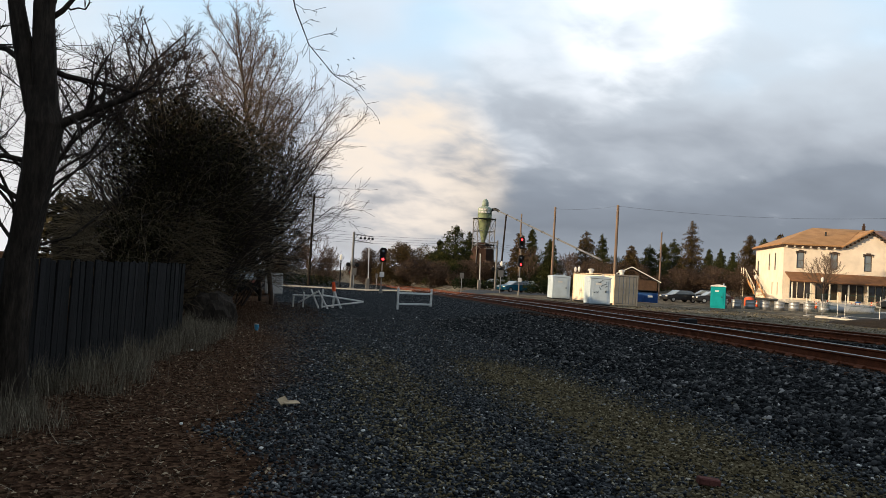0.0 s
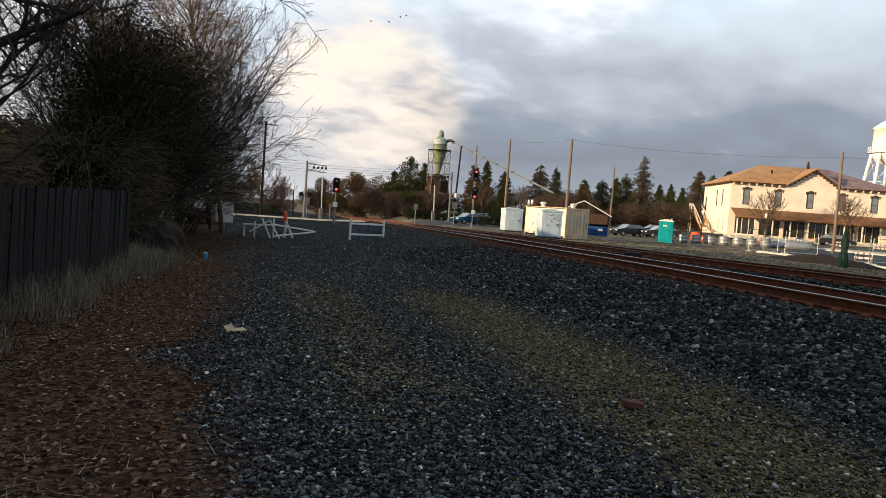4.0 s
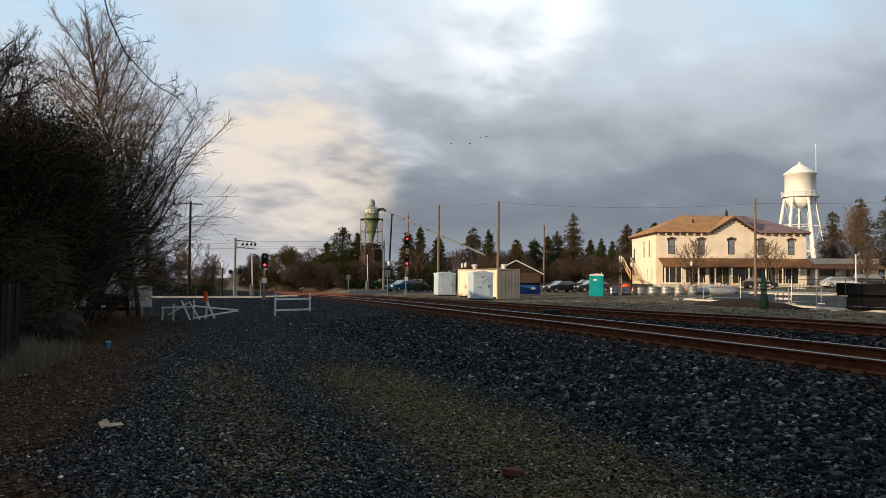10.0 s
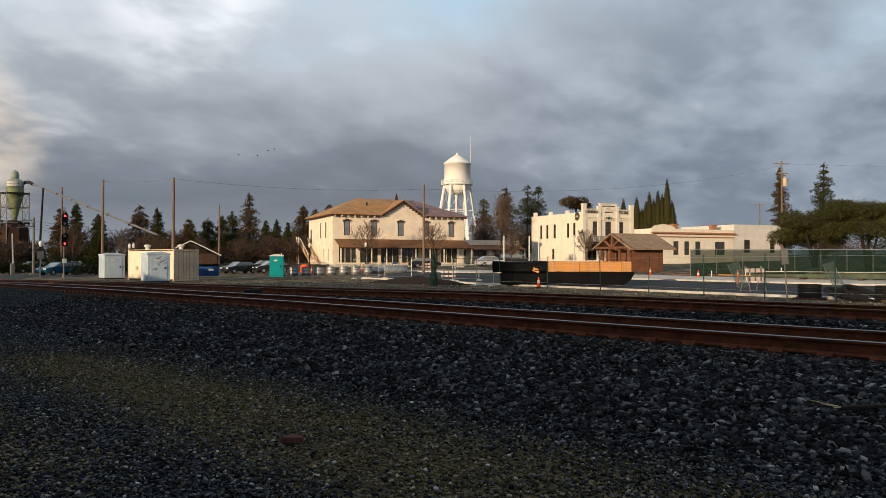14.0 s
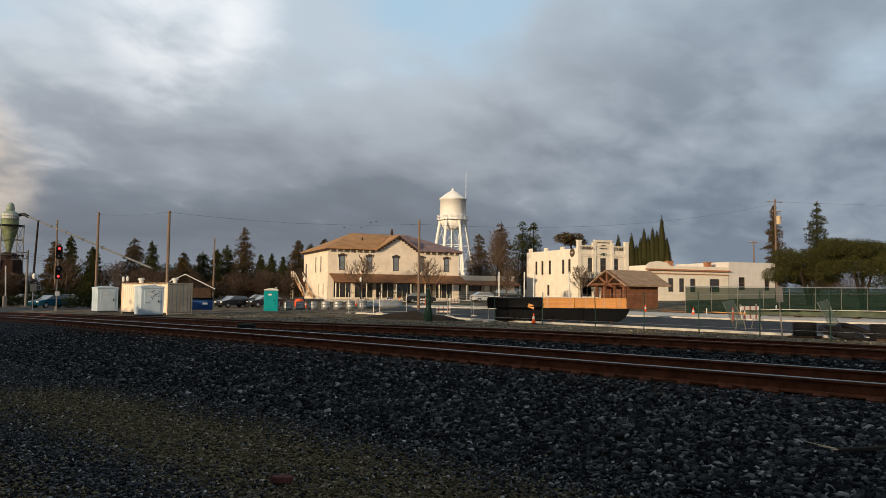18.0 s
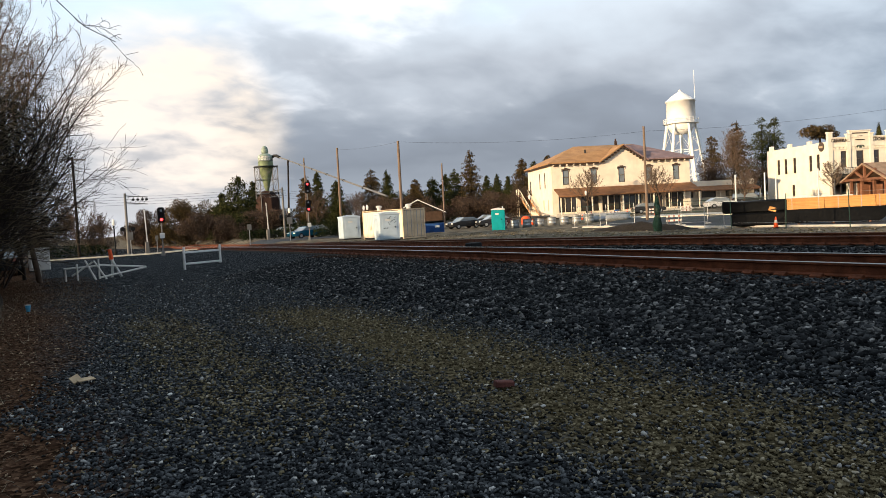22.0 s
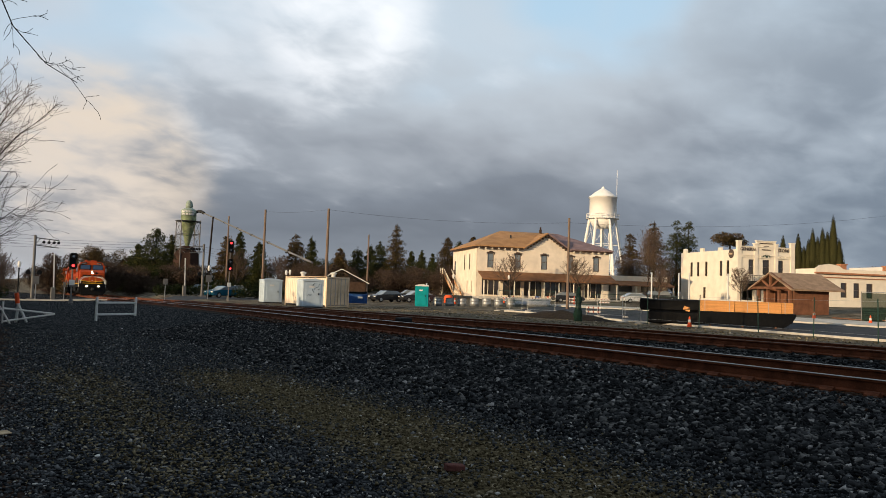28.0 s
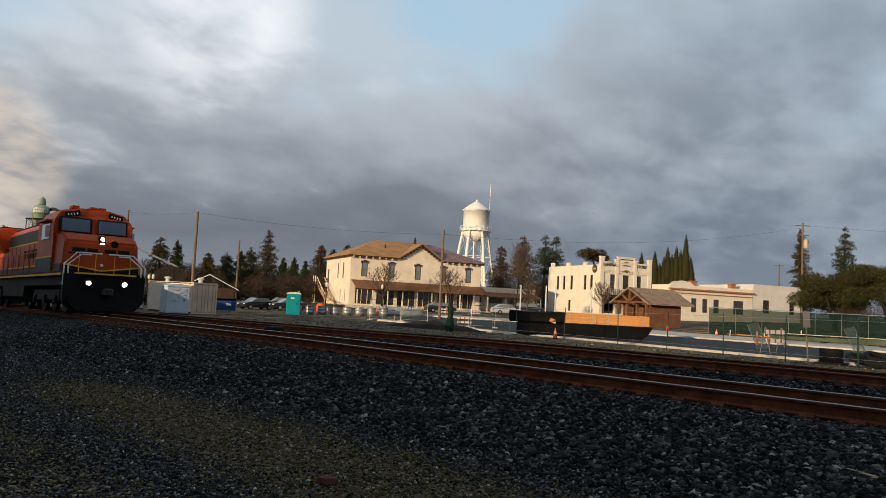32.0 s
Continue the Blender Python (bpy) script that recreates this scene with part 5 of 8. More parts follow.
def build_store():
    W, Dp, H = 10.8, 17.5, 9.3
    s = thing("general_store_building", "white stucco general store with stepped parapet and dark windows", "building", pose(109.6, 75.5, gz(110, 76), 0, 0, GRID))
    fx = [2.75, 5.4, 8.05]
    holes = [(x - 0.62, x + 0.62, 4.6, 7.1) for x in fx] + [(1.0, 4.4, 0.3, 3.0), (6.4, 9.8, 0.3, 3.0)]
    part("front_wall", wall_grid(B(), W, H, holes, 0.3), M["white_stucco"], s)
    side = [(Dp - x - 0.4, Dp - x + 0.4, 4.3, 6.9) for x in [Dp - q for q in (2.6, 4.6, 9.1, 11.7, 13.9)]] + [(9.2, 10.0, 0.4, 2.4)]
    bm = B()
    wall_grid(bm, Dp, H - 0.6, side, 0.3)
    bmesh.ops.transform(bm, matrix=Matrix.Translation((0.3, 0.002, 0)) @ Matrix.Rotation(radians(90), 4, "Z"), verts=bm.verts[:])
    part("side_wall", bm, M["white_stucco"], s)
    bm = B()
    box(bm, W - 0.15, Dp / 2, 0, 0.3, Dp - 0.7, H - 0.6), box(bm, W / 2, Dp - 0.15, 0, W - 0.7, 0.3, H - 0.9)
    part("back_wall", bm, M["white_stucco"], s)
    bm = B()
    box(bm, W / 2, Dp / 2, H - 1.5, W - 0.7, Dp - 0.7, 0.2)
    part("roof", bm, M["asphalt"], s)
    for x in fx:
        window(s, x, 4.6, 1.24, 2.5, 0.08, False, pane=M["pane_dark"])
    for a, b, c, d in side:
        w = window(s, 0, c, b - a, d - c, 0, False, pane=M["pane_dark"])
        w.matrix_basis = pose(0.08, (a + b) / 2, c, 0, 0, -90)
    for x, w, t in ((0.35, 0.75, 0.7), (W - 0.35, 0.75, 0.7), (3.45, 0.6, 0.35), (7.35, 0.6, 0.35)):
        bm = B()
        box(bm, x, 0.10, 0, w, 0.5, H + t), box(bm, x, 0.10, H + t, w + 0.18, 0.66, 0.16)
        part("pilaster", bm, M["white_stucco"], s)
    bm = B()
    box(bm, W / 2, 0.12, H, 3.6, 0.34, 0.85), box(bm, W / 2, 0.10, H + 0.85, 3.9, 0.5, 0.15)
    part("parapet", bm, M["white_stucco"], s)
    for z, t in ((7.35, 0.14), (7.75, 0.1), (4.2, 0.16), (H - 0.12, 0.12)):
        bm = B()
        box(bm, W / 2, -0.06, z, W - 0.8, 0.2, t)
        part("moulding", bm, M["white_stucco"], s)
    for k in range(14):
        bm = B()
        box(bm, 1.0 + k * 0.68, -0.10, 7.5, 0.22, 0.14, 0.2)
        part("dentil", bm, M["trim"], s)
    for k in range(3):
        bm = B()
        box(bm, 0.15, 16.2 - k * 5.6, H - 0.6, 0.42, 0.9, 0.5 + 0.12 * (2 - k))
        part("parapet_block", bm, M["white_stucco"], s)
    text_mesh("GENERAL", 0.74, M["frame_dark"], s, pose(2.0, -0.13, 8.75, 90, 0, 0), label="dark painted sign letters")
    text_mesh("STORE", 0.74, M["frame_dark"], s, pose(8.6, -0.13, 8.75, 90, 0, 0), label="dark painted sign letters")
    for i, (w, z) in enumerate(((2.6, 9.75), (0.9, 9.25), (1.6, 8.7))):
        bm = B()
        box(bm, W / 2, -0.09, z, w, 0.05, 0.16)
        part("sign_bar", bm, M["frame_dark"], s, "small unreadable dark lettering")
    bm = B()
    bmesh.ops.create_circle(bm, cap_ends=True, radius=0.75, segments=24)
    bmesh.ops.transform(bm, matrix=Matrix.Translation((-0.03, 1.6, 8.0)) @ Matrix.Rotation(radians(-90), 4, "Y"), verts=bm.verts[:])
    r = bmesh.ops.extrude_face_region(bm, geom=bm.faces[:])
    bmesh.ops.translate(bm, vec=(-0.05, 0, 0), verts=[e for e in r["geom"] if isinstance(e, bmesh.types.BMVert)])
    d = part("round_sign", bm, M["frame_dark"], s, "dark round painted sign")
    bm = B()
    box(bm, -0.12, 1.6, 7.85, 0.05, 0.8, 0.28)
    part("sign_bar", bm, M["paper"], d)
    bm = B()
    bmesh.ops.create_circle(bm, cap_ends=True, radius=0.5, segments=20)
    bmesh.ops.transform(bm, matrix=Matrix.Translation((W / 2, -0.16, 7.72)) @ Matrix.Rotation(radians(90), 4, "X") @ Matrix.Diagonal((1.4, 0.5, 1, 1)), verts=bm.verts[:])
    part("oval_sign", bm, M["green_post"], s, "dark oval sign over the middle window")
    bm = B()
    box(bm, W / 2, -1.0, 3.3, W - 1.0, 2.0, 0.18)
    aw = part("balcony", bm, M["frame_dark"], s, "dark balcony over the shop front")
    bm = B()
    for k in range(24):
        box(bm, 0.7 + k * (W - 1.4) / 23, -1.95, 3.48, 0.04, 0.04, 0.9)
    box(bm, W / 2, -1.95, 4.36, W - 1.2, 0.06, 0.06)
    part("balcony_railing", bm, M["frame_dark"], aw)
    for k in range(5):
        bm = B()
        box(bm, 0.7 + k * (W - 1.4) / 4, -1.9, 0, 0.14, 0.14, 3.3)
        part("balcony_post", bm, M["frame_dark"], aw)


build_store()


def build_white_shops():
    for nm, lab, x, y, W, H, mat, corn, wins in (
        ("shop_building", "low white stucco shop with brown cornice and dark windows", 96.9, 55.2, 15.4, 5.1, M["white_stucco"], True, [(4.4, 0.95), (6.4, 0.9), (8.5, 1.0), (12.7, 1.9)]),
        ("shop_building", "low pale grey plastered shop beside the white one", 111.3, 49.4, 9.5, 5.6, M["grey_stucco"], False, [(2.6, 1.2), (7.8, 1.0), (9.0, 0.5)]),
        ("shop_building", "single-storey white shop with a flat roof and dark porch", 98.0, 97.0, 15.0, 4.2, M["white_stucco"], False, [(2.4, 2.6), (6.6, 2.6), (11.0, 2.6)])):
        s = thing(nm, lab, "building", pose(x, y, gz(x + 4, y), 0, 0, GRID), "shops")
        deep = 4.2 if corn else 12.0
        holes = [(a - w / 2, a + w / 2, 1.3, 3.3) for a, w in wins if w > 0.6]
        part("front_wall", wall_grid(B(), W, H, holes), mat, s)
        bm = B()
        for bx, by, sx, sy in ((0.125, deep / 2, 0.25, deep - 0.5), (W - 0.125, deep / 2, 0.25, deep - 0.5), (W / 2, deep - 0.1, W - 0.5, 0.25)):
            box(bm, bx, by + 0.01, 0, sx, sy, H - 0.01)
        part("side_wall", bm, mat, s)
        bm = B()
        box(bm, W / 2, deep / 2, H - 0.6, W - 0.6, deep - 0.6, 0.2)
        part("roof", bm, M["asphalt"], s)
        for a, w in wins:
            if w > 0.6:
                window(s, a, 1.3, w, 2.0, 0.05, False, M["frame_dark"], pane=M["pane_dark"])
        if corn:
            bm = B()
            box(bm, W / 2, -0.18, 4.4, W + 0.3, 0.45, 0.22), box(bm, W / 2, -0.08, 3.9, W, 0.2, 0.10)
            part("cornice", bm, M["terracotta"], s, "terracotta painted cornice")
            bm = B()
            prism(bm, [(0.05, H), (4.4, H), (3.7, H + 0.45), (2.2, H + 0.65), (0.7, H + 0.45)], 0.0, 0.25)
            part("parapet", bm, mat, s)
            for k in (6.0, 13.4):
                bm = B()
                box(bm, k, 2.2, H - 0.4, 0.9, 0.7, 1.1), box(bm, k, 2.2, H + 0.7, 1.1, 0.9, 0.14)
                part("chimney", bm, M["terracotta"], s)
        elif H < 5:
            part("porch_roof", hip_slab(B(), [(-0.5, -2.6, 2.5), (W, -2.6, 2.5), (W, 0, 3.3), (-0.5, 0, 3.3)], 0.15), M["awning"], s, "brown shingle porch roof")
            for k in range(5):
                part("porch_post", box(B(), 0.2 + k * (W - 0.4) / 4, -2.4, 0, 0.15, 0.15, 2.45), M["trim"], s)


build_white_shops()


def build_hut():
    """A small brown timber shelter with an open truss gable."""
    h = thing("timber_shelter", "small brown timber shelter with tiled gable roof and open truss", "shelter", pose(70.8, 43.0, gz(72, 45), 0, 0, GRID))
    S, G, H = 4.7, 5.2, 2.65
    bm = B()
    wall_grid(bm, S - 0.6, H, [], 0.2)
    part("wall", bm, M["cedar"], h, "dark brown board wall")
    bm = B()
    box(bm, 1.5, G / 2, 0, 0.2, G - 0.5, H), box(bm, S - 0.7, G / 2, 0, 0.2, G - 0.5, H), box(bm, S / 2, G - 0.1, 0, S - 0.6, 0.2, H)
    part("wall", bm, M["cedar"], h)
    for y in (0.1, G / 2 - 0.9, G / 2 + 0.9, G - 0.1):
        bm = B()
        box(bm, -0.4, y, 0, 0.24, 0.24, H)
        part("post", bm, M["cedar"], h, "brown timber post")
    pk = H + 1.6
    r = part("roof", hip_slab(B(), [(-1.0, -0.9, H - 0.1), (S + 0.5, -0.9, H - 0.1), (S + 0.5, G / 2, pk), (-1.0, G / 2, pk)], 0.16), M["hut_tile"], h, "brown tiled roof")
    part("roof_slope", hip_slab(B(), [(-1.0, G + 0.9, H - 0.1), (-1.0, G / 2, pk), (S + 0.5, G / 2, pk), (S + 0.5, G + 0.9, H - 0.1)], 0.16), M["hut_tile"], r)
    for k in range(11):
        q = k / 11
        bm = B()
        yy, z = -0.9 + (G / 2 + 0.9) * q, H - 0.1 + (pk - H + 0.1) * q
        box(bm, S / 2 - 0.25, yy + 0.16, z + 0.02, S + 1.5, 0.38, 0.05, rx=math.degrees(math.atan2(pk - H + 0.1, G / 2 + 0.9)))
        part("tile_course", bm, M["hut_tile"], r)
    tr = part("truss", box(B(), -0.75, G / 2, H - 0.12, 0.2, G + 1.2, 0.24), M["cedar"], h, "reddish timber gable truss")
    for a, b in (((G / 2, H), (G / 2, pk)), ((G / 2, H), (G / 2 - 1.6, H + 0.95)), ((G / 2, H), (G / 2 + 1.6, H + 0.95)), ((-0.8, H - 0.12), (G / 2, pk - 0.1)), ((G + 0.8, H - 0.12), (G / 2, pk - 0.1))):
        bm = B()
        d = math.hypot(b[0] - a[0], b[1] - a[1])
        box(bm, -0.75, (a[0] + b[0]) / 2, (a[1] + b[1]) / 2 - 0.1, 0.2, d, 0.2, rx=math.degrees(math.atan2(b[1] - a[1], b[0] - a[0])))
        part("truss_member", bm, M["cedar"], tr)


build_hut()


def build_water_tower():
    t = thing("water_tower", "white riveted steel water tower with conical roof and mast", "water tower", pose(152.2, 145.8, 2.5))
    lathe_ = lambda prof: lathe(B(), prof, 32)
    tank = part("tank", lathe_([(0.3, 17.2), (1.6, 17.4), (2.7, 18.1), (3.4, 19.4), (3.6, 20.6), (3.6, 25.7), (3.72, 25.7), (3.72, 25.9)]), M["tank_white"], t, "white cylindrical tank with rounded bottom", True)
    part("tank_roof", lathe_([(3.95, 25.9), (3.95, 26.02), (2.1, 27.5), (0.35, 28.6), (0.35, 28.9), (0.12, 29.1)]), M["tank_white"], tank, "conical roof")
    bm = B()
    bmesh.ops.create_cone(bm, segments=32, radius1=4.5, radius2=4.5, depth=0.12, cap_ends=True, matrix=Matrix.Translation((0, 0, 20.1)))
    w = part("walkway", bm, M["tank_white"], t)
    for k in range(20):
        a = 2 * math.pi * k / 20
        bm = B()
        cyl(bm, (4.4 * math.cos(a), 4.4 * math.sin(a), 20.1), (4.4 * math.cos(a), 4.4 * math.sin(a), 21.35), 0.06, 0.06, 4)
        part("railing_post", bm, M["tank_white"], w)
    for z in (20.45, 20.9, 21.35):
        bm = B()
        tube(bm, [(4.4 * math.cos(math.pi * k / 16), 4.4 * math.sin(math.pi * k / 16), z) for k in range(32)], 0.06, 5, True)
        part("railing", bm, M["tank_white"], w)
    for a in (15, 75, 135, 195, 255, 315):
        a = radians(a)
        bm = B()
        cyl(bm, (3.5 * math.cos(a), 3.5 * math.sin(a), 20.3), (6.9 * math.cos(a), 6.9 * math.sin(a), -1), 0.36, 0.40, 8)
        part("leg", bm, M["tank_white"], t, "white steel leg")
    bm = B()
    cyl(bm, (0, 0, 17.4), (0, 0, -1), 0.5, 0.5, 12)
    part("riser_pipe", bm, M["tank_white"], t)
    for z in (6.5, 13.0):
        r = 3.5 + 3.4 * (20.3 - z) / 21.3
        for k in range(6):
            a, b = radians(15 + 60 * k), radians(75 + 60 * k)
            bm = B()
            cyl(bm, (r * math.cos(a), r * math.sin(a), z), (r * math.cos(b), r * math.sin(b), z), 0.10, 0.10, 5)
            part("strut", bm, M["tank_white"], t)
    for lo, hi in ((0.0, 6.5), (6.5, 13.0), (13.0, 19.5)):
        for k in range(6):
            a, b = radians(15 + 60 * k), radians(75 + 60 * k)
            ra, rb = 3.5 + 3.4 * (20.3 - lo) / 21.3, 3.5 + 3.4 * (20.3 - hi) / 21.3
            bm = B()
            cyl(bm, (ra * math.cos(a), ra * math.sin(a), lo), (rb * math.cos(b), rb * math.sin(b), hi), 0.035, 0.035, 4)
            cyl(bm, (ra * math.cos(b), ra * math.sin(b), lo), (rb * math.cos(a), rb * math.sin(a), hi), 0.035, 0.035, 4)
            part("brace", bm, M["tank_white"], t)
    bm = B()
    cyl(bm, (2.5, -2.7, 21.0), (2.5, -2.7, 33.7), 0.10, 0.05, 6)
    part("mast", bm, M["tank_white"], t, "thin white antenna mast")


build_water_tower()


# ---- timber and yard things ----
def build_silo():
    t = thing("dust_cyclone", "faded green steel cyclone on a lattice frame over rusted hopper", "silo", pose(40.2, 145.6, 0.0))
    c = part("cyclone", lathe(B(), [(0.2, 8.0), (0.35, 8.4), (1.35, 12.6), (1.4, 12.8), (1.4, 14.0)], 24), M["silo_green"], t, "green steel cone", True)
    part("cyclone_band", lathe(B(), [(1.4, 14.0), (1.4, 15.1), (0.9, 15.4), (0.7, 15.5)], 24), M["silo_pale"], c, "pale green band with unreadable white lettering", True)
    part("cap", lathe(B(), [(0.62, 15.4), (0.68, 16.1), (0.52, 16.7), (0.2, 17.0)], 18), M["silo_pale"], c, "rounded pale cap", True)
    for k in range(18):
        bm = B()
        a = radians(200 + (k % 9) * 11.5)
        box(bm, 1.42 * math.cos(a), 1.42 * math.sin(a), 14.15 + 0.48 * (k // 9), 0.05, 0.20, 0.34, math.degrees(a))
        part("letter_bar", bm, M["white_paint"], c)
    q = 1.75
    for x, y in ((-q, -q), (q, -q), (q, q), (-q, q)):
        bm = B()
        cyl(bm, (x, y, 0), (x, y, 13.2), 0.09, 0.09, 5)
        part("frame_leg", bm, M["pipe_grey"], t)
    for z in (5.0, 7.8, 10.5, 13.0):
        for (x0, y0), (x1, y1) in (((-q, -q), (q, -q)), ((q, -q), (q, q)), ((q, q), (-q, q)), ((-q, q), (-q, -q))):
            bm = B()
            cyl(bm, (x0, y0, z), (x1, y1, z), 0.07, 0.07, 4)
            if z < 13:
                cyl(bm, (x0, y0, z), (x1, y1, z + 2.6), 0.04, 0.04, 4), cyl(bm, (x1, y1, z), (x0, y0, z + 2.6), 0.04, 0.04, 4)
            part("frame_brace", bm, M["pipe_grey"], t)
    ring = lathe(B(), [(1.5, 12.95), (2.35, 12.95), (2.35, 13.05), (1.5, 13.05)], 20)
    part("platform", ring, M["dark_steel"], t, "round service platform")
    hp = lathe(B(), [(1.0, 1.4), (2.2, 3.0), (2.5, 4.6), (2.3, 6.8), (1.0, 8.3)], 8)
    part("hopper", hp, M["hopper_rust"], t, "rusted eight-sided hopper")
    # the long blow pipe down to the yard
    pts = [(1.1, -0.2, 14.75), (1.5, -0.9, 15.0), (1.8, -1.6, 14.95), (2.1, -2.4, 14.6)]
    bm = B()
    for a, b in zip(pts, pts[1:]):
        cyl(bm, a, b, 0.28, 0.28, 10)
    part("elbow_pipe", bm, M["dark_steel"], t)
    bm = B()
    cyl(bm, (2.1, -2.4, 14.6), (-5.9, -68, 4.1), 0.115, 0.115, 8)
    p = part("blow_pipe", bm, M["pipe_grey"], t, "long sloping steel blow pipe")
    for k in range(1, 7):
        q = k / 7
        a = Vector((2.1, -2.4, 14.6)).lerp(Vector((-5.9, -68, 4.1)), q)
        bm = B()
        cyl(bm, a + Vector((0, 0.15, -0.02)), a + Vector((0, -0.15, 0.02)), 0.15, 0.15, 8)
        part("pipe_clamp", bm, M["dark_steel"], p)
    bm = B()
    cyl(bm, (4.95, -8.2, -0.2), (4.95, -8.2, 13.9), 0.17, 0.13, 7)
    part("pipe_support", bm, M["pole_wood"], p)


build_silo()


def utility_pole(x, y, top, r=0.15, arms=(), label="brown wooden utility pole with a weathered top", tilt=0.0, base=None):
    t = thing("utility_pole", label, "utility pole", pose(x, y, gz(x, y), 0, tilt, 0), "utility poles")
    h = top - gz(x, y)
    bm = B()
    cyl(bm, (0, 0, -0.5), (0, 0, h), r, r * 0.72, 10)
    part("pole", bm, M["tie"] if label.startswith("dark") else M["pole_wood"], t)
    for z, w, rz in arms:
        bm = B()
        box(bm, 0, 0, h - z, w, 0.10, 0.12, rz)
        a = part("crossarm", bm, M["pole_wood"], t)
        for k in (-0.42, -0.2, 0.2, 0.42):
            bm = B()
            c, s = math.cos(radians(rz)), math.sin(radians(rz))
            cyl(bm, (k * w * c, k * w * s, h - z + 0.12), (k * w * c, k * w * s, h - z + 0.30), 0.04, 0.05, 6)
            part("insulator", bm, M["steel"], a)
    return t


def wires(name, a, b, sag, label, r=0.018, n=14):
    bm = B()
    a, b = Vector(a), Vector(b)
    pts = [a.lerp(b, k / n) - Vector((0, 0, sag * 4 * (k / n) * (1 - k / n))) for k in range(n + 1)]
    tube(bm, pts, r * 0.42, 4)
    return tagged(part(name, bm, M["wire"]), label, "cable", "overhead wires")


def build_poles():
    utility_pole(30.5, 82.4, 10.0, 0.155)
    utility_pole(31.85, 69.1, 9.3, 0.17, label="pale brown wooden pole beside a storage container")
    utility_pole(55.4, 59.3, 9.7, 0.16, label="brown wooden pole on the building site")
    utility_pole(3.1, 82.0, 9.2, 0.15, ((0.35, 2.4, 10),), "dark wooden utility pole with one crossarm")
    utility_pole(-1.0, 104.0, 10.5, 0.17, ((0.4, 2.0, 10),), "dark wooden utility pole with one crossarm")
    utility_pole(31.5, 105.5, 10.7, 0.15, label="dark leaning wooden pole", tilt=2.5)
    utility_pole(65.6, 121.2, 11.2, 0.18, ((0.4, 1.4, 60), (3.4, 1.6, 60)), "brown utility pole with a crossarm and transformer")
    utility_pole(138.0, 56.2, 12.0, 0.16, ((0.3, 1.8, -40),), "brown utility pole with one crossarm behind the shops")
    utility_pole(120.6, 45.8, 17.2, 0.165, ((0.5, 2.6, -40), (2.0, 2.0, -40)), "tall utility pole with crossarms in front of a conifer")
    t = thing("transformer", "grey can transformer bolted to a tall utility pole", "transformer", pose(120.35, 45.2, 13.2))
    part("can", lathe(B(), [(0.3, 0.0), (0.34, 0.05), (0.34, 1.15), (0.36, 1.2), (0.12, 1.35)], 14), M["tan_steel"], t, smooth=True)
    part("bracket", box(B(), 0.2, 0.3, 0.5, 0.2, 0.4, 0.12), M["dark_steel"], t)
    for k, z in enumerate((7.5, 7.1, 6.7, 6.3)):
        wires("overhead_wire", (-30, 128 + k * 0.4, z + 0.3), (36, 131 + k * 0.4, z + 0.5), 0.7, "thin black overhead wire across the street", 0.035)
        wires("overhead_wire", (36, 131 + k * 0.4, z + 0.5), (76, 133, z - 1.2), 0.9, "thin black overhead wire across the street", 0.035)
    wires("overhead_wire", (31.8, 69.1, 9.2), (55.4, 59.3, 9.2), 0.5, "thin black overhead wire between poles", 0.02)
    wires("overhead_wire", (55.4, 59.3, 9.2), (120.6, 45.8, 16.5), 1.6, "thin black overhead wire between poles", 0.022)
    wires("overhead_wire", (30.5, 82.4, 9.8), (31.8, 69.1, 9.2), 0.2, "thin black overhead wire between poles", 0.015)
    wires("overhead_wire", (120.6, 45.8, 16.8), (160, -20, 17), 1.4, "thin black overhead wire between poles", 0.022)


build_poles()


def signal_mast(x, y, h, heads, label, rz=0):
    t = thing("railway_signal", label, "railway signal", pose(x, y, gz(x, y), 0, 0, rz), "railway signals")
    bm = B()
    cyl(bm, (0, 0, -0.1), (0, 0, h), 0.06, 0.05, 8), cyl(bm, (0, 0, -0.1), (0, 0, 0.35), 0.18, 0.14, 8)
    part("mast", bm, M["pipe_grey"], t, "galvanised mast")
    for z, lit in heads:
        bm = B()
        box(bm, 0, -0.16, z - 0.62, 0.56, 0.06, 1.24, bevel=0.12)
        hd = part("signal_head", bm, M["signal_black"], t, "black signal head with visors")
        for k, on in zip((0.36, -0.36), lit):
            bm = B()
            cyl(bm, (0, -0.19, z + k), (0, -0.42, z + k), 0.19, 0.20, 14, False)
            part("visor", bm, M["signal_black"], hd)
            bm = B()
            cyl(bm, (0, -0.20, z + k), (0, -0.24, z + k), 0.10, 0.10, 16)
            part("lens", bm, M["signal_red"] if on else M["pane"], hd, "glowing red lens" if on else "dark lens")
    bm = B()
    box(bm, 0, -0.12, 1.4, 0.38, 0.05, 0.42)
    part("plate", bm, M["white_paint"], t, "small blank white plate")
    return t


def street_lamp(x, y, h=3.7, group="street lamps"):
    t = thing("street_lamp", "black post-top street lamp with a white globe", "street lamp", pose(x, y, gz(x, y)), group)
    part("post", lathe(B(), [(0.16, -0.1), (0.16, 0.4), (0.075, 0.6), (0.06, h - 0.7), (0.12, h - 0.6)], 10), M["signal_black"], t)
    part("globe", lathe(B(), [(0.10, h - 0.55), (0.16, h - 0.3), (0.14, h - 0.05), (0.04, h + 0.08)], 12), M["lamp_white"], t, "white glass globe", True)
    return t


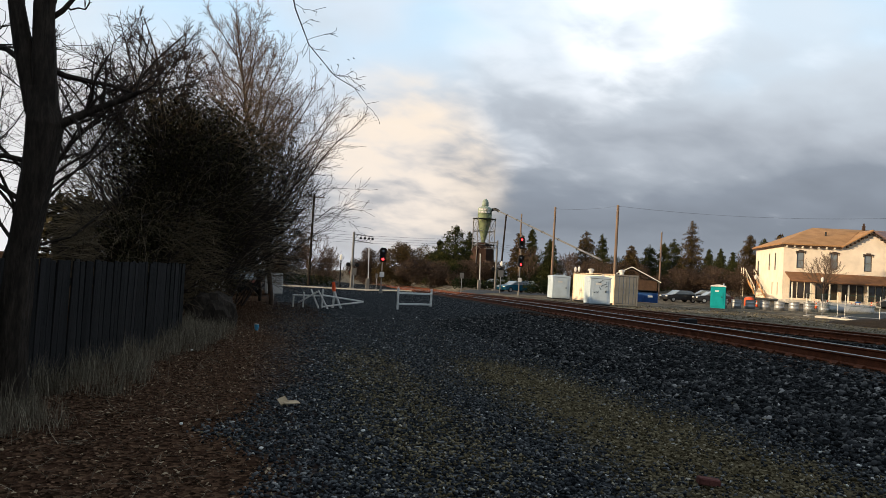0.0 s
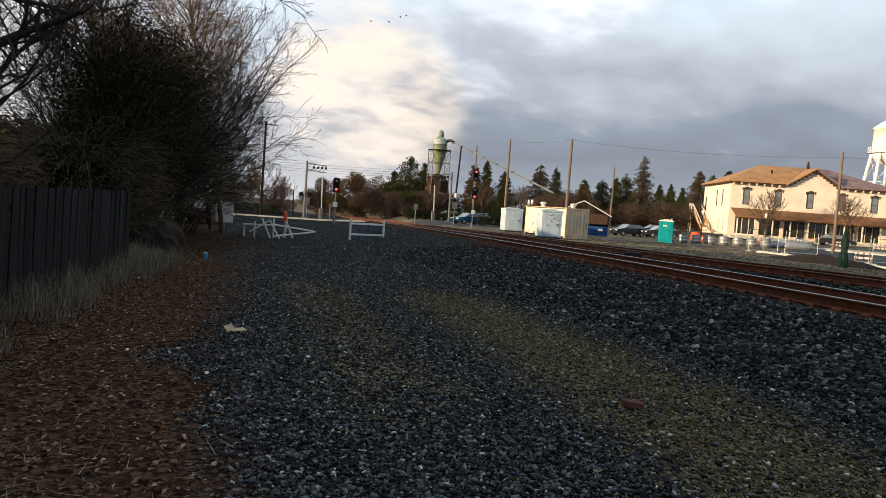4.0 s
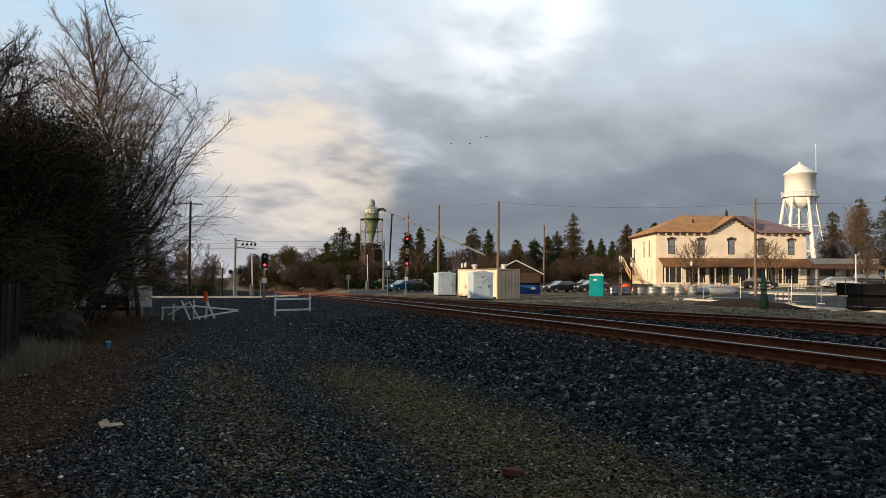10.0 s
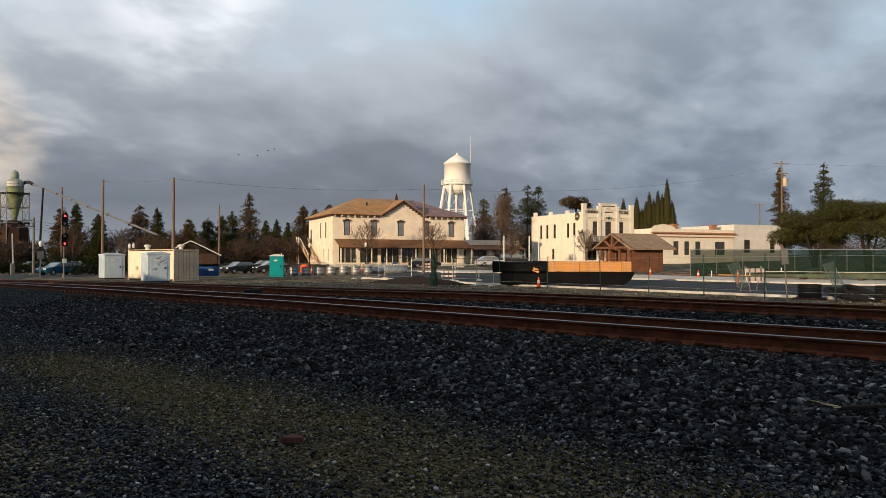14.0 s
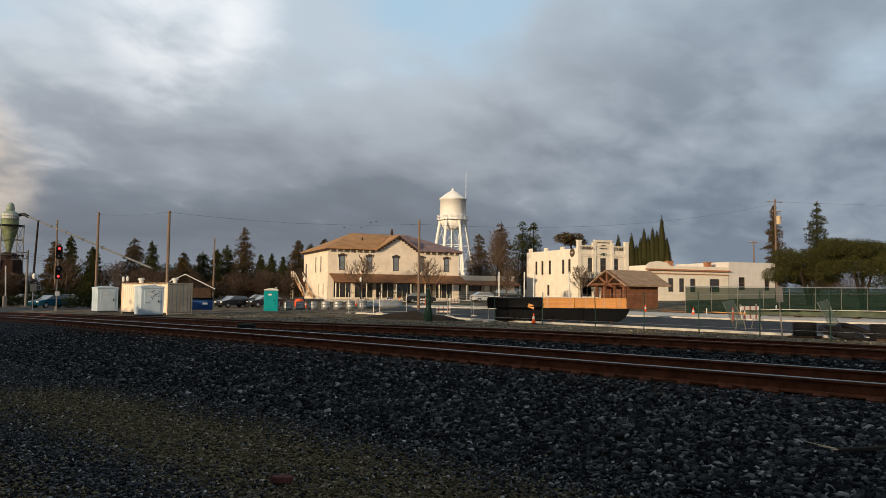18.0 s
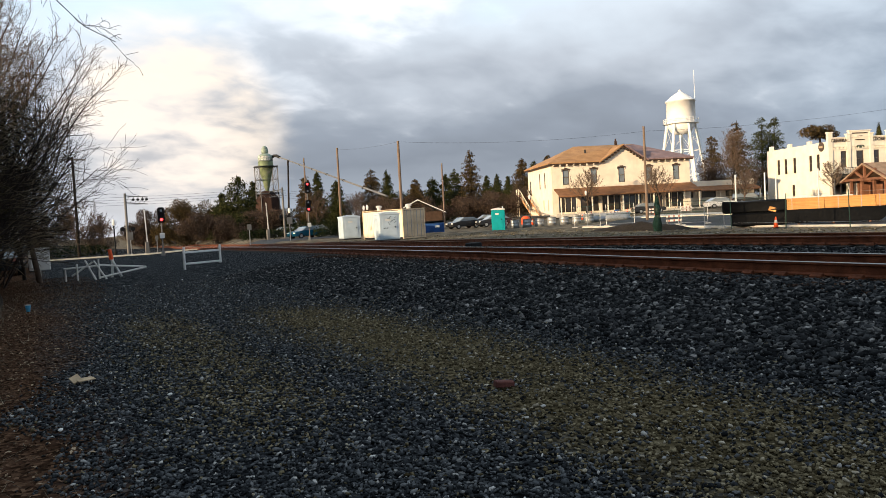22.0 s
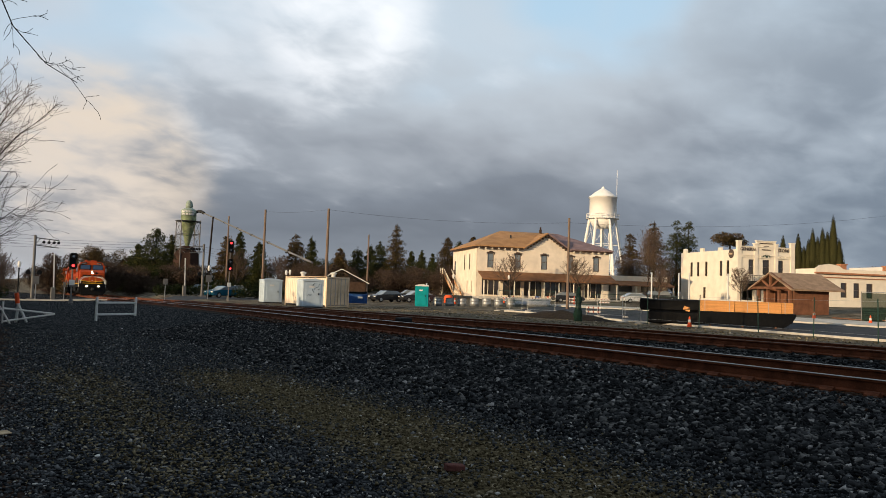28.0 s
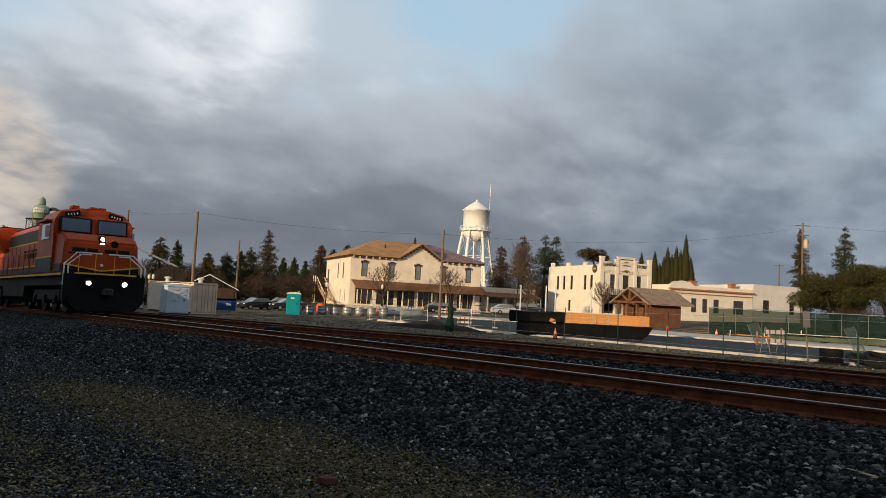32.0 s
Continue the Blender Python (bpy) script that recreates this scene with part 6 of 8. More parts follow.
def build_crossing():
    signal_mast(8.30, 65.0, 3.75, ((3.27, (False, True)),), "single-head railway signal showing red beside the track")
    signal_mast(24.65, 76.6, 6.5, ((5.5, (True, False)), (3.6, (False, True))), "two-head railway signal mast showing two red lights")
    for x, y, s in ((8.2, 87.7, 0.52), (28.0, 96.1, -0.4)):
        t = thing("crossing_signal", "galvanised cantilever crossing signal with flashing light units", "crossing signal", pose(x, y, gz(x, y)), "crossing signals")
        bm = B()
        cyl(bm, (0, 0, 0), (0, 0, 6.6), 0.15, 0.12, 12), box(bm, 0, 0, -0.1, 0.8, 0.8, 0.25)
        part("mast", bm, M["pipe_grey"], t)
        bm = B()
        for z in (5.6, 6.35):
            cyl(bm, (0, 0, z), (4.3 * s, 0, z - 0.2), 0.05, 0.05, 6)
        for k in range(5):
            cyl(bm, (0.86 * k * s, 0, 5.57 - 0.04 * k), (0.86 * (k + 1) * s, 0, 6.27 - 0.04 * k), 0.025, 0.025, 4)
        part("arm", bm, M["pipe_grey"], t, "trussed steel arm")
        for k in (1.5, 2.4, 3.3, 4.1):
            bm = B()
            cyl(bm, (k * s, -0.08, 5.9), (k * s, -0.26, 5.9), 0.14, 0.14, 14)
            u = part("light_unit", bm, M["signal_black"], t, "round flashing light unit")
        bm = B()
        box(bm, 0.0, -0.2, 2.75, 1.1, 0.08, 0.08)
        bracket = part("lamp_bracket", bm, M["pipe_grey"], t)
        for k in (-0.5, 0.5):
            part("light_unit", cyl(B(), (k, -0.24, 2.8), (k, -0.45, 2.8), 0.24, 0.24, 14), M["signal_black"], bracket, "round flashing light unit")
    t = thing("crossing_gate", "white raised crossing gate arm on a steel mast", "crossing gate", pose(9.9, 86.2, gz(9.9, 86.2)), "crossing gates")
    bm = B()
    box(bm, 0, 0, 0, 0.11, 0.08, 4.7, ry=-2)
    part("gate_arm", bm, M["white_paint"], t)
    bm = B()
    box(bm, 0, 0.1, 0, 0.38, 0.4, 1.3, bevel=0.03)
    part("mechanism", bm, M["pipe_grey"], t)
    t2 = copy_thing(t, pose(25.8, 96.0, gz(25.8, 96)))
    for x, y in ((6.6, 84.5), (26.6, 89.3), (37.5, 91.0), (38.5, 94.5), (61, 88), (67, 83)):
        street_lamp(x, y)
    for x, y, w, h, z in ((7.6, 80.0, 0.5, 0.75, 1.5), (10.3, 82.0, 0.3, 0.5, 1.3), (19.0, 79.0, 0.45, 0.6, 1.7), (23.8, 80.5, 0.6, 0.75, 1.8)):
        t = thing("street_sign", "back of a grey metal road sign on a post", "road sign", pose(x, y, gz(x, y)), "road signs")
        bm = B()
        box(bm, 0, 0, -0.1, 0.06, 0.06, z + h)
        part("post", bm, M["steel"], t)
        bm = B()
        box(bm, 0, -0.05, z, w, 0.02, h, bevel=0.005)
        part("panel", bm, M["pipe_grey"], t)
    t = thing("barricade", "low white painted steel pipe barrier standing on the gravel", "barrier", pose(4.72, 35.3, gz(4.7, 35.3), 0, 0, 26))
    for x in (0, 1.95):
        bm = B()
        box(bm, x, 0, -0.05, 0.085, 0.085, 1.06, bevel=0.012)
        part("post", bm, M["white_paint"], t)
    for z in (0.22, 0.72):
        bm = B()
        box(bm, 0.975, -0.05, z, 1.98, 0.05, 0.085, bevel=0.012)
        part("bar", bm, M["white_paint"], t)
    bm = B()
    box(bm, 2.15, 0.1, -0.03, 0.85, 0.3, 0.12)
    part("foot", bm, M["tie"], t, "dark timber foot")
    # old gate frame lying by the brush
    t = thing("gate_frame", "fallen white steel swing gate with braced posts", "gate", pose(0.85, 32.6, gz(0.85, 32.6), 0, 0, 18))
    for a, b in (((0.3, 0, 0.72), (3.2, 0.9, 0.40)), ((0.3, 0, 0.08), (3.2, 0.9, 0.38)), ((0.3, 0, 0.0), (0.3, 0, 1.05)), ((0.0, -0.3, 0.0), (-0.25, 0.3, 1.0)), ((0.45, -0.5, 0.0), (0.1, 0.1, 0.95)),
                 ((-0.7, 0.2, 0.0), (-0.7, 0.2, 0.85)), ((-1.2, 0.4, 0.0), (-1.2, 0.4, 0.7)), ((-1.3, 0.3, 0.65), (0.2, 0.1, 0.68)), ((-0.9, 0.4, 0.25), (0.0, 0.0, 0.9))):
        bm = B()
        cyl(bm, Vector(a) * 0.76, Vector(b) * 0.76, 0.035, 0.035, 7)
        part("tube", bm, M["grey_stucco"], t)
    t = thing("barrier_post", "leaning white post with an orange sleeve", "post", pose(1.7, 33.5, gz(1.7, 33.5)))
    bm = B()
    cyl(bm, (0.25, 0, 0), (-0.1, 0, 0.75), 0.05, 0.05, 7), cyl(bm, (-0.1, 0.1, 0), (-0.05, 0, 0.75), 0.05, 0.05, 7)
    part("leg", bm, M["white_paint"], t)
    bm = B()
    cyl(bm, (-0.09, 0, 0.72), (-0.14, 0, 1.12), 0.085, 0.07, 8)
    part("sleeve", bm, M["orange"], t, "orange plastic sleeve")
    t = thing("electrical_box", "grey steel utility box on the brush edge", "utility box", pose(-0.9, 36.5, gz(-0.9, 36.5), 0, 0, 10))
    bm = B()
    box(bm, 0, 0, 0.4, 0.75, 0.4, 0.95, bevel=0.03), box(bm, 0, 0.1, 0, 0.1, 0.1, 0.4)
    part("cabinet", bm, M["grey_stucco"], t)


build_crossing()


def container(m):
    t = thing("shipping_container", "tan corrugated steel shipping container with locking bars", "container", m)
    L_, W, H = 6.06, 2.44, 2.6
    n = 30
    # left wall lighter and cream, right wall tan
    for x, mat in ((0.03, M["cream"]), (W - 0.03, M["tan_steel"])):
        side = part("side_wall", box(B(), x, L_ / 2, 0.16, 0.02, L_ - 0.16, H - 0.3), mat, t, "lighter cream corrugated wall" if x < 1 else "")
        rib = bpy.data.meshes.new("rib")
        bm = prism(B(), [(-0.03, 0.16), (0.03, 0.16), (0.03, H - 0.14), (-0.03, H - 0.14)], -0.06, 0.06)
        bm.to_mesh(rib), bm.free()
        rib.materials.append(mat)
        for k in range(22):
            share("rib", rib, side, pose(x, 0.2 + k * (L_ - 0.4) / 21, 0))
    for nm, mat, q in (("roof", M["tan_steel"], (W / 2, L_ / 2, H - 0.06, W - 0.1, L_ - 0.1, 0.05)), ("floor", M["dark_steel"], (W / 2, L_ / 2, 0.05, W - 0.1, L_ - 0.1, 0.1)), ("back_wall", M["tan_steel"], (W / 2, L_ - 0.05, 0.1, W - 0.1, 0.06, H - 0.2))):
        bm = B()
        box(bm, *q)
        part(nm, bm, mat, t)
    for x in (0.07, W - 0.07):
        for y in (0.07, L_ - 0.07):
            bm = B()
            box(bm, x, y, 0, 0.15, 0.15, H)
            part("corner_post", bm, M["tan_steel"], t)
    for z in (0.02, H - 0.14):
        bm = B()
        box(bm, W / 2, 0.05, z, W - 0.2, 0.12, 0.13)
        part("end_rail", bm, M["tan_steel"], t)
    for k in (0, 1):
        bm = B()
        x0 = 0.16 + k * 1.07
        box(bm, x0 + 0.525, 0.06, 0.18, 1.04, 0.05, H - 0.36)
        for i in range(4):
            box(bm, x0 + 0.525, 0.03, 0.30 + i * 0.56, 0.95, 0.03, 0.36)
        d = part("door", bm, M["tan_steel"], t, "tan ribbed door leaf")
        for i in (0.3, 0.75):
            bm = B()
            cyl(bm, (x0 + i, 0.0, 0.12), (x0 + i, 0.0, H - 0.12), 0.022, 0.022, 6)
            box(bm, x0 + i, -0.02, 1.0, 0.05, 0.05, 0.22)
            part("lock_bar", bm, M["steel"], d)
    return t


def portable_cabin(x, y, w, d, h, mat, label, rz, cat="cabin", name="portable_cabin", peak=True):
    t = thing(name, label, cat, pose(x, y, gz(x, y), 0, 0, rz))
    bm = B()
    box(bm, 0, 0, 0.0, w, d, 0.12)
    part("base", bm, M["dark_steel"] if mat is not M["teal"] else mat, t)
    bm = B()
    box(bm, 0, 0, 0.12, w, d, h - 0.30, bevel=0.03)
    sh = part("shell", bm, mat, t)
    for k in range(5):
        for sx in (-1, 1):
            part("rib", box(B(), sx * (w / 2 + 0.004), -d * 0.36 + k * d * 0.18, 0.25, 0.03, 0.05, h - 0.65), mat, sh)
    bm = B()
    box(bm, 0.0, -d / 2 - 0.012, 0.2, w * 0.72, 0.03, h - 0.55, bevel=0.008)
    dr = part("door", bm, mat, t)
    bm = B()
    box(bm, w * 0.26, -d / 2 - 0.05, h * 0.45, 0.07, 0.05, 0.16)
    part("handle", bm, M["dark_steel"], dr)
    bm = B()
    box(bm, -w * 0.08, -d / 2 - 0.032, h * 0.70, w * 0.26, 0.012, 0.16)
    part("notice_plate", bm, M["white_paint"], dr, "small white notice")
    bm = B()
    prism(bm, [(-w / 2 - 0.05, h - 0.18), (w / 2 + 0.05, h - 0.18), (w / 2 + 0.02, h - 0.08), (0.18, h + 0.04), (-0.18, h + 0.04), (-w / 2 - 0.02, h - 0.08)], -d / 2 - 0.05, d / 2 + 0.05)
    part("roof", bm, M["white_paint"] if mat is M["teal"] else mat, t, "pale moulded roof")
    bm = B()
    cyl(bm, (w * 0.36, d * 0.36, h - 0.1), (w * 0.36, d * 0.36, h + 0.18), 0.05, 0.05, 8)
    part("vent_pipe", bm, M["box_white"], t)
    return t


def traffic_cone(x, y, h=0.75, group="traffic cones", tilt=0):
    t = thing("traffic_cone", "orange traffic cone with a white reflective collar", "traffic cone", pose(x, y, gz(x, y), tilt, 0, 20), group)
    part("base", box(B(), 0, 0, 0, 0.38, 0.38, 0.04, bevel=0.01), M["rubber"], t)
    part("cone", lathe(B(), [(0.16, 0.04), (0.035, h)], 14), M["orange"], t, "orange cone", True)
    part("collar", lathe(B(), [(0.113, h * 0.45), (0.075, h * 0.72)], 14), M["white_paint"], t, "white collar", True)
    return t


def build_yard():
    container(pose(27.04, 59.05, gz(27, 61), 0, 0, 11.5))
    a = portable_cabin(26.2, 69.3, 1.75, 1.7, 2.3, M["box_white"], "pale blue-white moulded storage cabin", -6)
    b = portable_cabin(24.42, 56.7, 1.68, 1.7, 2.3, M["box_white"], "pale blue-white storage cabin with scrawled marks on its door", -8)
    rng = random.Random(2)
    for k in range(9):
        bm = B()
        box(bm, rng.uniform(-0.45, 0.5), -0.885, rng.uniform(1.0, 1.9), rng.uniform(0.1, 0.35), 0.012, 0.03, ry=rng.uniform(-60, 60))
        part("scrawl", bm, M["dark_steel"], b, "dark unreadable spray scrawl")
    portable_cabin(43.5, 69.4, 1.42, 1.3, 2.35, M["teal"], "teal plastic portable toilet with a white roof", -33, "toilet", "portable_toilet")
    # roof items on the container
    for i, (x, y) in enumerate(((26.9, 63.6), (28.4, 60.6))):
        t = thing("roof_vent", "small white metal vent on the container roof", "vent", pose(x, y, gz(27, 61) + 2.58), "roof vents")
        part("cap", lathe(B(), [(0.18, -0.02), (0.18, 0.25), (0.28, 0.27), (0.28, 0.38), (0.1, 0.45)], 12), M["white_paint"], t)
    t = thing("dumpster", "blue steel dumpster with a black lid", "dumpster", pose(36.4, 71.0, gz(36.4, 71.0), 0, 0, -30))
    bm = B()
    prism(bm, [(-0.75, 0.15), (0.75, 0.15), (0.85, 1.05), (0.85, 1.3), (-0.95, 1.05)], -1.1, 1.1)
    bmesh.ops.transform(bm, matrix=Matrix.Rotation(radians(90), 4, "Z"), verts=bm.verts[:])
    part("body", bm, M["blue_paint"], t)
    part("lid", box(B(), 0, 0.0, 1.22, 2.2, 1.7, 0.06, rx=-6), M["rubber"], t, "black plastic lid")
    for k in (-0.85, -0.3, 0.3, 0.85):
        part("rib", box(B(), k, -0.86, 0.2, 0.08, 0.08, 0.8), M["blue_paint"], t)
    part("label_plate", box(B(), 0.4, -0.95, 0.65, 0.5, 0.02, 0.2), M["white_paint"], t, "white unreadable sticker")
    # galvanised tubs along the yard fence
    for k in range(8):
        x, y = 45.6 + k * 1.12, 71.8 - k * 0.79
        t = thing("metal_tub", "round galvanised steel planter tub", "tub", pose(x, y, gz(x, y)), "galvanised tubs")
        part("tub", lathe(B(), [(0.50, 0.0), (0.50, 0.25), (0.53, 0.28), (0.50, 0.31), (0.50, 0.6), (0.53, 0.63), (0.50, 0.66), (0.50, 0.9), (0.54, 0.93), (0.46, 0.93), (0.46, 0.8)], 16), M["steel"], t, smooth=True)
        part("soil", lathe(B(), [(0.46, 0.78), (0.3, 0.86), (0.05, 0.88)], 12), M["dirt"], t, "dark soil")
    t = thing("metal_trough", "long oval galvanised steel trough", "trough", pose(56.3, 66.6, gz(56, 66.6), 0, 0, -36))
    bm = lathe(B(), [(0.7, 0.0), (0.74, 0.4), (0.70, 0.45), (0.74, 0.9), (0.68, 0.9), (0.68, 0.7)], 20)
    bmesh.ops.scale(bm, vec=(3.6, 1.1, 1), verts=bm.verts[:])
    part("trough", bm, M["steel"], t, smooth=True)
    t = thing("water_tank", "orange plastic tank on the building site", "tank", pose(53.5, 78.5, gz(53.5, 78.5)))
    part("tank", lathe(B(), [(0.5, 0), (0.55, 0.1), (0.55, 0.8), (0.4, 1.0), (0.15, 1.05)], 20), M["orange"], t, smooth=True)
    # wrapped lumber stacks
    t = thing("lumber_stack", "stack of fresh sawn lumber strapped in bundles above black wrapped bundles", "lumber", pose(48.1, 33.7, gz(48.1, 33.7), 0, 0, -52.7))
    for x in (-2.2, 0, 2.2):
        part("bearer", box(B(), x, 0, 0, 0.12, 1.3, 0.12), M["cedar"], t)
    for i, (z, n) in enumerate(((0.12, 0),)):
        bm = B()
        prism(bm, [(-3.1, z), (2.75, z), (3.3, z + 0.32), (3.55, z + 0.8), (3.5, z + 0.97), (-3.1, z + 0.97)], -0.64, 0.64)
        bmesh.ops.subdivide_edges(bm, edges=bm.edges[:], cuts=5, use_grid_fill=True)
        for v in bm.verts:
            v.co += Vector((noise.noise(v.co * 1.7), noise.noise(v.co * 1.7 + Vector((5, 0, 0))), noise.noise(v.co * 1.7 + Vector((0, 7, 0))))) * 0.06
        part("wrapped_pack", bm, M["tarp"], t, "bundle in glossy black wrap")
    bm = B()
    box(bm, 0, 0, 0, 1, 0.09, 0.04)
    me = bpy.data.meshes.new("board")
    bm.to_mesh(me), bm.free()
    me.materials.append(M["lumber"])
    rng = random.Random(9)
    for bx, ln in ((-1.75, 2.35), (1.0, 3.1), (2.95, 0.75)):
        for r in range(17):
            share("board", me, t, pose(bx + rng.uniform(-0.02, 0.02), -0.60, 1.10 + r * 0.046, 0, 0, 0) @ Matrix.Diagonal((ln, 1, 1, 1)))
        bm = B()
        box(bm, bx, 0.03, 1.08, ln - 0.03, 1.12, 0.79)
        part("bundle_core", bm, M["lumber"], t)
    for x in (-2.6, -0.9, 0.3, 1.7, 2.8):
        bm = B()
        box(bm, x, 0, 1.07, 0.035, 1.30, 0.82)
        part("strap", bm, M["steel"], t, "pale steel strap")
    bm = B()
    box(bm, -0.9, 0.05, 1.88, 4.3, 1.2, 0.07, bevel=0.03)
    part("cover_sheet", bm, M["white_paint"], t, "white plastic cover sheet")
    t = thing("wrapped_lumber_stack", "lumber bundles wrapped in glossy black plastic", "lumber", pose(45.2, 37.6, gz(45, 37.6), 0, 0, -52.7))
    for x, z, w, d, h in ((0.1, 0.12, 3.7, 1.3, 0.95), (-0.15, 1.08, 4.5, 1.35, 0.85)):
        bm = B()
        box(bm, x, 0, z, w, d, h, bevel=0.10)
        bmesh.ops.subdivide_edges(bm, edges=bm.edges[:], cuts=2)
        for v in bm.verts:
            v.co += Vector((noise.noise(v.co * 2.1), noise.noise(v.co * 2.1 + Vector((5, 0, 0))), noise.noise(v.co * 2.1 + Vector((0, 7, 0))))) * 0.07
        part("wrapped_pack", bm, M["tarp"], t)
    part("torn_patch", box(B(), 1.0, -0.66, 1.1, 0.5, 0.05, 0.3, ry=20), M["lumber"], t, "orange lumber showing through a tear")
    # tyres, sheets and barricades by the kerb
    for i, (x, y) in enumerate(((37.9, 13.9), (38.4, 10.6), (39.6, 8.2))):
        t = thing("hose_stack", "coiled stack of black plastic pipe on a pallet", "pipe coil", pose(x, y, gz(x, y)), "pipe coils")
        part("pallet", box(B(), 0, 0, 0, 1.2, 1.2, 0.12), M["eave"], t)
        for k in range(6):
            bm = B()
            tube(bm, [(0.5 * math.cos(a), 0.5 * math.sin(a), 0.18 + k * 0.11) for a in [2 * math.pi * q / 16 for q in range(16)]], 0.055, 6, True)
            part("coil", bm, M["rubber"], t)
    for i, (x, y, tilt) in enumerate(((37.6, 12.2, 14), (38.0, 11.6, 24))):
        t = thing("tyre", "black rubber ring leaning against pipe coils", "tyre", pose(x, y, gz(x, y) + 0.25, tilt, 0, -15), "rings")
        bm = B()
        tube(bm, [(0.85 * math.cos(a), 0.85 * math.sin(a), 0.1) for a in [2 * math.pi * q / 24 for q in range(24)]], 0.13, 8, True)
        part("ring", bm, M["rubber"], t)
    for x, y in ((42.7, 34.2), (63.0, 31.8), (66.5, 38.5), (61, 45.5), (62, 50), (52, 75), (60.5, 76)):
        traffic_cone(x, y)
    for x, y in ((55.5, 25.0), (59.5, 73), (62.5, 70), (67, 70)):
        t = thing("delineator_post", "tall orange delineator post with white bands", "traffic post", pose(x, y, gz(x, y)), "delineator posts")
        part("base", lathe(B(), [(0.22, 0), (0.2, 0.06)], 12), M["rubber"], t)
        part("post", lathe(B(), [(0.07, 0.06), (0.06, 1.1)], 10), M["orange"], t, smooth=True)
        part("band", lathe(B(), [(0.072, 0.8), (0.068, 0.92)], 10), M["white_paint"], t)
    for i, (x, y, rz) in enumerate(((46.6, 20.2, -20), (46.0, 46.5, -40), (57.5, 72.0, -30), (60, 69.5, -30), (63.5, 66.5, -30), (65.5, 63.5, -30))):
        t = thing("sawhorse_barricade", "folding white barricade with faded red striped boards", "barricade", pose(x, y, gz(x, y), 0, 0, rz), "barricades")
        t.scale = (1.25, 1.25, 1.55) if i == 0 else (1, 1, 1)
        for sx in (-0.55, 0.55):
            for lean in (-1, 1):
                bm = B()
                cyl(bm, (sx, lean * 0.32, 0), (sx, 0.02 * lean, 1.05), 0.025, 0.025, 5)
                part("leg", bm, M["pipe_grey"], t)
        for z in (0.45, 0.8):
            bd = part("board", box(B(), 0, -0.12 + z * 0.02, z, 1.25, 0.03, 0.16), M["grey_stucco"], t)
            for k in range(3):
                part("stripe", box(B(), -0.4 + k * 0.4, -0.139 + z * 0.02, z + 0.0, 0.11, 0.006, 0.16, ry=0), M["red_paint"], bd, "faded red stripe")
    t = thing("waste_drum", "blue plastic drum beside the porch", "drum", pose(67.5, 77.5, gz(67.5, 77.5)))
    part("drum", lathe(B(), [(0.3, 0), (0.33, 0.3), (0.31, 0.34), (0.33, 0.7), (0.28, 0.92)], 14), M["blue_paint"], t, smooth=True)
    t = thing("netting_bundle", "tall bundle of dark green netting tied round a stake", "netting", pose(38.9, 41.2, gz(38.9, 41.2)))
    bm = lathe(B(), [(0.24, 0.0), (0.28, 0.5), (0.2, 1.2), (0.24, 1.6), (0.13, 2.2), (0.04, 2.6)], 14)
    for v in bm.verts:
        v.co += Vector((noise.noise(v.co * 3), noise.noise(v.co * 3 + Vector((4, 0, 0))), 0)) * 0.16
    part("netting", bm, M["mesh_green"], t)
    for k, (x, y) in enumerate(((72, 61.9), (74.2, 59.6), (75.1, 58.8), (78.2, 55.6))):
        t = thing("white_post", "slender white painted post on the building site", "post", pose(x, y, gz(x, y)), "white posts")
        part("post", cyl(B(), (0, 0, 0), (0, 0, 4.2), 0.09, 0.08, 8), M["white_paint"], t)
    t = thing("leaning_sign", "grey metal sign leaning on a pale post", "road sign", pose(37.7, 14.9, gz(37.7, 14.9), 0, -4, -40))
    part("post", cyl(B(), (0, 0, 0), (0, 0, 2.6), 0.035, 0.035, 7), M["pipe_grey"], t)
    part("panel", box(B(), 0, -0.06, 1.75, 0.36, 0.02, 0.8), M["pipe_grey"], t)
    for k, (x, y, rz) in enumerate(((50.7, 22.5, -60), (53.2, 17.1, -60))):
        t = thing("site_screen", "pale green translucent screen leaning on a prop", "screen", pose(x, y, gz(x, y), -20, -13, rz + 40), "site screens")
        part("sheet", box(B(), 0, 0, 0, 0.95, 0.02, 1.9), M["plastic_sheet"], t)
        for sx in (-0.8, 0.8):
            part("edge_bar", box(B(), sx * 0.61, 0, 0, 0.02, 0.03, 1.92), M["pipe_grey"], t)
    rng = random.Random(6)
    for k in range(14):
        x, y = 62.8 + rng.uniform(0, 6.5), 36 - rng.uniform(0, 16)
        t = thing("formwork_board", "long sawn formwork board lying on bare earth", "board", pose(x, y, gz(x, y) + 0.05, 0, rng.uniform(-3, 3), -60 + rng.uniform(-30, 30)), "formwork boards")
        part("board", box(B(), 0, 0, 0, rng.uniform(2, 4.5), 0.2, 0.09), M["lumber"] if k % 3 else M["cedar"], t)
    t = thing("bridge_beam", "long weathered olive-green steel beam lying on timber blocks", "beam", pose(62.9, 20.5, gz(62.9, 20.5), 0, 0, 86.5))
    for z, h, w in ((0.26, 0.05, 0.42), (0.31, 0.36, 0.10), (0.67, 0.05, 0.42)):
        part("flange" if h < 0.1 else "web", box(B(), 0, 0, z, 13.4, w, h), M["beam_green"], t)
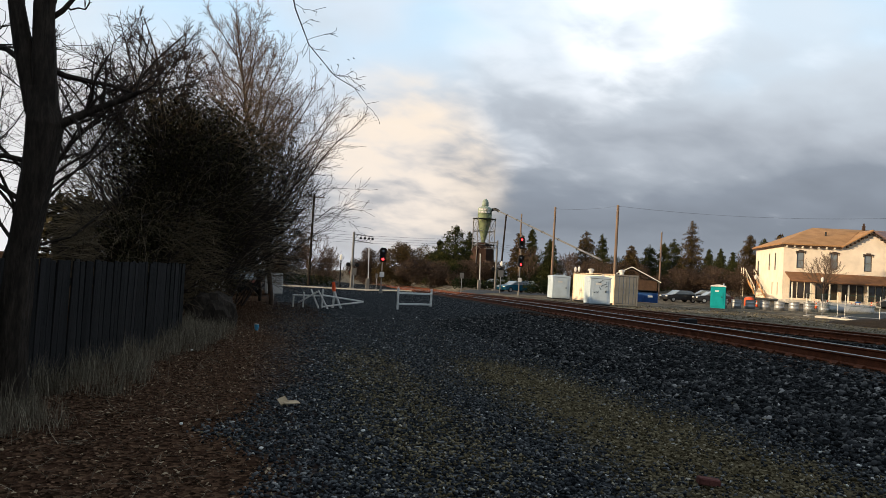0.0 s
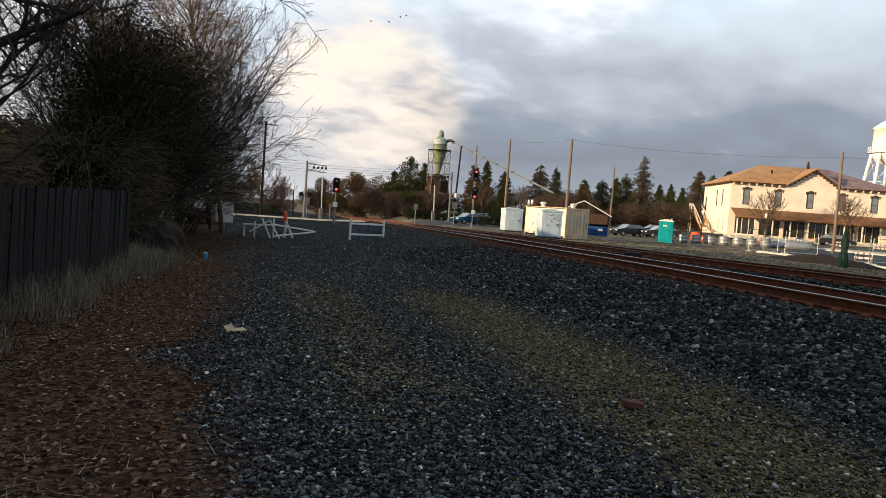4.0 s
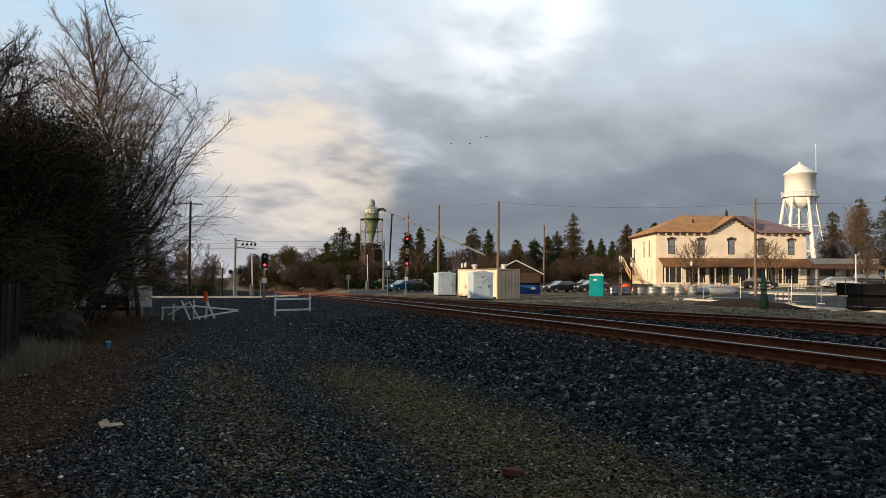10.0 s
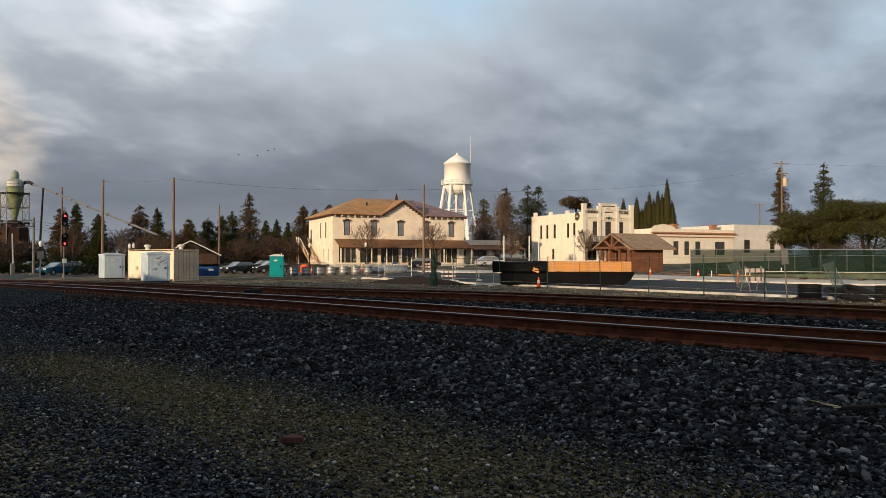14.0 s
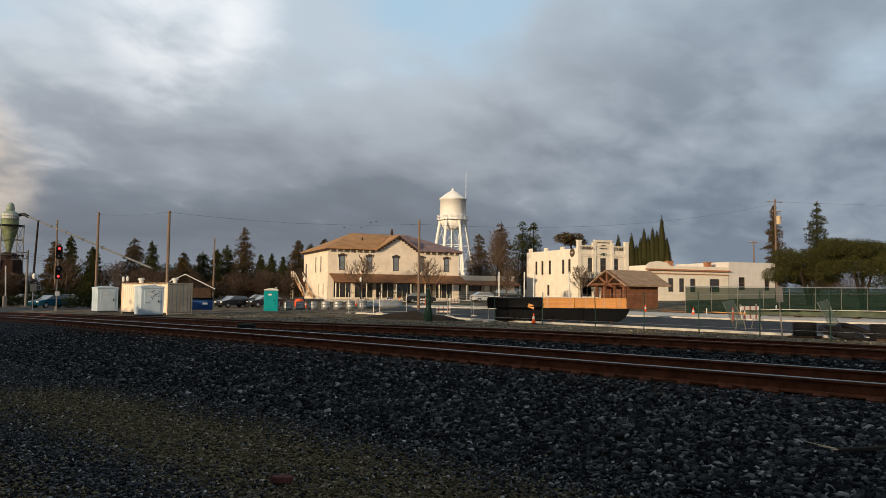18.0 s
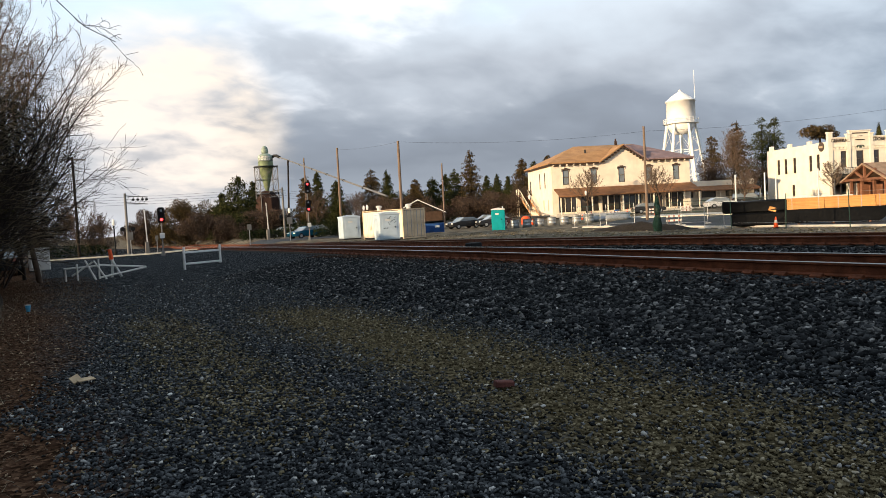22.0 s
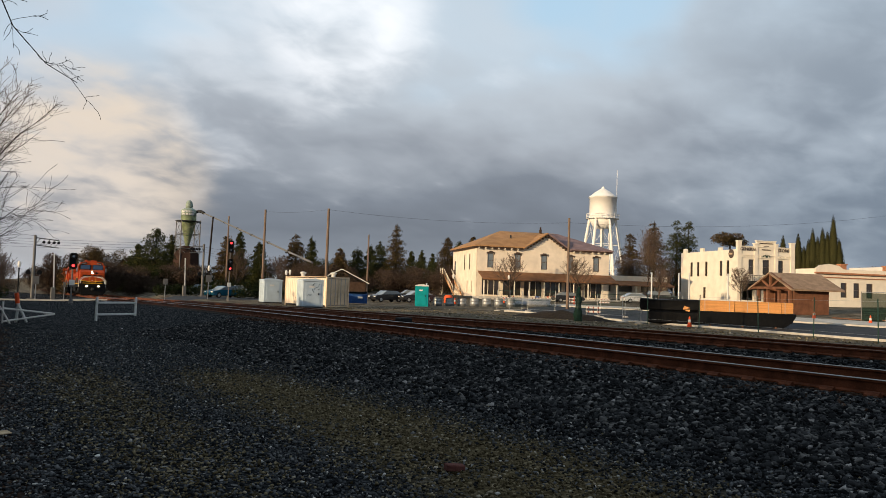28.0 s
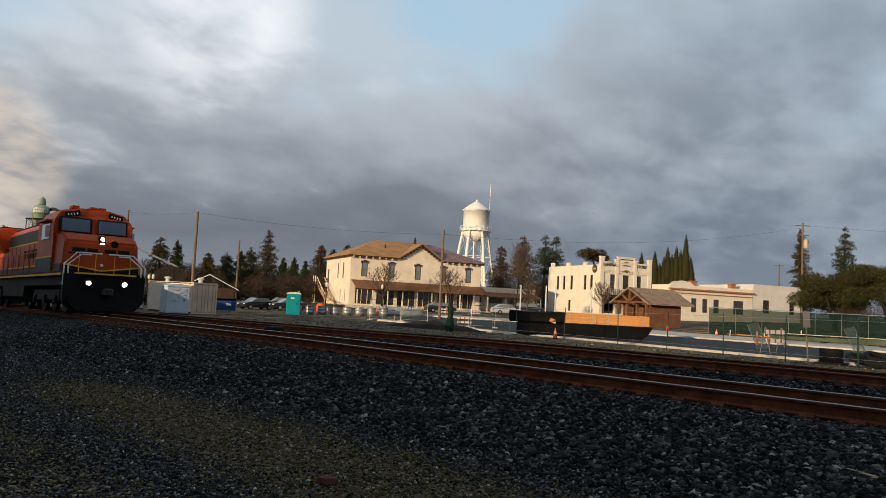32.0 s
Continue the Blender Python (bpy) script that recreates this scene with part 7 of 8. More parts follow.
    for x in (-5.6, -2.1, 2.3, 5.8):
        part("block", box(B(), x, 0, -0.03, 0.35, 0.9, 0.30, bevel=0.01), M["eave"], t, "dark timber block")
    for k in range(9):
        x, y = 62.3 + rng.uniform(-0.5, 0.6), 15.5 + k * 1.35
        t = thing("plank", "pale weathered plank laid on the steel beam", "board", pose(x, y, gz(62.9, 20.5) + 0.72, 0, 0, 86 + rng.uniform(-14, 14)), "planks on the beam")
        part("plank", box(B(), 0, 0, 0, rng.uniform(1.2, 2.6), 0.24, 0.045), M["concrete"], t)
    for k in range(16):
        x, y = 66.2 + rng.uniform(-2.5, 3.5), 31.5 - rng.uniform(0, 15)
        t = thing("stake", "short white survey stake in bare earth", "stake", pose(x, y, gz(x, y), rng.uniform(-8, 8), rng.uniform(-8, 8), 0), "survey stakes")
        part("stake", box(B(), 0, 0, -0.1, 0.06, 0.06, rng.uniform(0.5, 0.9)), M["white_paint"], t)
    t = thing("dirt_heap", "low heap of dark loose soil by the road", "soil", pose(40.6, 45.0, gz(40.6, 45), 0, 0, -60))
    bm = B()
    bmesh.ops.create_grid(bm, x_segments=30, y_segments=16, size=1)
    for v in bm.verts:
        r = math.hypot(v.co.x, v.co.y)
        v.co = Vector((v.co.x * 4.6, v.co.y * 1.5, max(0, 1 - r) ** 0.8 * 0.75 + noise.noise(v.co * 5) * 0.12 - 0.08))
    part("mound", bm, M["tie"], t, smooth=True)


build_yard()


def build_fences():
    # green-screened fence behind the road
    a, b = Vector((65.4, 33.7, 0)), Vector((84.0, 14.5, 0))
    f = thing("screened_fence", "chain-link fence hung with green windscreen fabric", "fence", Matrix.Identity(4), "site fences")
    n = 11
    for k in range(n + 1):
        p = a.lerp(b, k / n)
        bm = B()
        cyl(bm, (p.x, p.y, gz(p.x, p.y) - 0.1), (p.x, p.y, 2.62), 0.028, 0.028, 7)
        part("post", bm, M["pipe_grey"], f, "grey steel post")
        if k < n:
            q = a.lerp(b, (k + 1) / n)
            bm = B()
            cols = 8
            grid = []
            for i in range(cols + 1):
                r = p.lerp(q, i / cols)
                bulge = 0.07 * math.sin(math.pi * i / cols)
                grid.append([bm.verts.new((r.x - bulge * 0.7 + 0.0, r.y - bulge * 0.7, gz(r.x, r.y) + 0.08 + (2.5 - gz(r.x, r.y) - 0.08) * j / 4)) for j in range(5)])
            for i in range(cols):
                for j in range(4):
                    bm.faces.new((grid[i][j], grid[i + 1][j], grid[i + 1][j + 1], grid[i][j + 1]))
            r = bmesh.ops.solidify(bm, geom=bm.faces[:], thickness=0.015)
            part("windscreen", bm, M["mesh_green"], f, "green windscreen fabric")
            bm = B()
            cyl(bm, (p.x, p.y, 2.58), (q.x, q.y, 2.58), 0.03, 0.03, 6)
            part("top_rail", bm, M["steel"], f)
    # green posts along the near side of the road
    f2 = thing("post_fence", "line of thin green steel fence posts with sagging wire", "fence", Matrix.Identity(4), "site fences")
    line = [(42.4, 37.6), (41.3, 32.4), (40.1, 27.3), (39.2, 23.4), (38.0, 19.4), (36.4, 15.5), (35.3, 11.9), (34.4, 7.6)]
    for k, (x, y) in enumerate(line):
        bm = B()
        z = gz(x, y)
        cyl(bm, (x, y, z - 0.1), (x + 0.03 * math.sin(k * 2), y + 0.05 * math.cos(k * 3), z + 2.25), 0.032, 0.028, 6)
        part("post", bm, M["green_post"], f2)
    for (x, y), (x2, y2) in zip(line, line[1:]):
        for z in (0.4, 2.1):
            bm = B()
            cyl(bm, (x, y, gz(x, y) + z), (x2, y2, gz(x2, y2) + z), 0.005, 0.005, 4, False)
            part("wire", bm, M["steel"], f2)
    # chain-link panels on feet round the site entrance
    for i, (x, y, rz, w) in enumerate(((45.5, 57.0, -38, 2.4), (48.0, 55.2, -36, 2.6), (47.0, 48.0, -35, 2.0), (43.4, 40.0, -80, 1.6), (46.2, 57.8, 50, 2.2), (49.2, 47.4, -45, 2.4), (52.5, 44.0, -45, 2.6))):
        t = thing("fence_panel", "temporary chain-link fence panel with green clips on feet", "fence panel", pose(x, y, gz(x, y), 0, 0, rz), "fence panels")
        for sx in (-w / 2, w / 2):
            bm = B()
            cyl(bm, (sx, 0, 0), (sx, 0, 2.0), 0.024, 0.024, 6)
            part("upright", bm, M["steel"], t)
            part("foot", box(B(), sx, 0, 0, 0.5, 0.9, 0.06), M["concrete"], t)
        for z in (0.15, 1.05, 1.97):
            bm = B()
            cyl(bm, (-w / 2, 0, z), (w / 2, 0, z), 0.02, 0.02, 5)
            part("rail", bm, M["green_post"] if z > 1 else M["steel"], t)
        bm = B()
        n = int(w / 0.16)
        for k in range(n * 2):
            x0 = -w / 2 + k * 0.16
            for s in (-1, 1):
                p, q = (x0, 0, 0.15 if s > 0 else 1.97), (x0 + 1.82 * 0.55, 0, 1.97 if s > 0 else 0.15)
                if p[0] > w / 2:
                    continue
                if q[0] > w / 2:
                    c = (w / 2 - p[0]) / (q[0] - p[0])
                    q = (w / 2, 0, p[2] + (q[2] - p[2]) * c)
                cyl(bm, p, q, 0.005, 0.005, 3, False)
        part("wire_mesh", bm, M["green_post"], t, "green chain-link mesh")


build_fences()


# ---- distance ----
def aim(az, rng_):
    """A place at a bearing from the middle of the camera's stand."""
    return -1.2 + rng_ * math.sin(radians(az)), 0.5 + rng_ * math.cos(radians(az))


def build_far_trees():
    seed = 100
    for az, r, h, w, mat, lab in (
        (13.8, 128, 11.0, 7.8, "conifer", "broad dark green conifer beside the crossing"), (19.6, 160, 13.5, 3.6, "conifer", "slim dark conifer behind the yard"), (14.9, 155, 11.5, 5.0, "conifer", "dark conifer behind the hopper"), (18.7, 150, 12.0, 5.5, "redwood", "bronzed conifer behind the yard"), (12.7, 130, 8.0, 5.5, "conifer", "dark green conifer beside the crossing"), (20.9, 150, 10.5, 5.5, "conifer", "dark conifer behind the hopper"),
        (23.6, 155, 12.5, 6.5, "redwood", "bronzed conifer behind the yard"), (24.8, 175, 13.5, 4.5, "conifer", "slim dark conifer behind the yard"), (26.9, 150, 9.5, 5.5, "redwood", "bronzed conifer behind the yard"), (28.2, 165, 10.5, 6, "conifer", "dark green conifer behind the yard"),
        (29.2, 185, 12, 6, "conifer", "dark green conifer behind the yard"), (31.1, 160, 15.5, 6.0, "redwood", "tall bronzed redwood behind the yard"), (29.9, 170, 12, 6.5, "conifer", "dark green conifer behind the yard"), (32.3, 210, 11.5, 4.5, "conifer", "small dark conifer in the distance"),
        (33.1, 215, 12.0, 4.5, "conifer", "small dark conifer in the distance"), (33.9, 200, 10.5, 4.5, "conifer", "small dark conifer in the distance"), (35.0, 165, 13.0, 7, "redwood", "bronzed conifer behind the building"), (35.9, 170, 12.5, 6, "conifer", "dark green conifer behind the building"),
        (36.9, 175, 14.0, 6, "redwood", "bronzed conifer behind the building"), (38.0, 185, 12.5, 6, "conifer", "dark green conifer behind the building"), (48.55, 175, 14.8, 7.6, "redwood", "bronzed conifer near the water tower"), (50.25, 165, 17.0, 7.2, "redwood", "bronzed conifer near the water tower"),
        (51.85, 178, 18.2, 8.2, "conifer", "dark conifer behind the store"), (52.65, 176, 17.8, 7.4, "conifer", "dark conifer behind the store"), (69.5, 150, 17.5, 5.0, "redwood", "tall ragged bronzed conifer behind the shops"), (72.2, 152, 18.0, 6.4, "conifer", "tall open dark conifer behind the shops")):
        x, y = aim(az, r)
        seed += 1
        conifer(lab, pose(x, y, gz(x, y) - 0.2), h, w * 1.35, seed, M[mat], 17000, 0.24, 0.24 if az < 69 else 0.42)
    for az, h in ((58.9, 13.8), (59.25, 10.5), (59.55, 12.0), (59.85, 14.2), (60.2, 11.5), (60.5, 13.0), (60.75, 15.2), (61.05, 13.5), (61.35, 15.4), (61.65, 14.6), (62.0, 18.0), (62.35, 13.0)):
        x, y = aim(az, 178)
        seed += 1
        conifer("dark columnar cypress in a row behind the shops", pose(x, y, gz(x, y) - 0.2), h, 2.3, seed, M["cypress"], 6500, 0.24, 0.05, "cypress row", True)
    # flat-topped tree behind the store
    x, y = aim(55.4, 170)
    leafy_tree("flat-topped dark tree behind the store roof", pose(x, y, 2), [(k * 1.3 - 3.2, 0, 12.2 + 0.6 * math.sin(k * 2), 1.7, 2, 1.0) for k in range(6)], [((0, 0, 0), (0.3, 0, 11.5), 0.3, 0.2)], 61, M["redwood"], 700, 0.35)
    # spreading olive-green trees beside the shops
    g = np.random.default_rng(5)
    for az, r, sc in ((71.6, 96, 1.0), (74.8, 90, 1.1), (78.5, 92, 1.15)):
        x, y = aim(az, r)
        blobs = [(g.uniform(-4.0, 4.0), g.uniform(-2.6, 2.6), g.uniform(3.3, 6.2) * sc, 1.5, 1.5, 0.95) for _ in range(22)]
        leafy_tree("spreading olive-green tree with several dark trunks", pose(x, y, gz(x, y) - 0.1), blobs, [((0, 0, 0), (-1.9, 0.3, 4.0), 0.25, 0.13), ((0.3, 0, 0), (1.7, 0.5, 4.0), 0.22, 0.12), ((-0.2, 0.1, 0), (0.1, -0.8, 3.4), 0.2, 0.1)], int(az), M["olive"], 2800, 0.15, group="olive trees")
    # winter thickets across the horizon
    k = 0
    for az, r, h, w, mat in ((-1, 140, 7, 10, "brown_brush"), (2.5, 150, 8.5, 10, "brown_brush"), (6, 170, 6.5, 12, "brown_brush"), (12.3, 120, 6.0, 11, "brown_brush"), (9.4, 135, 8.5, 9, "redwood"), (11.3, 142, 7.5, 9, "brown_brush"), (7.8, 150, 8.0, 9, "brown_brush"), (10.4, 150, 9.5, 9, "redwood"), (14.6, 118, 5.0, 10, "brown_brush"), (16.2, 120, 4.2, 9, "hedge"), (22.3, 160, 6.5, 11, "brown_brush"),
                           (25.8, 150, 6.5, 11, "brown_brush"), (30.3, 140, 6.0, 11, "brown_brush"), (33.0, 130, 5.5, 13, "brown_brush"), (36.5, 150, 6.5, 12, "brown_brush"), (39.5, 180, 8, 12, "hedge"), (50.2, 150, 9.5, 12, "brown_brush"), (55, 200, 9, 14, "brown_brush"), (62, 190, 9, 24, "brown_brush"), (66.5, 190, 6, 16, "hedge"), (75, 140, 7, 22, "brown_brush"), (80, 130, 8, 20, "hedge"),
                           (44, 230, 9, 26, "hedge"), (28, 220, 8, 26, "hedge"), (20, 230, 8, 24, "hedge"), (12.5, 230, 8, 24, "hedge"), (-3, 200, 9, 26, "brown_brush"), (34, 240, 8, 26, "hedge"), (25.3, 170, 8.5, 11, "conifer"), (27.4, 175, 8.0, 12, "conifer"), (30.6, 182, 9.0, 12, "conifer"), (34.6, 190, 8.5, 12, "conifer"), (37.4, 190, 9.5, 12, "conifer"), (39.0, 178, 9.0, 10, "redwood")):
        x, y = aim(az, r)
        k += 1
        blobs = [(g.uniform(-0.5, 0.5) * w, g.uniform(-1.5, 1.5), g.uniform(0.15, 0.78) * h, w * 0.15, 1.4, h * 0.2) for _ in range(16)]
        leafy_tree("mixed winter thicket in the distance", pose(x, y, gz(x, y) - 0.2, 0, 0, -az), blobs, [], 200 + k, M[mat], 1300, 0.20, "thicket", "thicket", "distant thickets")
    # clipped hedges and verge by the crossing
    for i, (x, y, ln, h) in enumerate(((2.2, 96.5, 9.0, 1.5), (27.5, 99.0, 9.0, 1.4), (36.0, 103, 12, 2.4), (-6, 96, 9, 2.0), (33, 88.5, 7, 1.3))):
        blobs = [(-ln / 2 + (j + 0.5) * ln / 14, g.uniform(-0.3, 0.3), h * 0.5, 0.6, 0.7, h * 0.5) for j in range(14)]
        leafy_tree("low dark green hedge beside the street", pose(x, y, gz(x, y)), blobs, [], 300 + i, M["hedge"], 200, 0.22, "hedge", "hedge", "hedges")
    # small bare street trees in front of the building and store
    for i, (x, y, h) in enumerate(((70.0, 86.5, 7.9), (79.2, 81.0, 7.9), (106.4, 91.5, 14.0), (107.0, 73.0, 6.5), (90.5, 76, 6))):
        fan_tree("bare_street_tree", "small bare street tree with a spreading vase crown" if i != 2 else "tall narrow bare street tree", pose(x, y, gz(x, y)), h, 70 + i, M["twig_mid"], M["twig_pale"], 20, 12, 6, 1.15 if i != 2 else 0.4, 0.26, 0.13, 0.013, "street trees", 0.13, (0, 0), 0.60)
    for i, (x, y, h) in enumerate(((4.5, 108, 9), (-2.0, 112, 10), (12, 160, 9), (40, 118, 8), (44, 108, 7), (48, 120, 7.5), (52, 116, 6.5), (57, 112, 6))):
        fan_tree("bare_tree", "bare reddish-brown winter tree beyond the street", pose(x, y, gz(x, y)), h, 90 + i, M["twig_mid"], M["twig_mid"], 14, 10, 4, 0.9, 0.22, 0.14, 0.018, "far bare trees", 0.12)
    # unseen trees added behind the fence to block the low sun off the gravel
    for i, (x, y, h) in enumerate(((-22, 6, 9), (-24, -8, 10), (-23, -22, 10), (-24, 20, 9), (-22, 34, 9), (-25, 46, 7), (-12, 63, 4.6), (-16, 14, 6), (-15, 2, 6), (-15, -12, 6.5))):
        blobs = [(g.uniform(-4.5, 4.5), g.uniform(-7.5, 7.5), g.uniform(0.1, 0.85) * h, 2.6, 3.0, 2.0) for _ in range(34)]
        leafy_tree("added unseen sun-blocking evergreen tree behind the fence", pose(x, y, 0), blobs, [((0, 0, -0.2), (0, 0, h * 0.7), 0.3, 0.15)], 500 + i, M["brush"], 420, 0.55, group="tree belt")


build_far_trees()


def build_far_houses():
    for x, y, w, d, h, rz, lab, mat in ((46.9, 95.0, 6, 6.5, 2.5, -117, "dark brown cottage with a pale-edged gable roof", "eave"), (-7.0, 52, 8, 8, 2.8, 5, "blue-grey house wall behind the brush", "grey_stucco"), (36, 150, 12, 9, 3.5, 10, "low grey house beyond the crossing", "grey_stucco"),
                                       (-10, 118, 10, 9, 4.6, 5, "pale house beyond the street", "white_stucco")):
        t = thing("house", lab, "house", pose(x, y, gz(x, y), 0, 0, rz), "far houses")
        part("wall", box(B(), 0, 0, 0, w, d, h), M[mat], t)
        r = part("roof", hip_slab(B(), [(-w / 2 - 0.4, -d / 2 - 0.5, h), (w / 2 + 0.4, -d / 2 - 0.5, h), (w / 2 + 0.4, 0, h + d * 0.27), (-w / 2 - 0.4, 0, h + d * 0.27)]), M["eave"], t)
        part("roof_slope", hip_slab(B(), [(w / 2 + 0.4, d / 2 + 0.5, h), (-w / 2 - 0.4, d / 2 + 0.5, h), (-w / 2 - 0.4, 0, h + d * 0.27), (w / 2 + 0.4, 0, h + d * 0.27)]), M["eave"], r)
        part("fascia", box(B(), 0, -d / 2 - 0.52, h - 0.16, w + 0.9, 0.06, 0.2), M["white_paint"], r, "white fascia board")
        for sx in (-1, 1):
            for sy in (-1, 1):
                rake = hip_slab(B(), [(sx * (w / 2 + 0.42), sy * (d / 2 + 0.5), h - 0.12), (sx * (w / 2 + 0.47), sy * (d / 2 + 0.5), h - 0.12), (sx * (w / 2 + 0.47), 0, h + d * 0.27 - 0.02), (sx * (w / 2 + 0.42), 0, h + d * 0.27 - 0.02)], 0.12)
                part("rake_board", rake, M["white_paint"], r, "white board along the gable edge")
        for k in (-0.28, 0.05, 0.3):
            window(t, k * w, 0.9, 1.1, 1.2, -d / 2 - 0.06, False, M["trim"])


build_far_houses()


def car(x, y, rz, mat, label, ln=4.5, h=1.45, van=False):
    t = thing("car", label, "car", pose(x, y, gz(x, y) + 0.02, 0, 0, rz), "parked cars")
    w = 1.78
    k = ln / 4.5
    prof = [(-2.2, 0.28), (2.15, 0.28), (2.22, 0.62), (2.05, 0.80), (1.2, 0.95), (-1.9, 1.0), (-2.2, 0.85)]
    bm = B()
    prism(bm, [(a * k, c) for a, c in prof], -w / 2, w / 2)
    bmesh.ops.bevel(bm, geom=bm.edges[:], offset=0.07, segments=2, affect="EDGES")
    body = part("body", bm, mat, t, smooth=False)
    roof = [(1.25, 0.93), (0.45, h), (-1.1, h), (-1.95, 0.98)] if not van else [(1.35, 0.93), (0.7, h), (-2.0, h), (-2.15, 0.98)]
    bm = B()
    prism(bm, [(a * k, c) for a, c in roof], -w / 2 + 0.12, w / 2 - 0.12)
    bmesh.ops.bevel(bm, geom=bm.edges[:], offset=0.05, segments=1, affect="EDGES")
    part("cabin", bm, M["pane"], t, "dark window glass")
    bm = B()
    prism(bm, [((roof[1][0] + 0.05) * k, h - 0.06), ((roof[1][0] - 0.05) * k, h + 0.02), ((roof[2][0] + 0.05) * k, h + 0.02), ((roof[2][0] - 0.1) * k, h - 0.06)], -w / 2 + 0.14, w / 2 - 0.14)
    part("roof_panel", bm, mat, t)
    for sx in (1.38, -1.35):
        for sy in (-1, 1):
            bm = B()
            cyl(bm, (sx * k, sy * (w / 2 - 0.2), 0.32), (sx * k, sy * (w / 2 + 0.01), 0.32), 0.32, 0.32, 16)
            wh = part("wheel", bm, M["rubber"], t, "black tyre")
            bm = B()
            cyl(bm, (sx * k, sy * (w / 2 + 0.005), 0.32), (sx * k, sy * (w / 2 + 0.02), 0.32), 0.19, 0.19, 12)
            part("rim", bm, M["steel"], wh, "pale rim")
    for sy in (-0.62, 0.62):
        part("headlight", box(B(), 2.16 * k, sy, 0.62, 0.1, 0.34, 0.13), M["white_paint"], body)
        part("tail_light", box(B(), -2.19 * k, sy, 0.72, 0.06, 0.3, 0.14), M["red_paint"], body)
    return t


def build_cars():
    car(29.0, 90.5, 200, M["car_blue"], "dark teal-blue sedan parked beside the street", 4.9, 1.4)
    car(48.0, 84.5, 185, M["car_black"], "dark saloon parked in the lot beside the dumpster", 4.6, 1.45)
    car(51.0, 82.0, 170, M["car_black"], "dark grey sedan parked in the lot")
    car(55.0, 90.0, 160, M["car_black"], "dark sedan parked in the lot")
    car(75.0, 79.3, -25, M["car_black"], "dark sedan parked in front of the porch", 4.6, 1.45)
    car(84.0, 74.5, -25, M["car_white"], "white sedan parked along the street", 4.6, 1.45)
    car(97.5, 81.0, -25, M["car_black"], "dark car parked along the street", 4.6, 1.6, True)
    car(-2.2, 45.5, 80, M["car_black"], "dark car parked behind the brush", 4.6, 1.5)
    car(35.5, 106.0, 180, M["car_white"], "white car beyond the hedge", 4.5, 1.5)
    car(31.5, 108.0, 180, M["car_black"], "dark car beyond the hedge", 4.5, 1.5)


build_cars()


# ---- small things on the gravel ----
def build_small():
    t = thing("cardboard_scrap", "folded tan cardboard scrap lying on the gravel", "scrap", pose(-0.91, 8.83, 0.05, 0, 0, 20))
    part("sheet", box(B(), 0.0, 0, 0, 0.17, 0.10, 0.012, rx=6, bevel=0.003), M["paper"], t)
    part("flap", box(B(), -0.08, 0.03, 0.015, 0.09, 0.09, 0.012, rx=35, ry=-20), M["paper"], t)
    t = thing("brick", "broken red brick half sunk in gravel", "brick", pose(2.13, 5.88, 0.03, 4, 6, -12))
    part("block", box(B(), 0, 0, -0.02, 0.17, 0.075, 0.055, bevel=0.008), M["brick_red"], t)
    t = thing("paper_cup", "crushed blue and white paper cup", "cup", pose(-1.39, 17.9, 0.02))
    part("cup", lathe(B(), [(0.036, 0), (0.05, 0.125), (0.052, 0.13)], 14), M["cup_blue"], t, smooth=True)
    part("rim", lathe(B(), [(0.052, 0.128), (0.056, 0.138), (0.04, 0.14)], 14), M["white_paint"], t)
    rng = random.Random(12)
    for k, (x, y) in enumerate(((3.70, 6.13), (-1.9, 7.8), (-1.2, 6.9), (-2.35, 13.6), (-2.1, 16.0), (3.0, 26), (4.1, 27.5), (-0.3, 7.6))):
        t = thing("pale_stone", "pale quartz-like stone among the dark gravel", "stone", pose(x, y, gz(x, y) + 0.03, 0, 0, rng.uniform(0, 180)), "pale stones")
        bm = B()
        bmesh.ops.create_icosphere(bm, subdivisions=2, radius=0.5)
        for v in bm.verts:
            v.co *= rng.uniform(0.85, 1.12)
            v.co.x *= 0.05
            v.co.y *= 0.034
            v.co.z *= 0.024
        part("stone", bm, M["white_paint"], t)
    t = thing("rail_box", "small black steel switch box beside the rail", "switch box", pose(10.6, 20.3, gz(10.6, 20.3), 0, 0, 5))
    part("case", box(B(), 0, 0, 0, 0.42, 0.35, 0.32, bevel=0.03), M["signal_black"], t)
    for k, (x, y, rz, ln) in enumerate(((5.25, 2.50, -24, 0.55),)):
        t = thing("fallen_branch", "dark split piece of timber with pale splinters on the ballast", "branch", pose(x, y, gz(x, y) + 0.06, 0, 2, rz), "wood scraps")
        bm = B()
        box(bm, 0, 0, 0, ln, 0.05, 0.03, bevel=0.006)
        part("stick", bm, M["tie"], t)
        for j in range(3 if k == 0 else 1):
            bm = B()
            cyl(bm, (-ln / 2 + 0.02, 0.01 * j, 0.02), (-ln / 2 - 0.12 - 0.05 * j, 0.07 * j - 0.05, 0.03 + 0.02 * j), 0.008, 0.003, 5)
            part("splinter", bm, M["paper"], t, "pale torn splinter")
    t = thing("boulder", "rounded dark grass hummock below the brush", "hummock", pose(-2.45, 19.4, 0))
    bm = B()
    bmesh.ops.create_icosphere(bm, subdivisions=3, radius=0.5)
    for v in bm.verts:
        v.co = Vector((v.co.x * 1.2, v.co.y * 1.1, v.co.z * 1.1 + 0.2)) * (1 + 0.18 * noise.noise(v.co * 6))
    part("mound", bm, M["bark"], t)


build_small()


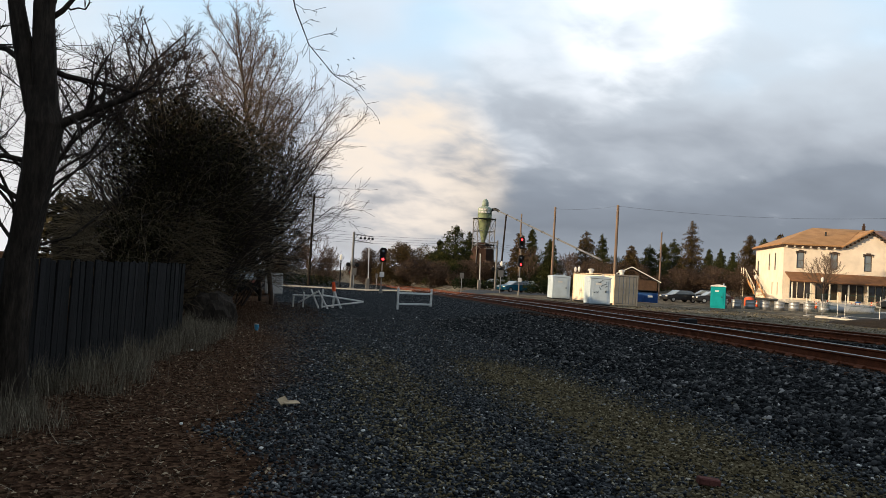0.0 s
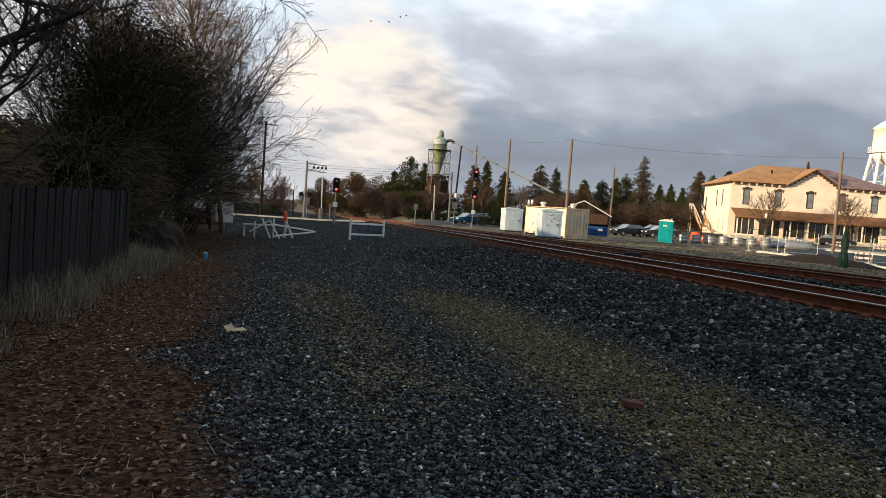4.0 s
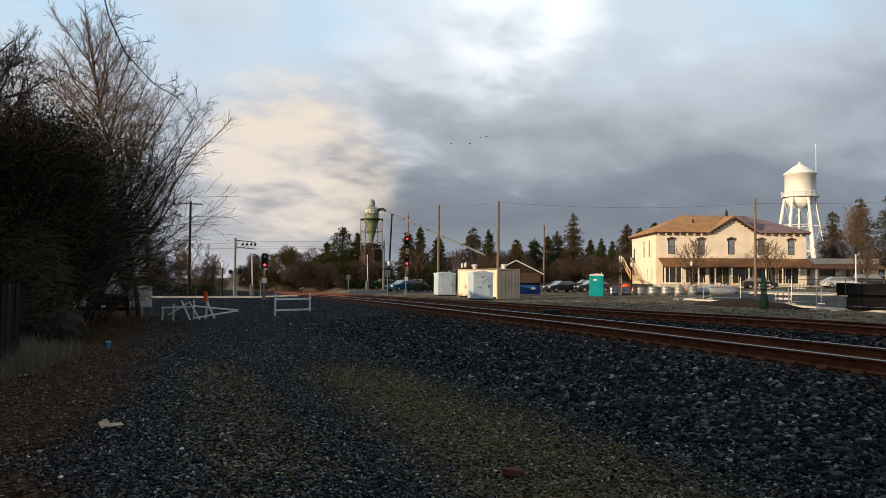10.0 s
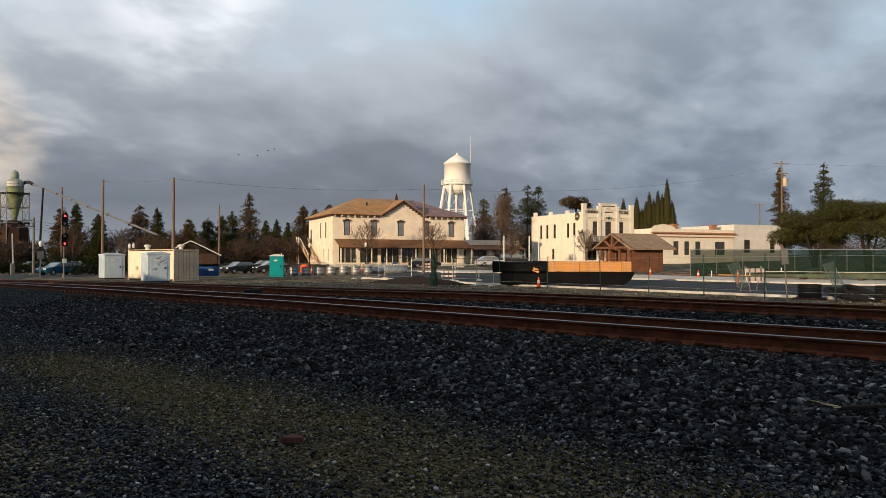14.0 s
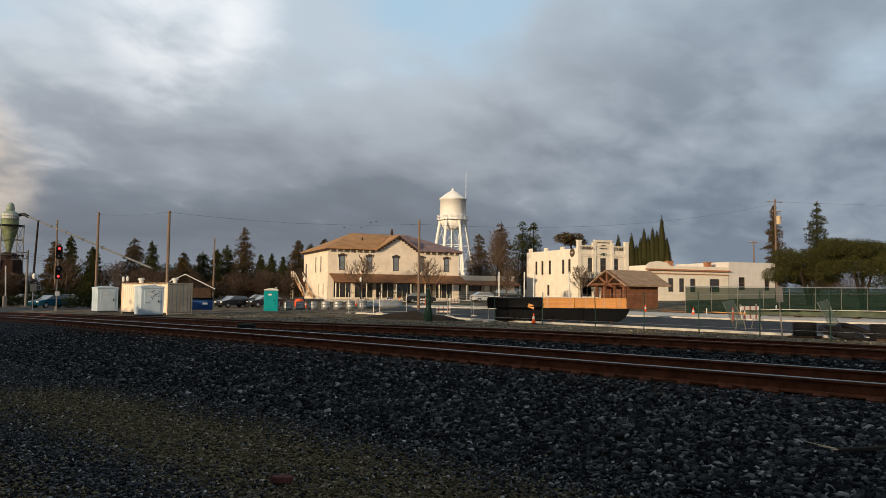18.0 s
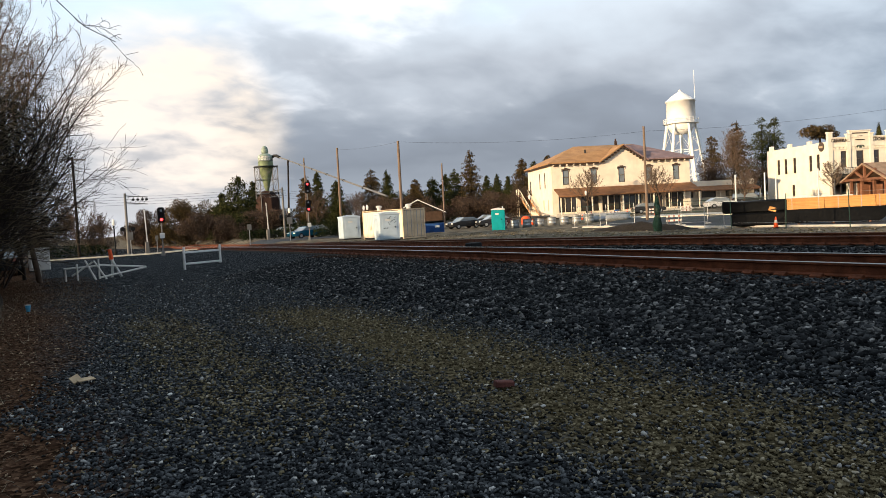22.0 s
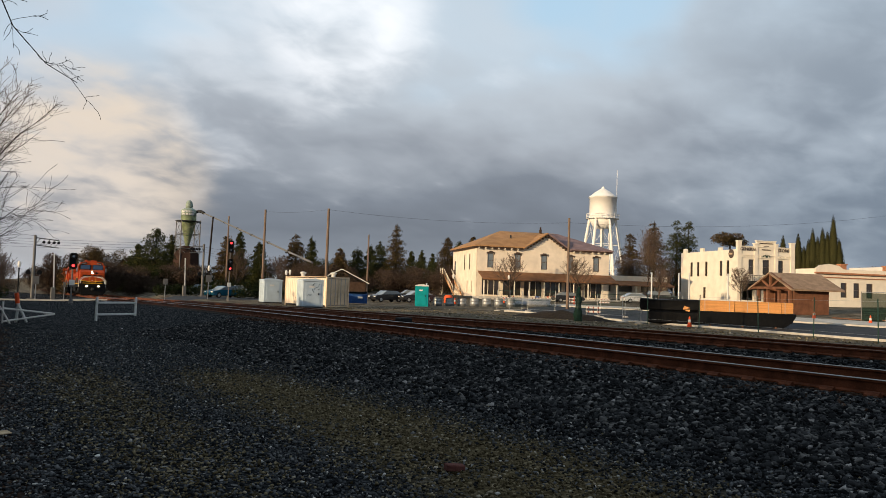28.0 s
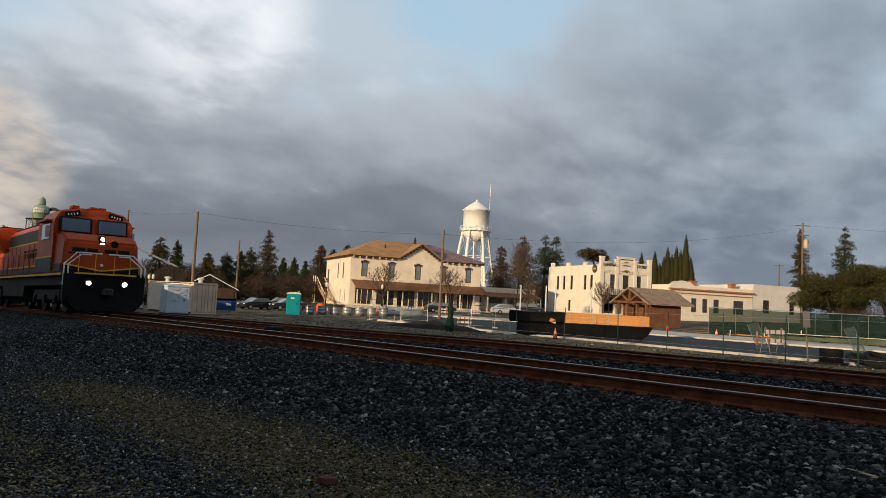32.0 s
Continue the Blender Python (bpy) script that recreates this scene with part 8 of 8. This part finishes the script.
# ---- the train ----
def locomotive(rear=False):
    t = thing("locomotive", "orange and dark green diesel locomotive with lit headlights" if not rear else "second orange and dark green diesel locomotive coupled behind", "locomotive", Matrix.Identity(4), "train")
    W = 3.06
    part("frame", box(B(), 0, 11.2, 1.12, 2.7, 21.2, 0.5, bevel=0.03), M["loco_black"], t, "sooty black underframe")
    deck = part("deck", box(B(), 0, 11.2, 1.62, W, 21.6, 0.10), M["loco_black"], t)
    for s in (-1, 1):
        part("sill_stripe", box(B(), s * (W / 2 + 0.004), 11.2, 1.55, 0.02, 21.4, 0.09), M["loco_yellow"], deck, "thin yellow sill stripe")
    # pilot and plow
    bm = B()
    prism(bm, [(-1.5, 0.55), (-1.15, 0.12), (1.15, 0.12), (1.5, 0.55), (1.5, 1.62), (-1.5, 1.62)], 0.22, 0.5)
    pilot = part("pilot", bm, M["loco_black"], t, "black snow plow pilot")
    bm = B()
    prism(bm, [(-1.35, 0.5), (-1.05, 0.14), (1.05, 0.14), (1.35, 0.5), (1.3, 0.75), (-1.3, 0.75)], 0.0, 0.24)
    part("plow_blade", bm, M["loco_black"], pilot)
    part("anticlimber", box(B(), 0, 0.3, 1.62, 2.2, 0.5, 0.06), M["loco_yellow"], pilot, "yellow edged step")
    part("coupler", box(B(), 0, -0.1, 0.75, 0.3, 0.75, 0.32, bevel=0.05), M["dark_steel"], pilot)
    for s in (-1, 1):
        for k in range(3):
            part("step", box(B(), s * 1.25, 0.42 + 0.1 * k, 0.45 + k * 0.38, 0.45, 0.28, 0.05), M["loco_white"] if k == 2 else M["loco_black"], pilot)
        bm = B()
        cyl(bm, (s * 0.66, 0.0, 1.26), (s * 0.66, 0.22, 1.26), 0.13, 0.14, 14)
        d = part("ditch_light", bm, M["dark_steel"], pilot)
        bm = B()
        cyl(bm, (s * 0.66, -0.02, 1.26), (s * 0.66, 0.01, 1.26), 0.09, 0.09, 14)
        part("lens", bm, M["pane"] if rear else M["lamp_warm"], d, "dark ditch light" if rear else "lit ditch light")
        for k in range(3):
            bm = B()
            cyl(bm, (s * (0.35 + 0.18 * k), 0.2, 0.85), (s * (0.35 + 0.18 * k), 0.05, 0.55), 0.03, 0.03, 5)
            part("air_hose", bm, M["rubber"], pilot)
    # wide nose that slopes up to the windshield
    bm = B()
    prism(bm, [(0.95, 1.72), (2.75, 1.72), (2.75, 3.50), (2.42, 3.46), (1.42, 3.32), (1.02, 3.02)], -1.45, 1.45)
    bmesh.ops.transform(bm, matrix=Matrix(((0, 1, 0, 0), (1, 0, 0, 0), (0, 0, 1, 0), (0, 0, 0, 1))), verts=bm.verts[:])
    bmesh.ops.recalc_face_normals(bm, faces=bm.faces[:])
    for v in bm.verts:
        if v.co.z > 3.4:
            v.co.x *= 0.97
        elif v.co.z > 2.9:
            v.co.x *= 0.95
    bmesh.ops.bevel(bm, geom=bm.edges[:], offset=0.09, segments=2, affect="EDGES")
    n = part("nose", bm, M["loco_orange"], t, "orange sloped nose")
    bm = B()
    prism(bm, [(-1.42, 1.73), (1.42, 1.73), (1.42, 2.04), (0, 1.82), (-1.42, 2.04)], 0.93, 0.97)
    part("nose_band", bm, M["loco_black"], n, "dark lower band with a chevron edge")
    for s in (-1, 1):
        part("nose_stripe", box(B(), s * 0.70, 0.935, 1.89, 1.44, 0.03, 0.06, ry=s * -8.8), M["loco_yellow"], n, "yellow chevron stripe")
        part("side_band", box(B(), s * 1.455, 1.8, 1.74, 0.02, 1.5, 0.30), M["loco_green"], n)
    for k, (x, w) in enumerate(((-0.86, 0.46), (-0.36, 0.38), (0.30, 0.42), (0.82, 0.42))):
        part("emblem_bar", box(B(), x, 0.98, 2.58, w, 0.06, 0.15, rx=-3), M["loco_black"], n, "dark plain emblem shape on the nose")
    for s in (-1, 1):
        part("emblem_swoosh", box(B(), s * 0.85, 0.965, 2.48, 0.8, 0.04, 0.05), M["loco_black"], n)
    bm = B()
    cyl(bm, (0.46, 1.0, 2.97), (0.46, 1.4, 3.0), 0.15, 0.15, 12)
    part("horn_plate", bm, M["loco_black"], n)
    part("headlight_housing", box(B(), 0, 1.28, 2.80, 0.25, 0.46, 0.49, bevel=0.04), M["loco_black"], n, "black headlight housing")
    for z in (2.93, 3.16):
        bm = B()
        cyl(bm, (0, 1.02, z), (0, 1.10, z), 0.078, 0.078, 16)
        part("headlight", bm, M["pane"] if rear else M["lamp_warm"], n, "dark headlight" if rear else "lit twin headlight")
    bm = B()
    cyl(bm, (0, 0.9, 2.05), (0, 0.96, 2.05), 0.06, 0.06, 10)
    part("marker_light", bm, M["loco_white"], n)
    # cab
    cab = [(-1.52, 1.70), (1.52, 1.70), (1.52, 3.95), (1.25, 4.42), (0.5, 4.58), (-0.5, 4.58), (-1.25, 4.42), (-1.52, 3.95)]
    bm = B()
    prism(bm, cab, 2.35, 5.3)
    for v in bm.verts:
        if v.co.y < 2.5 and v.co.z > 4.0:
            v.co.y += 0.30
    bmesh.ops.bevel(bm, geom=bm.edges[:], offset=0.05, segments=2, affect="EDGES")
    c = part("cab", bm, M["loco_orange"], t, "orange crew cab")
    tilt = math.degrees(math.atan(0.30 / 2.3))
    for s in (-1, 1):
        part("windshield_frame", box(B(), s * 0.71, 2.42, 3.42, 1.24, 0.10, 0.72, rx=-tilt, bevel=0.05), M["rubber"], c, "black window gasket")
        part("windshield", box(B(), s * 0.71, 2.385, 3.47, 1.12, 0.06, 0.62, rx=-tilt, bevel=0.04), M["cab_glass"], c, "dark blue tinted windshield")
        part("number_board", box(B(), s * 0.84, 2.58, 4.18, 0.58, 0.16, 0.22, rx=-12, ry=s * 12), M["loco_black"], c, "black number board")
        for k in range(4):
            part("digit_bar", box(B(), s * 0.84 - 0.17 + k * 0.11, 2.49, 4.23 - s * 0.21 * (-0.17 + k * 0.11), 0.05, 0.02, 0.09, rx=-12, ry=s * 12), M["grey_stucco"], c)
        part("side_window", box(B(), s * 1.525, 3.75, 3.15, 0.03, 1.5, 0.72, bevel=0.02), M["cab_glass"], c, "dark cab side window")
        part("window_awning", box(B(), s * 1.62, 3.75, 3.92, 0.24, 1.7, 0.06), M["loco_orange"], c)
        part("mirror", box(B(), s * 1.66, 2.85, 3.2, 0.16, 0.05, 0.5), M["steel"], c, "side mirror")
        part("cab_band", box(B(), s * 1.527, 3.85, 1.72, 0.02, 2.9, 0.62), M["loco_green"], c, "dark green band")
        part("cab_stripe", box(B(), s * 1.53, 3.85, 2.34, 0.02, 2.9, 0.06), M["loco_yellow"], c)
    for x in (-0.6, 0.1, 0.45):
        part("roof_fitting", box(B(), x, 3.4, 4.58, 0.3, 0.5, 0.16, bevel=0.03), M["loco_orange"], c)
    # front handrails
    for s in (-1, 1):
        for off, top in ((0.0, 2.50), (0.15, 2.43)):
            pts = [(s * (1.50 - off), 0.30, 1.15 + off), (s * (1.50 - off), 0.30, 2.0), (s * (1.05 - off), 0.42, top), (s * (0.12 if off == 0 else 0.5), 0.46, top)]
            bm = tube(B(), pts, 0.03, 6)
            part("front_handrail", bm, M["loco_white"], t, "bent tubular handrail")
        for x in (0.35, 0.95):
            bm = B()
            cyl(bm, (s * x, 0.45, 1.65), (s * x, 0.45, 2.47), 0.014, 0.014, 5)
            part("stanchion", bm, M["loco_yellow"], t)
    # long hood
    hood = [(-0.98, 1.72), (0.98, 1.72), (0.98, 3.95), (0.72, 4.28), (-0.72, 4.28), (-0.98, 3.95)]
    bm = B()
    prism(bm, hood, 5.32, 15.2)
    bmesh.ops.bevel(bm, geom=bm.edges[:], offset=0.04, segments=1, affect="EDGES")
    h = part("hood", bm, M["loco_orange"], t, "orange long hood")
    for s in (-1, 1):
        part("hood_top_band", box(B(), s * 0.985, 10.2, 3.35, 0.025, 9.7, 0.58), M["loco_green"], h, "dark green upper band")
        part("hood_bottom_band", box(B(), s * 0.985, 10.2, 1.74, 0.025, 9.7, 0.36), M["loco_green"], h, "dark green lower band")
        part("hood_stripe", box(B(), s * 0.99, 10.2, 3.29, 0.025, 9.7, 0.06), M["loco_yellow"], h)
        part("hood_stripe", box(B(), s * 0.99, 10.2, 2.10, 0.025, 9.7, 0.06), M["loco_yellow"], h)
        for k in range(9):
            part("hood_door", box(B(), s * 0.992, 5.9 + k * 1.08, 2.2, 0.03, 0.96, 1.05, bevel=0.01), M["loco_orange"], h)
        for k in range(5):
            part("emblem_bar", box(B(), s * 1.012, 7.2 + k * 0.85, 2.55, 0.02, 0.55, 0.42), M["loco_black"], h, "dark plain emblem shape")
    part("exhaust_housing", box(B(), 0, 8.6, 4.22, 1.5, 3.0, 0.35, bevel=0.06), M["loco_black"], h, "black exhaust housing")
    part("hood_roof", box(B(), 0, 10.2, 4.24, 1.5, 9.6, 0.08), M["loco_black"], h)
    bm = B()
    prism(bm, [(-0.98, 1.72), (0.98, 1.72), (0.98, 3.1), (1.52, 3.55), (1.52, 4.35), (1.3, 4.48), (-1.3, 4.48), (-1.52, 4.35), (-1.52, 3.55), (-0.98, 3.1)], 15.25, 21.2)
    bmesh.ops.bevel(bm, geom=bm.edges[:], offset=0.04, segments=1, affect="EDGES")
    r = part("radiator_section", bm, M["loco_orange"], t, "orange radiator section with flared wings")
    for s in (-1, 1):
        part("radiator_grille", box(B(), s * 1.525, 18.2, 3.62, 0.03, 5.4, 0.66), M["loco_black"], r, "black radiator grille")
        part("lower_band", box(B(), s * 0.985, 18.2, 1.74, 0.025, 5.8, 0.36), M["loco_green"], r)
    part("radiator_top", box(B(), 0, 18.2, 4.46, 2.7, 5.6, 0.08), M["loco_black"], r)
    # side handrails
    for s in (-1, 1):
        bm = B()
        cyl(bm, (s * 1.48, 5.4, 2.68), (s * 1.48, 21.0, 2.68), 0.022, 0.022, 5)
        part("side_handrail", bm, M["loco_orange"], t)
        for k in range(13):
            bm = B()
            cyl(bm, (s * 1.48, 5.5 + k * 1.29, 1.7), (s * 1.48, 5.5 + k * 1.29, 2.7), 0.022, 0.022, 5)
            part("stanchion", bm, M["loco_orange"], t)
    bm = B()
    prism(bm, [(-1.35, 0.62), (-1.0, 0.35), (1.0, 0.35), (1.35, 0.62), (1.35, 1.14), (-1.35, 1.14)], 8.3, 13.6)
    part("fuel_tank", bm, M["loco_black"], t, "black fuel tank")
    for y0 in (2.1, 15.1):
        for s in (-1, 1):
            tr = part("truck_frame", box(B(), s * 1.12, y0 + 2.2, 0.48, 0.22, 4.9, 0.5, bevel=0.06), M["loco_black"], t, "grey-black truck side frame")
            for k in range(3):
                bm = B()
                cyl(bm, (s * 0.72, y0 + 0.35 + k * 1.9, 0.52), (s * 0.86, y0 + 0.35 + k * 1.9, 0.52), 0.53, 0.52, 20)
                part("wheel", bm, M["loco_black"], t, "steel wheel")
                part("journal_box", box(B(), s * 1.24, y0 + 0.35 + k * 1.9, 0.38, 0.14, 0.4, 0.36, bevel=0.03), M["loco_black"], tr)
    return t


def freight_car(mat, label):
    t = thing("freight_car", label, "freight car", Matrix.Identity(4), "train")
    part("underframe", box(B(), 0, 8.4, 0.95, 2.5, 16.0, 0.25), M["loco_black"], t)
    bm = B()
    prism(bm, [(-1.5, 1.2), (1.5, 1.2), (1.5, 4.35), (0.8, 4.62), (-0.8, 4.62), (-1.5, 4.35)], 0.9, 16.0)
    b = part("body", bm, mat, t)
    for s in (-1, 1):
        for k in range(14):
            part("rib", box(B(), s * 1.53, 1.3 + k * 1.1, 1.25, 0.08, 0.10, 3.0), mat, b)
    part("end_ladder", box(B(), -1.2, 0.84, 1.2, 0.5, 0.05, 3.2), M["dark_steel"], b)
    for y0 in (1.8, 13.2):
        for s in (-1, 1):
            part("truck_frame", box(B(), s * 1.05, y0 + 0.95, 0.4, 0.2, 2.5, 0.45, bevel=0.06), M["dark_steel"], t)
            for k in (0, 1):
                bm = B()
                cyl(bm, (s * 0.72, y0 + k * 1.9, 0.44), (s * 0.86, y0 + k * 1.9, 0.44), 0.45, 0.44, 16)
                part("wheel", bm, M["dark_steel"], t)
    return t


M["cab_glass"] = material("tinted_cab_glass", (0.02, 0.045, 0.10), 0.08, 0, 0.1, 2, 0, spec=0.9)
LEAD = locomotive()
SECOND = locomotive(True)
CARS = [freight_car(M["hopper_rust"], "dark brown ribbed freight car"), freight_car(M["loco_black"], "sooty black ribbed freight car"), freight_car(M["hopper_rust"], "dark brown ribbed freight car"), freight_car(M["loco_black"], "sooty black ribbed freight car")]


# ---- birds ----
def bird(i):
    t = thing("bird", "small dark bird in flight", "bird", Matrix.Identity(4), "flock of birds")
    bm = B()
    bmesh.ops.create_icosphere(bm, subdivisions=1, radius=0.5, matrix=Matrix.Diagonal((0.32, 0.09, 0.08, 1)))
    part("body", bm, M["signal_black"], t)
    for s in (-1, 1):
        bm = B()
        hip_slab(bm, [(0.07, s * 0.02, 0.01), (0.01, s * 0.22, 0.07), (-0.09, s * 0.42, 0.01), (-0.07, s * 0.03, 0.01)], 0.015)
        part("wing", bm, M["signal_black"], t)
    return t


BIRDS = [bird(i) for i in range(4)]


BIRD_AT, BIRD_GO = (33.1, 94.8, 20.4), (3.2, -1.6, -1.1)


def motions():
    """The train comes along the main track; birds cross the sky."""
    def along(behind, span):
        rows = []
        for k in range(33):
            y = 30.7 + 17.6 * (32 - k) + behind
            a, b = float(track_x(y + 0.12 * span)), float(track_x(y + 0.88 * span))
            za, zb = float(track_z(y + 0.12 * span)), float(track_z(y + 0.88 * span))
            yaw = -math.degrees(math.atan((b - a) / (0.76 * span)))
            pitch = math.degrees(math.atan((zb - za) / (0.76 * span)))
            rows.append((k, pose(a - (b - a) * 0.158, y, za - (zb - za) * 0.158, pitch, 0, yaw)))
        return rows

    for body in (LEAD, SECOND):
        body.scale = (1, 1, 0.94)
    walk(LEAD, along(0, 21.6))
    walk(SECOND, along(22.4, 21.6))
    for k, c in enumerate(CARS):
        walk(c, along(45.0 + 17.4 * k, 16.8))
    for i, b in enumerate(BIRDS):
        off = Vector(((0, 0, 0), (2.4, -0.6, 0.1), (3.8, -0.9, 0.9), (4.5, -1.3, 1.1))[i])
        a, v = Vector(BIRD_AT), Vector(BIRD_GO)
        walk(b, [(t, Matrix.Translation(a + off + v * (t - 9)) @ Matrix.Rotation(math.atan2(v.y, v.x), 4, "Z")) for t in (0, 16, 32)])


motions()
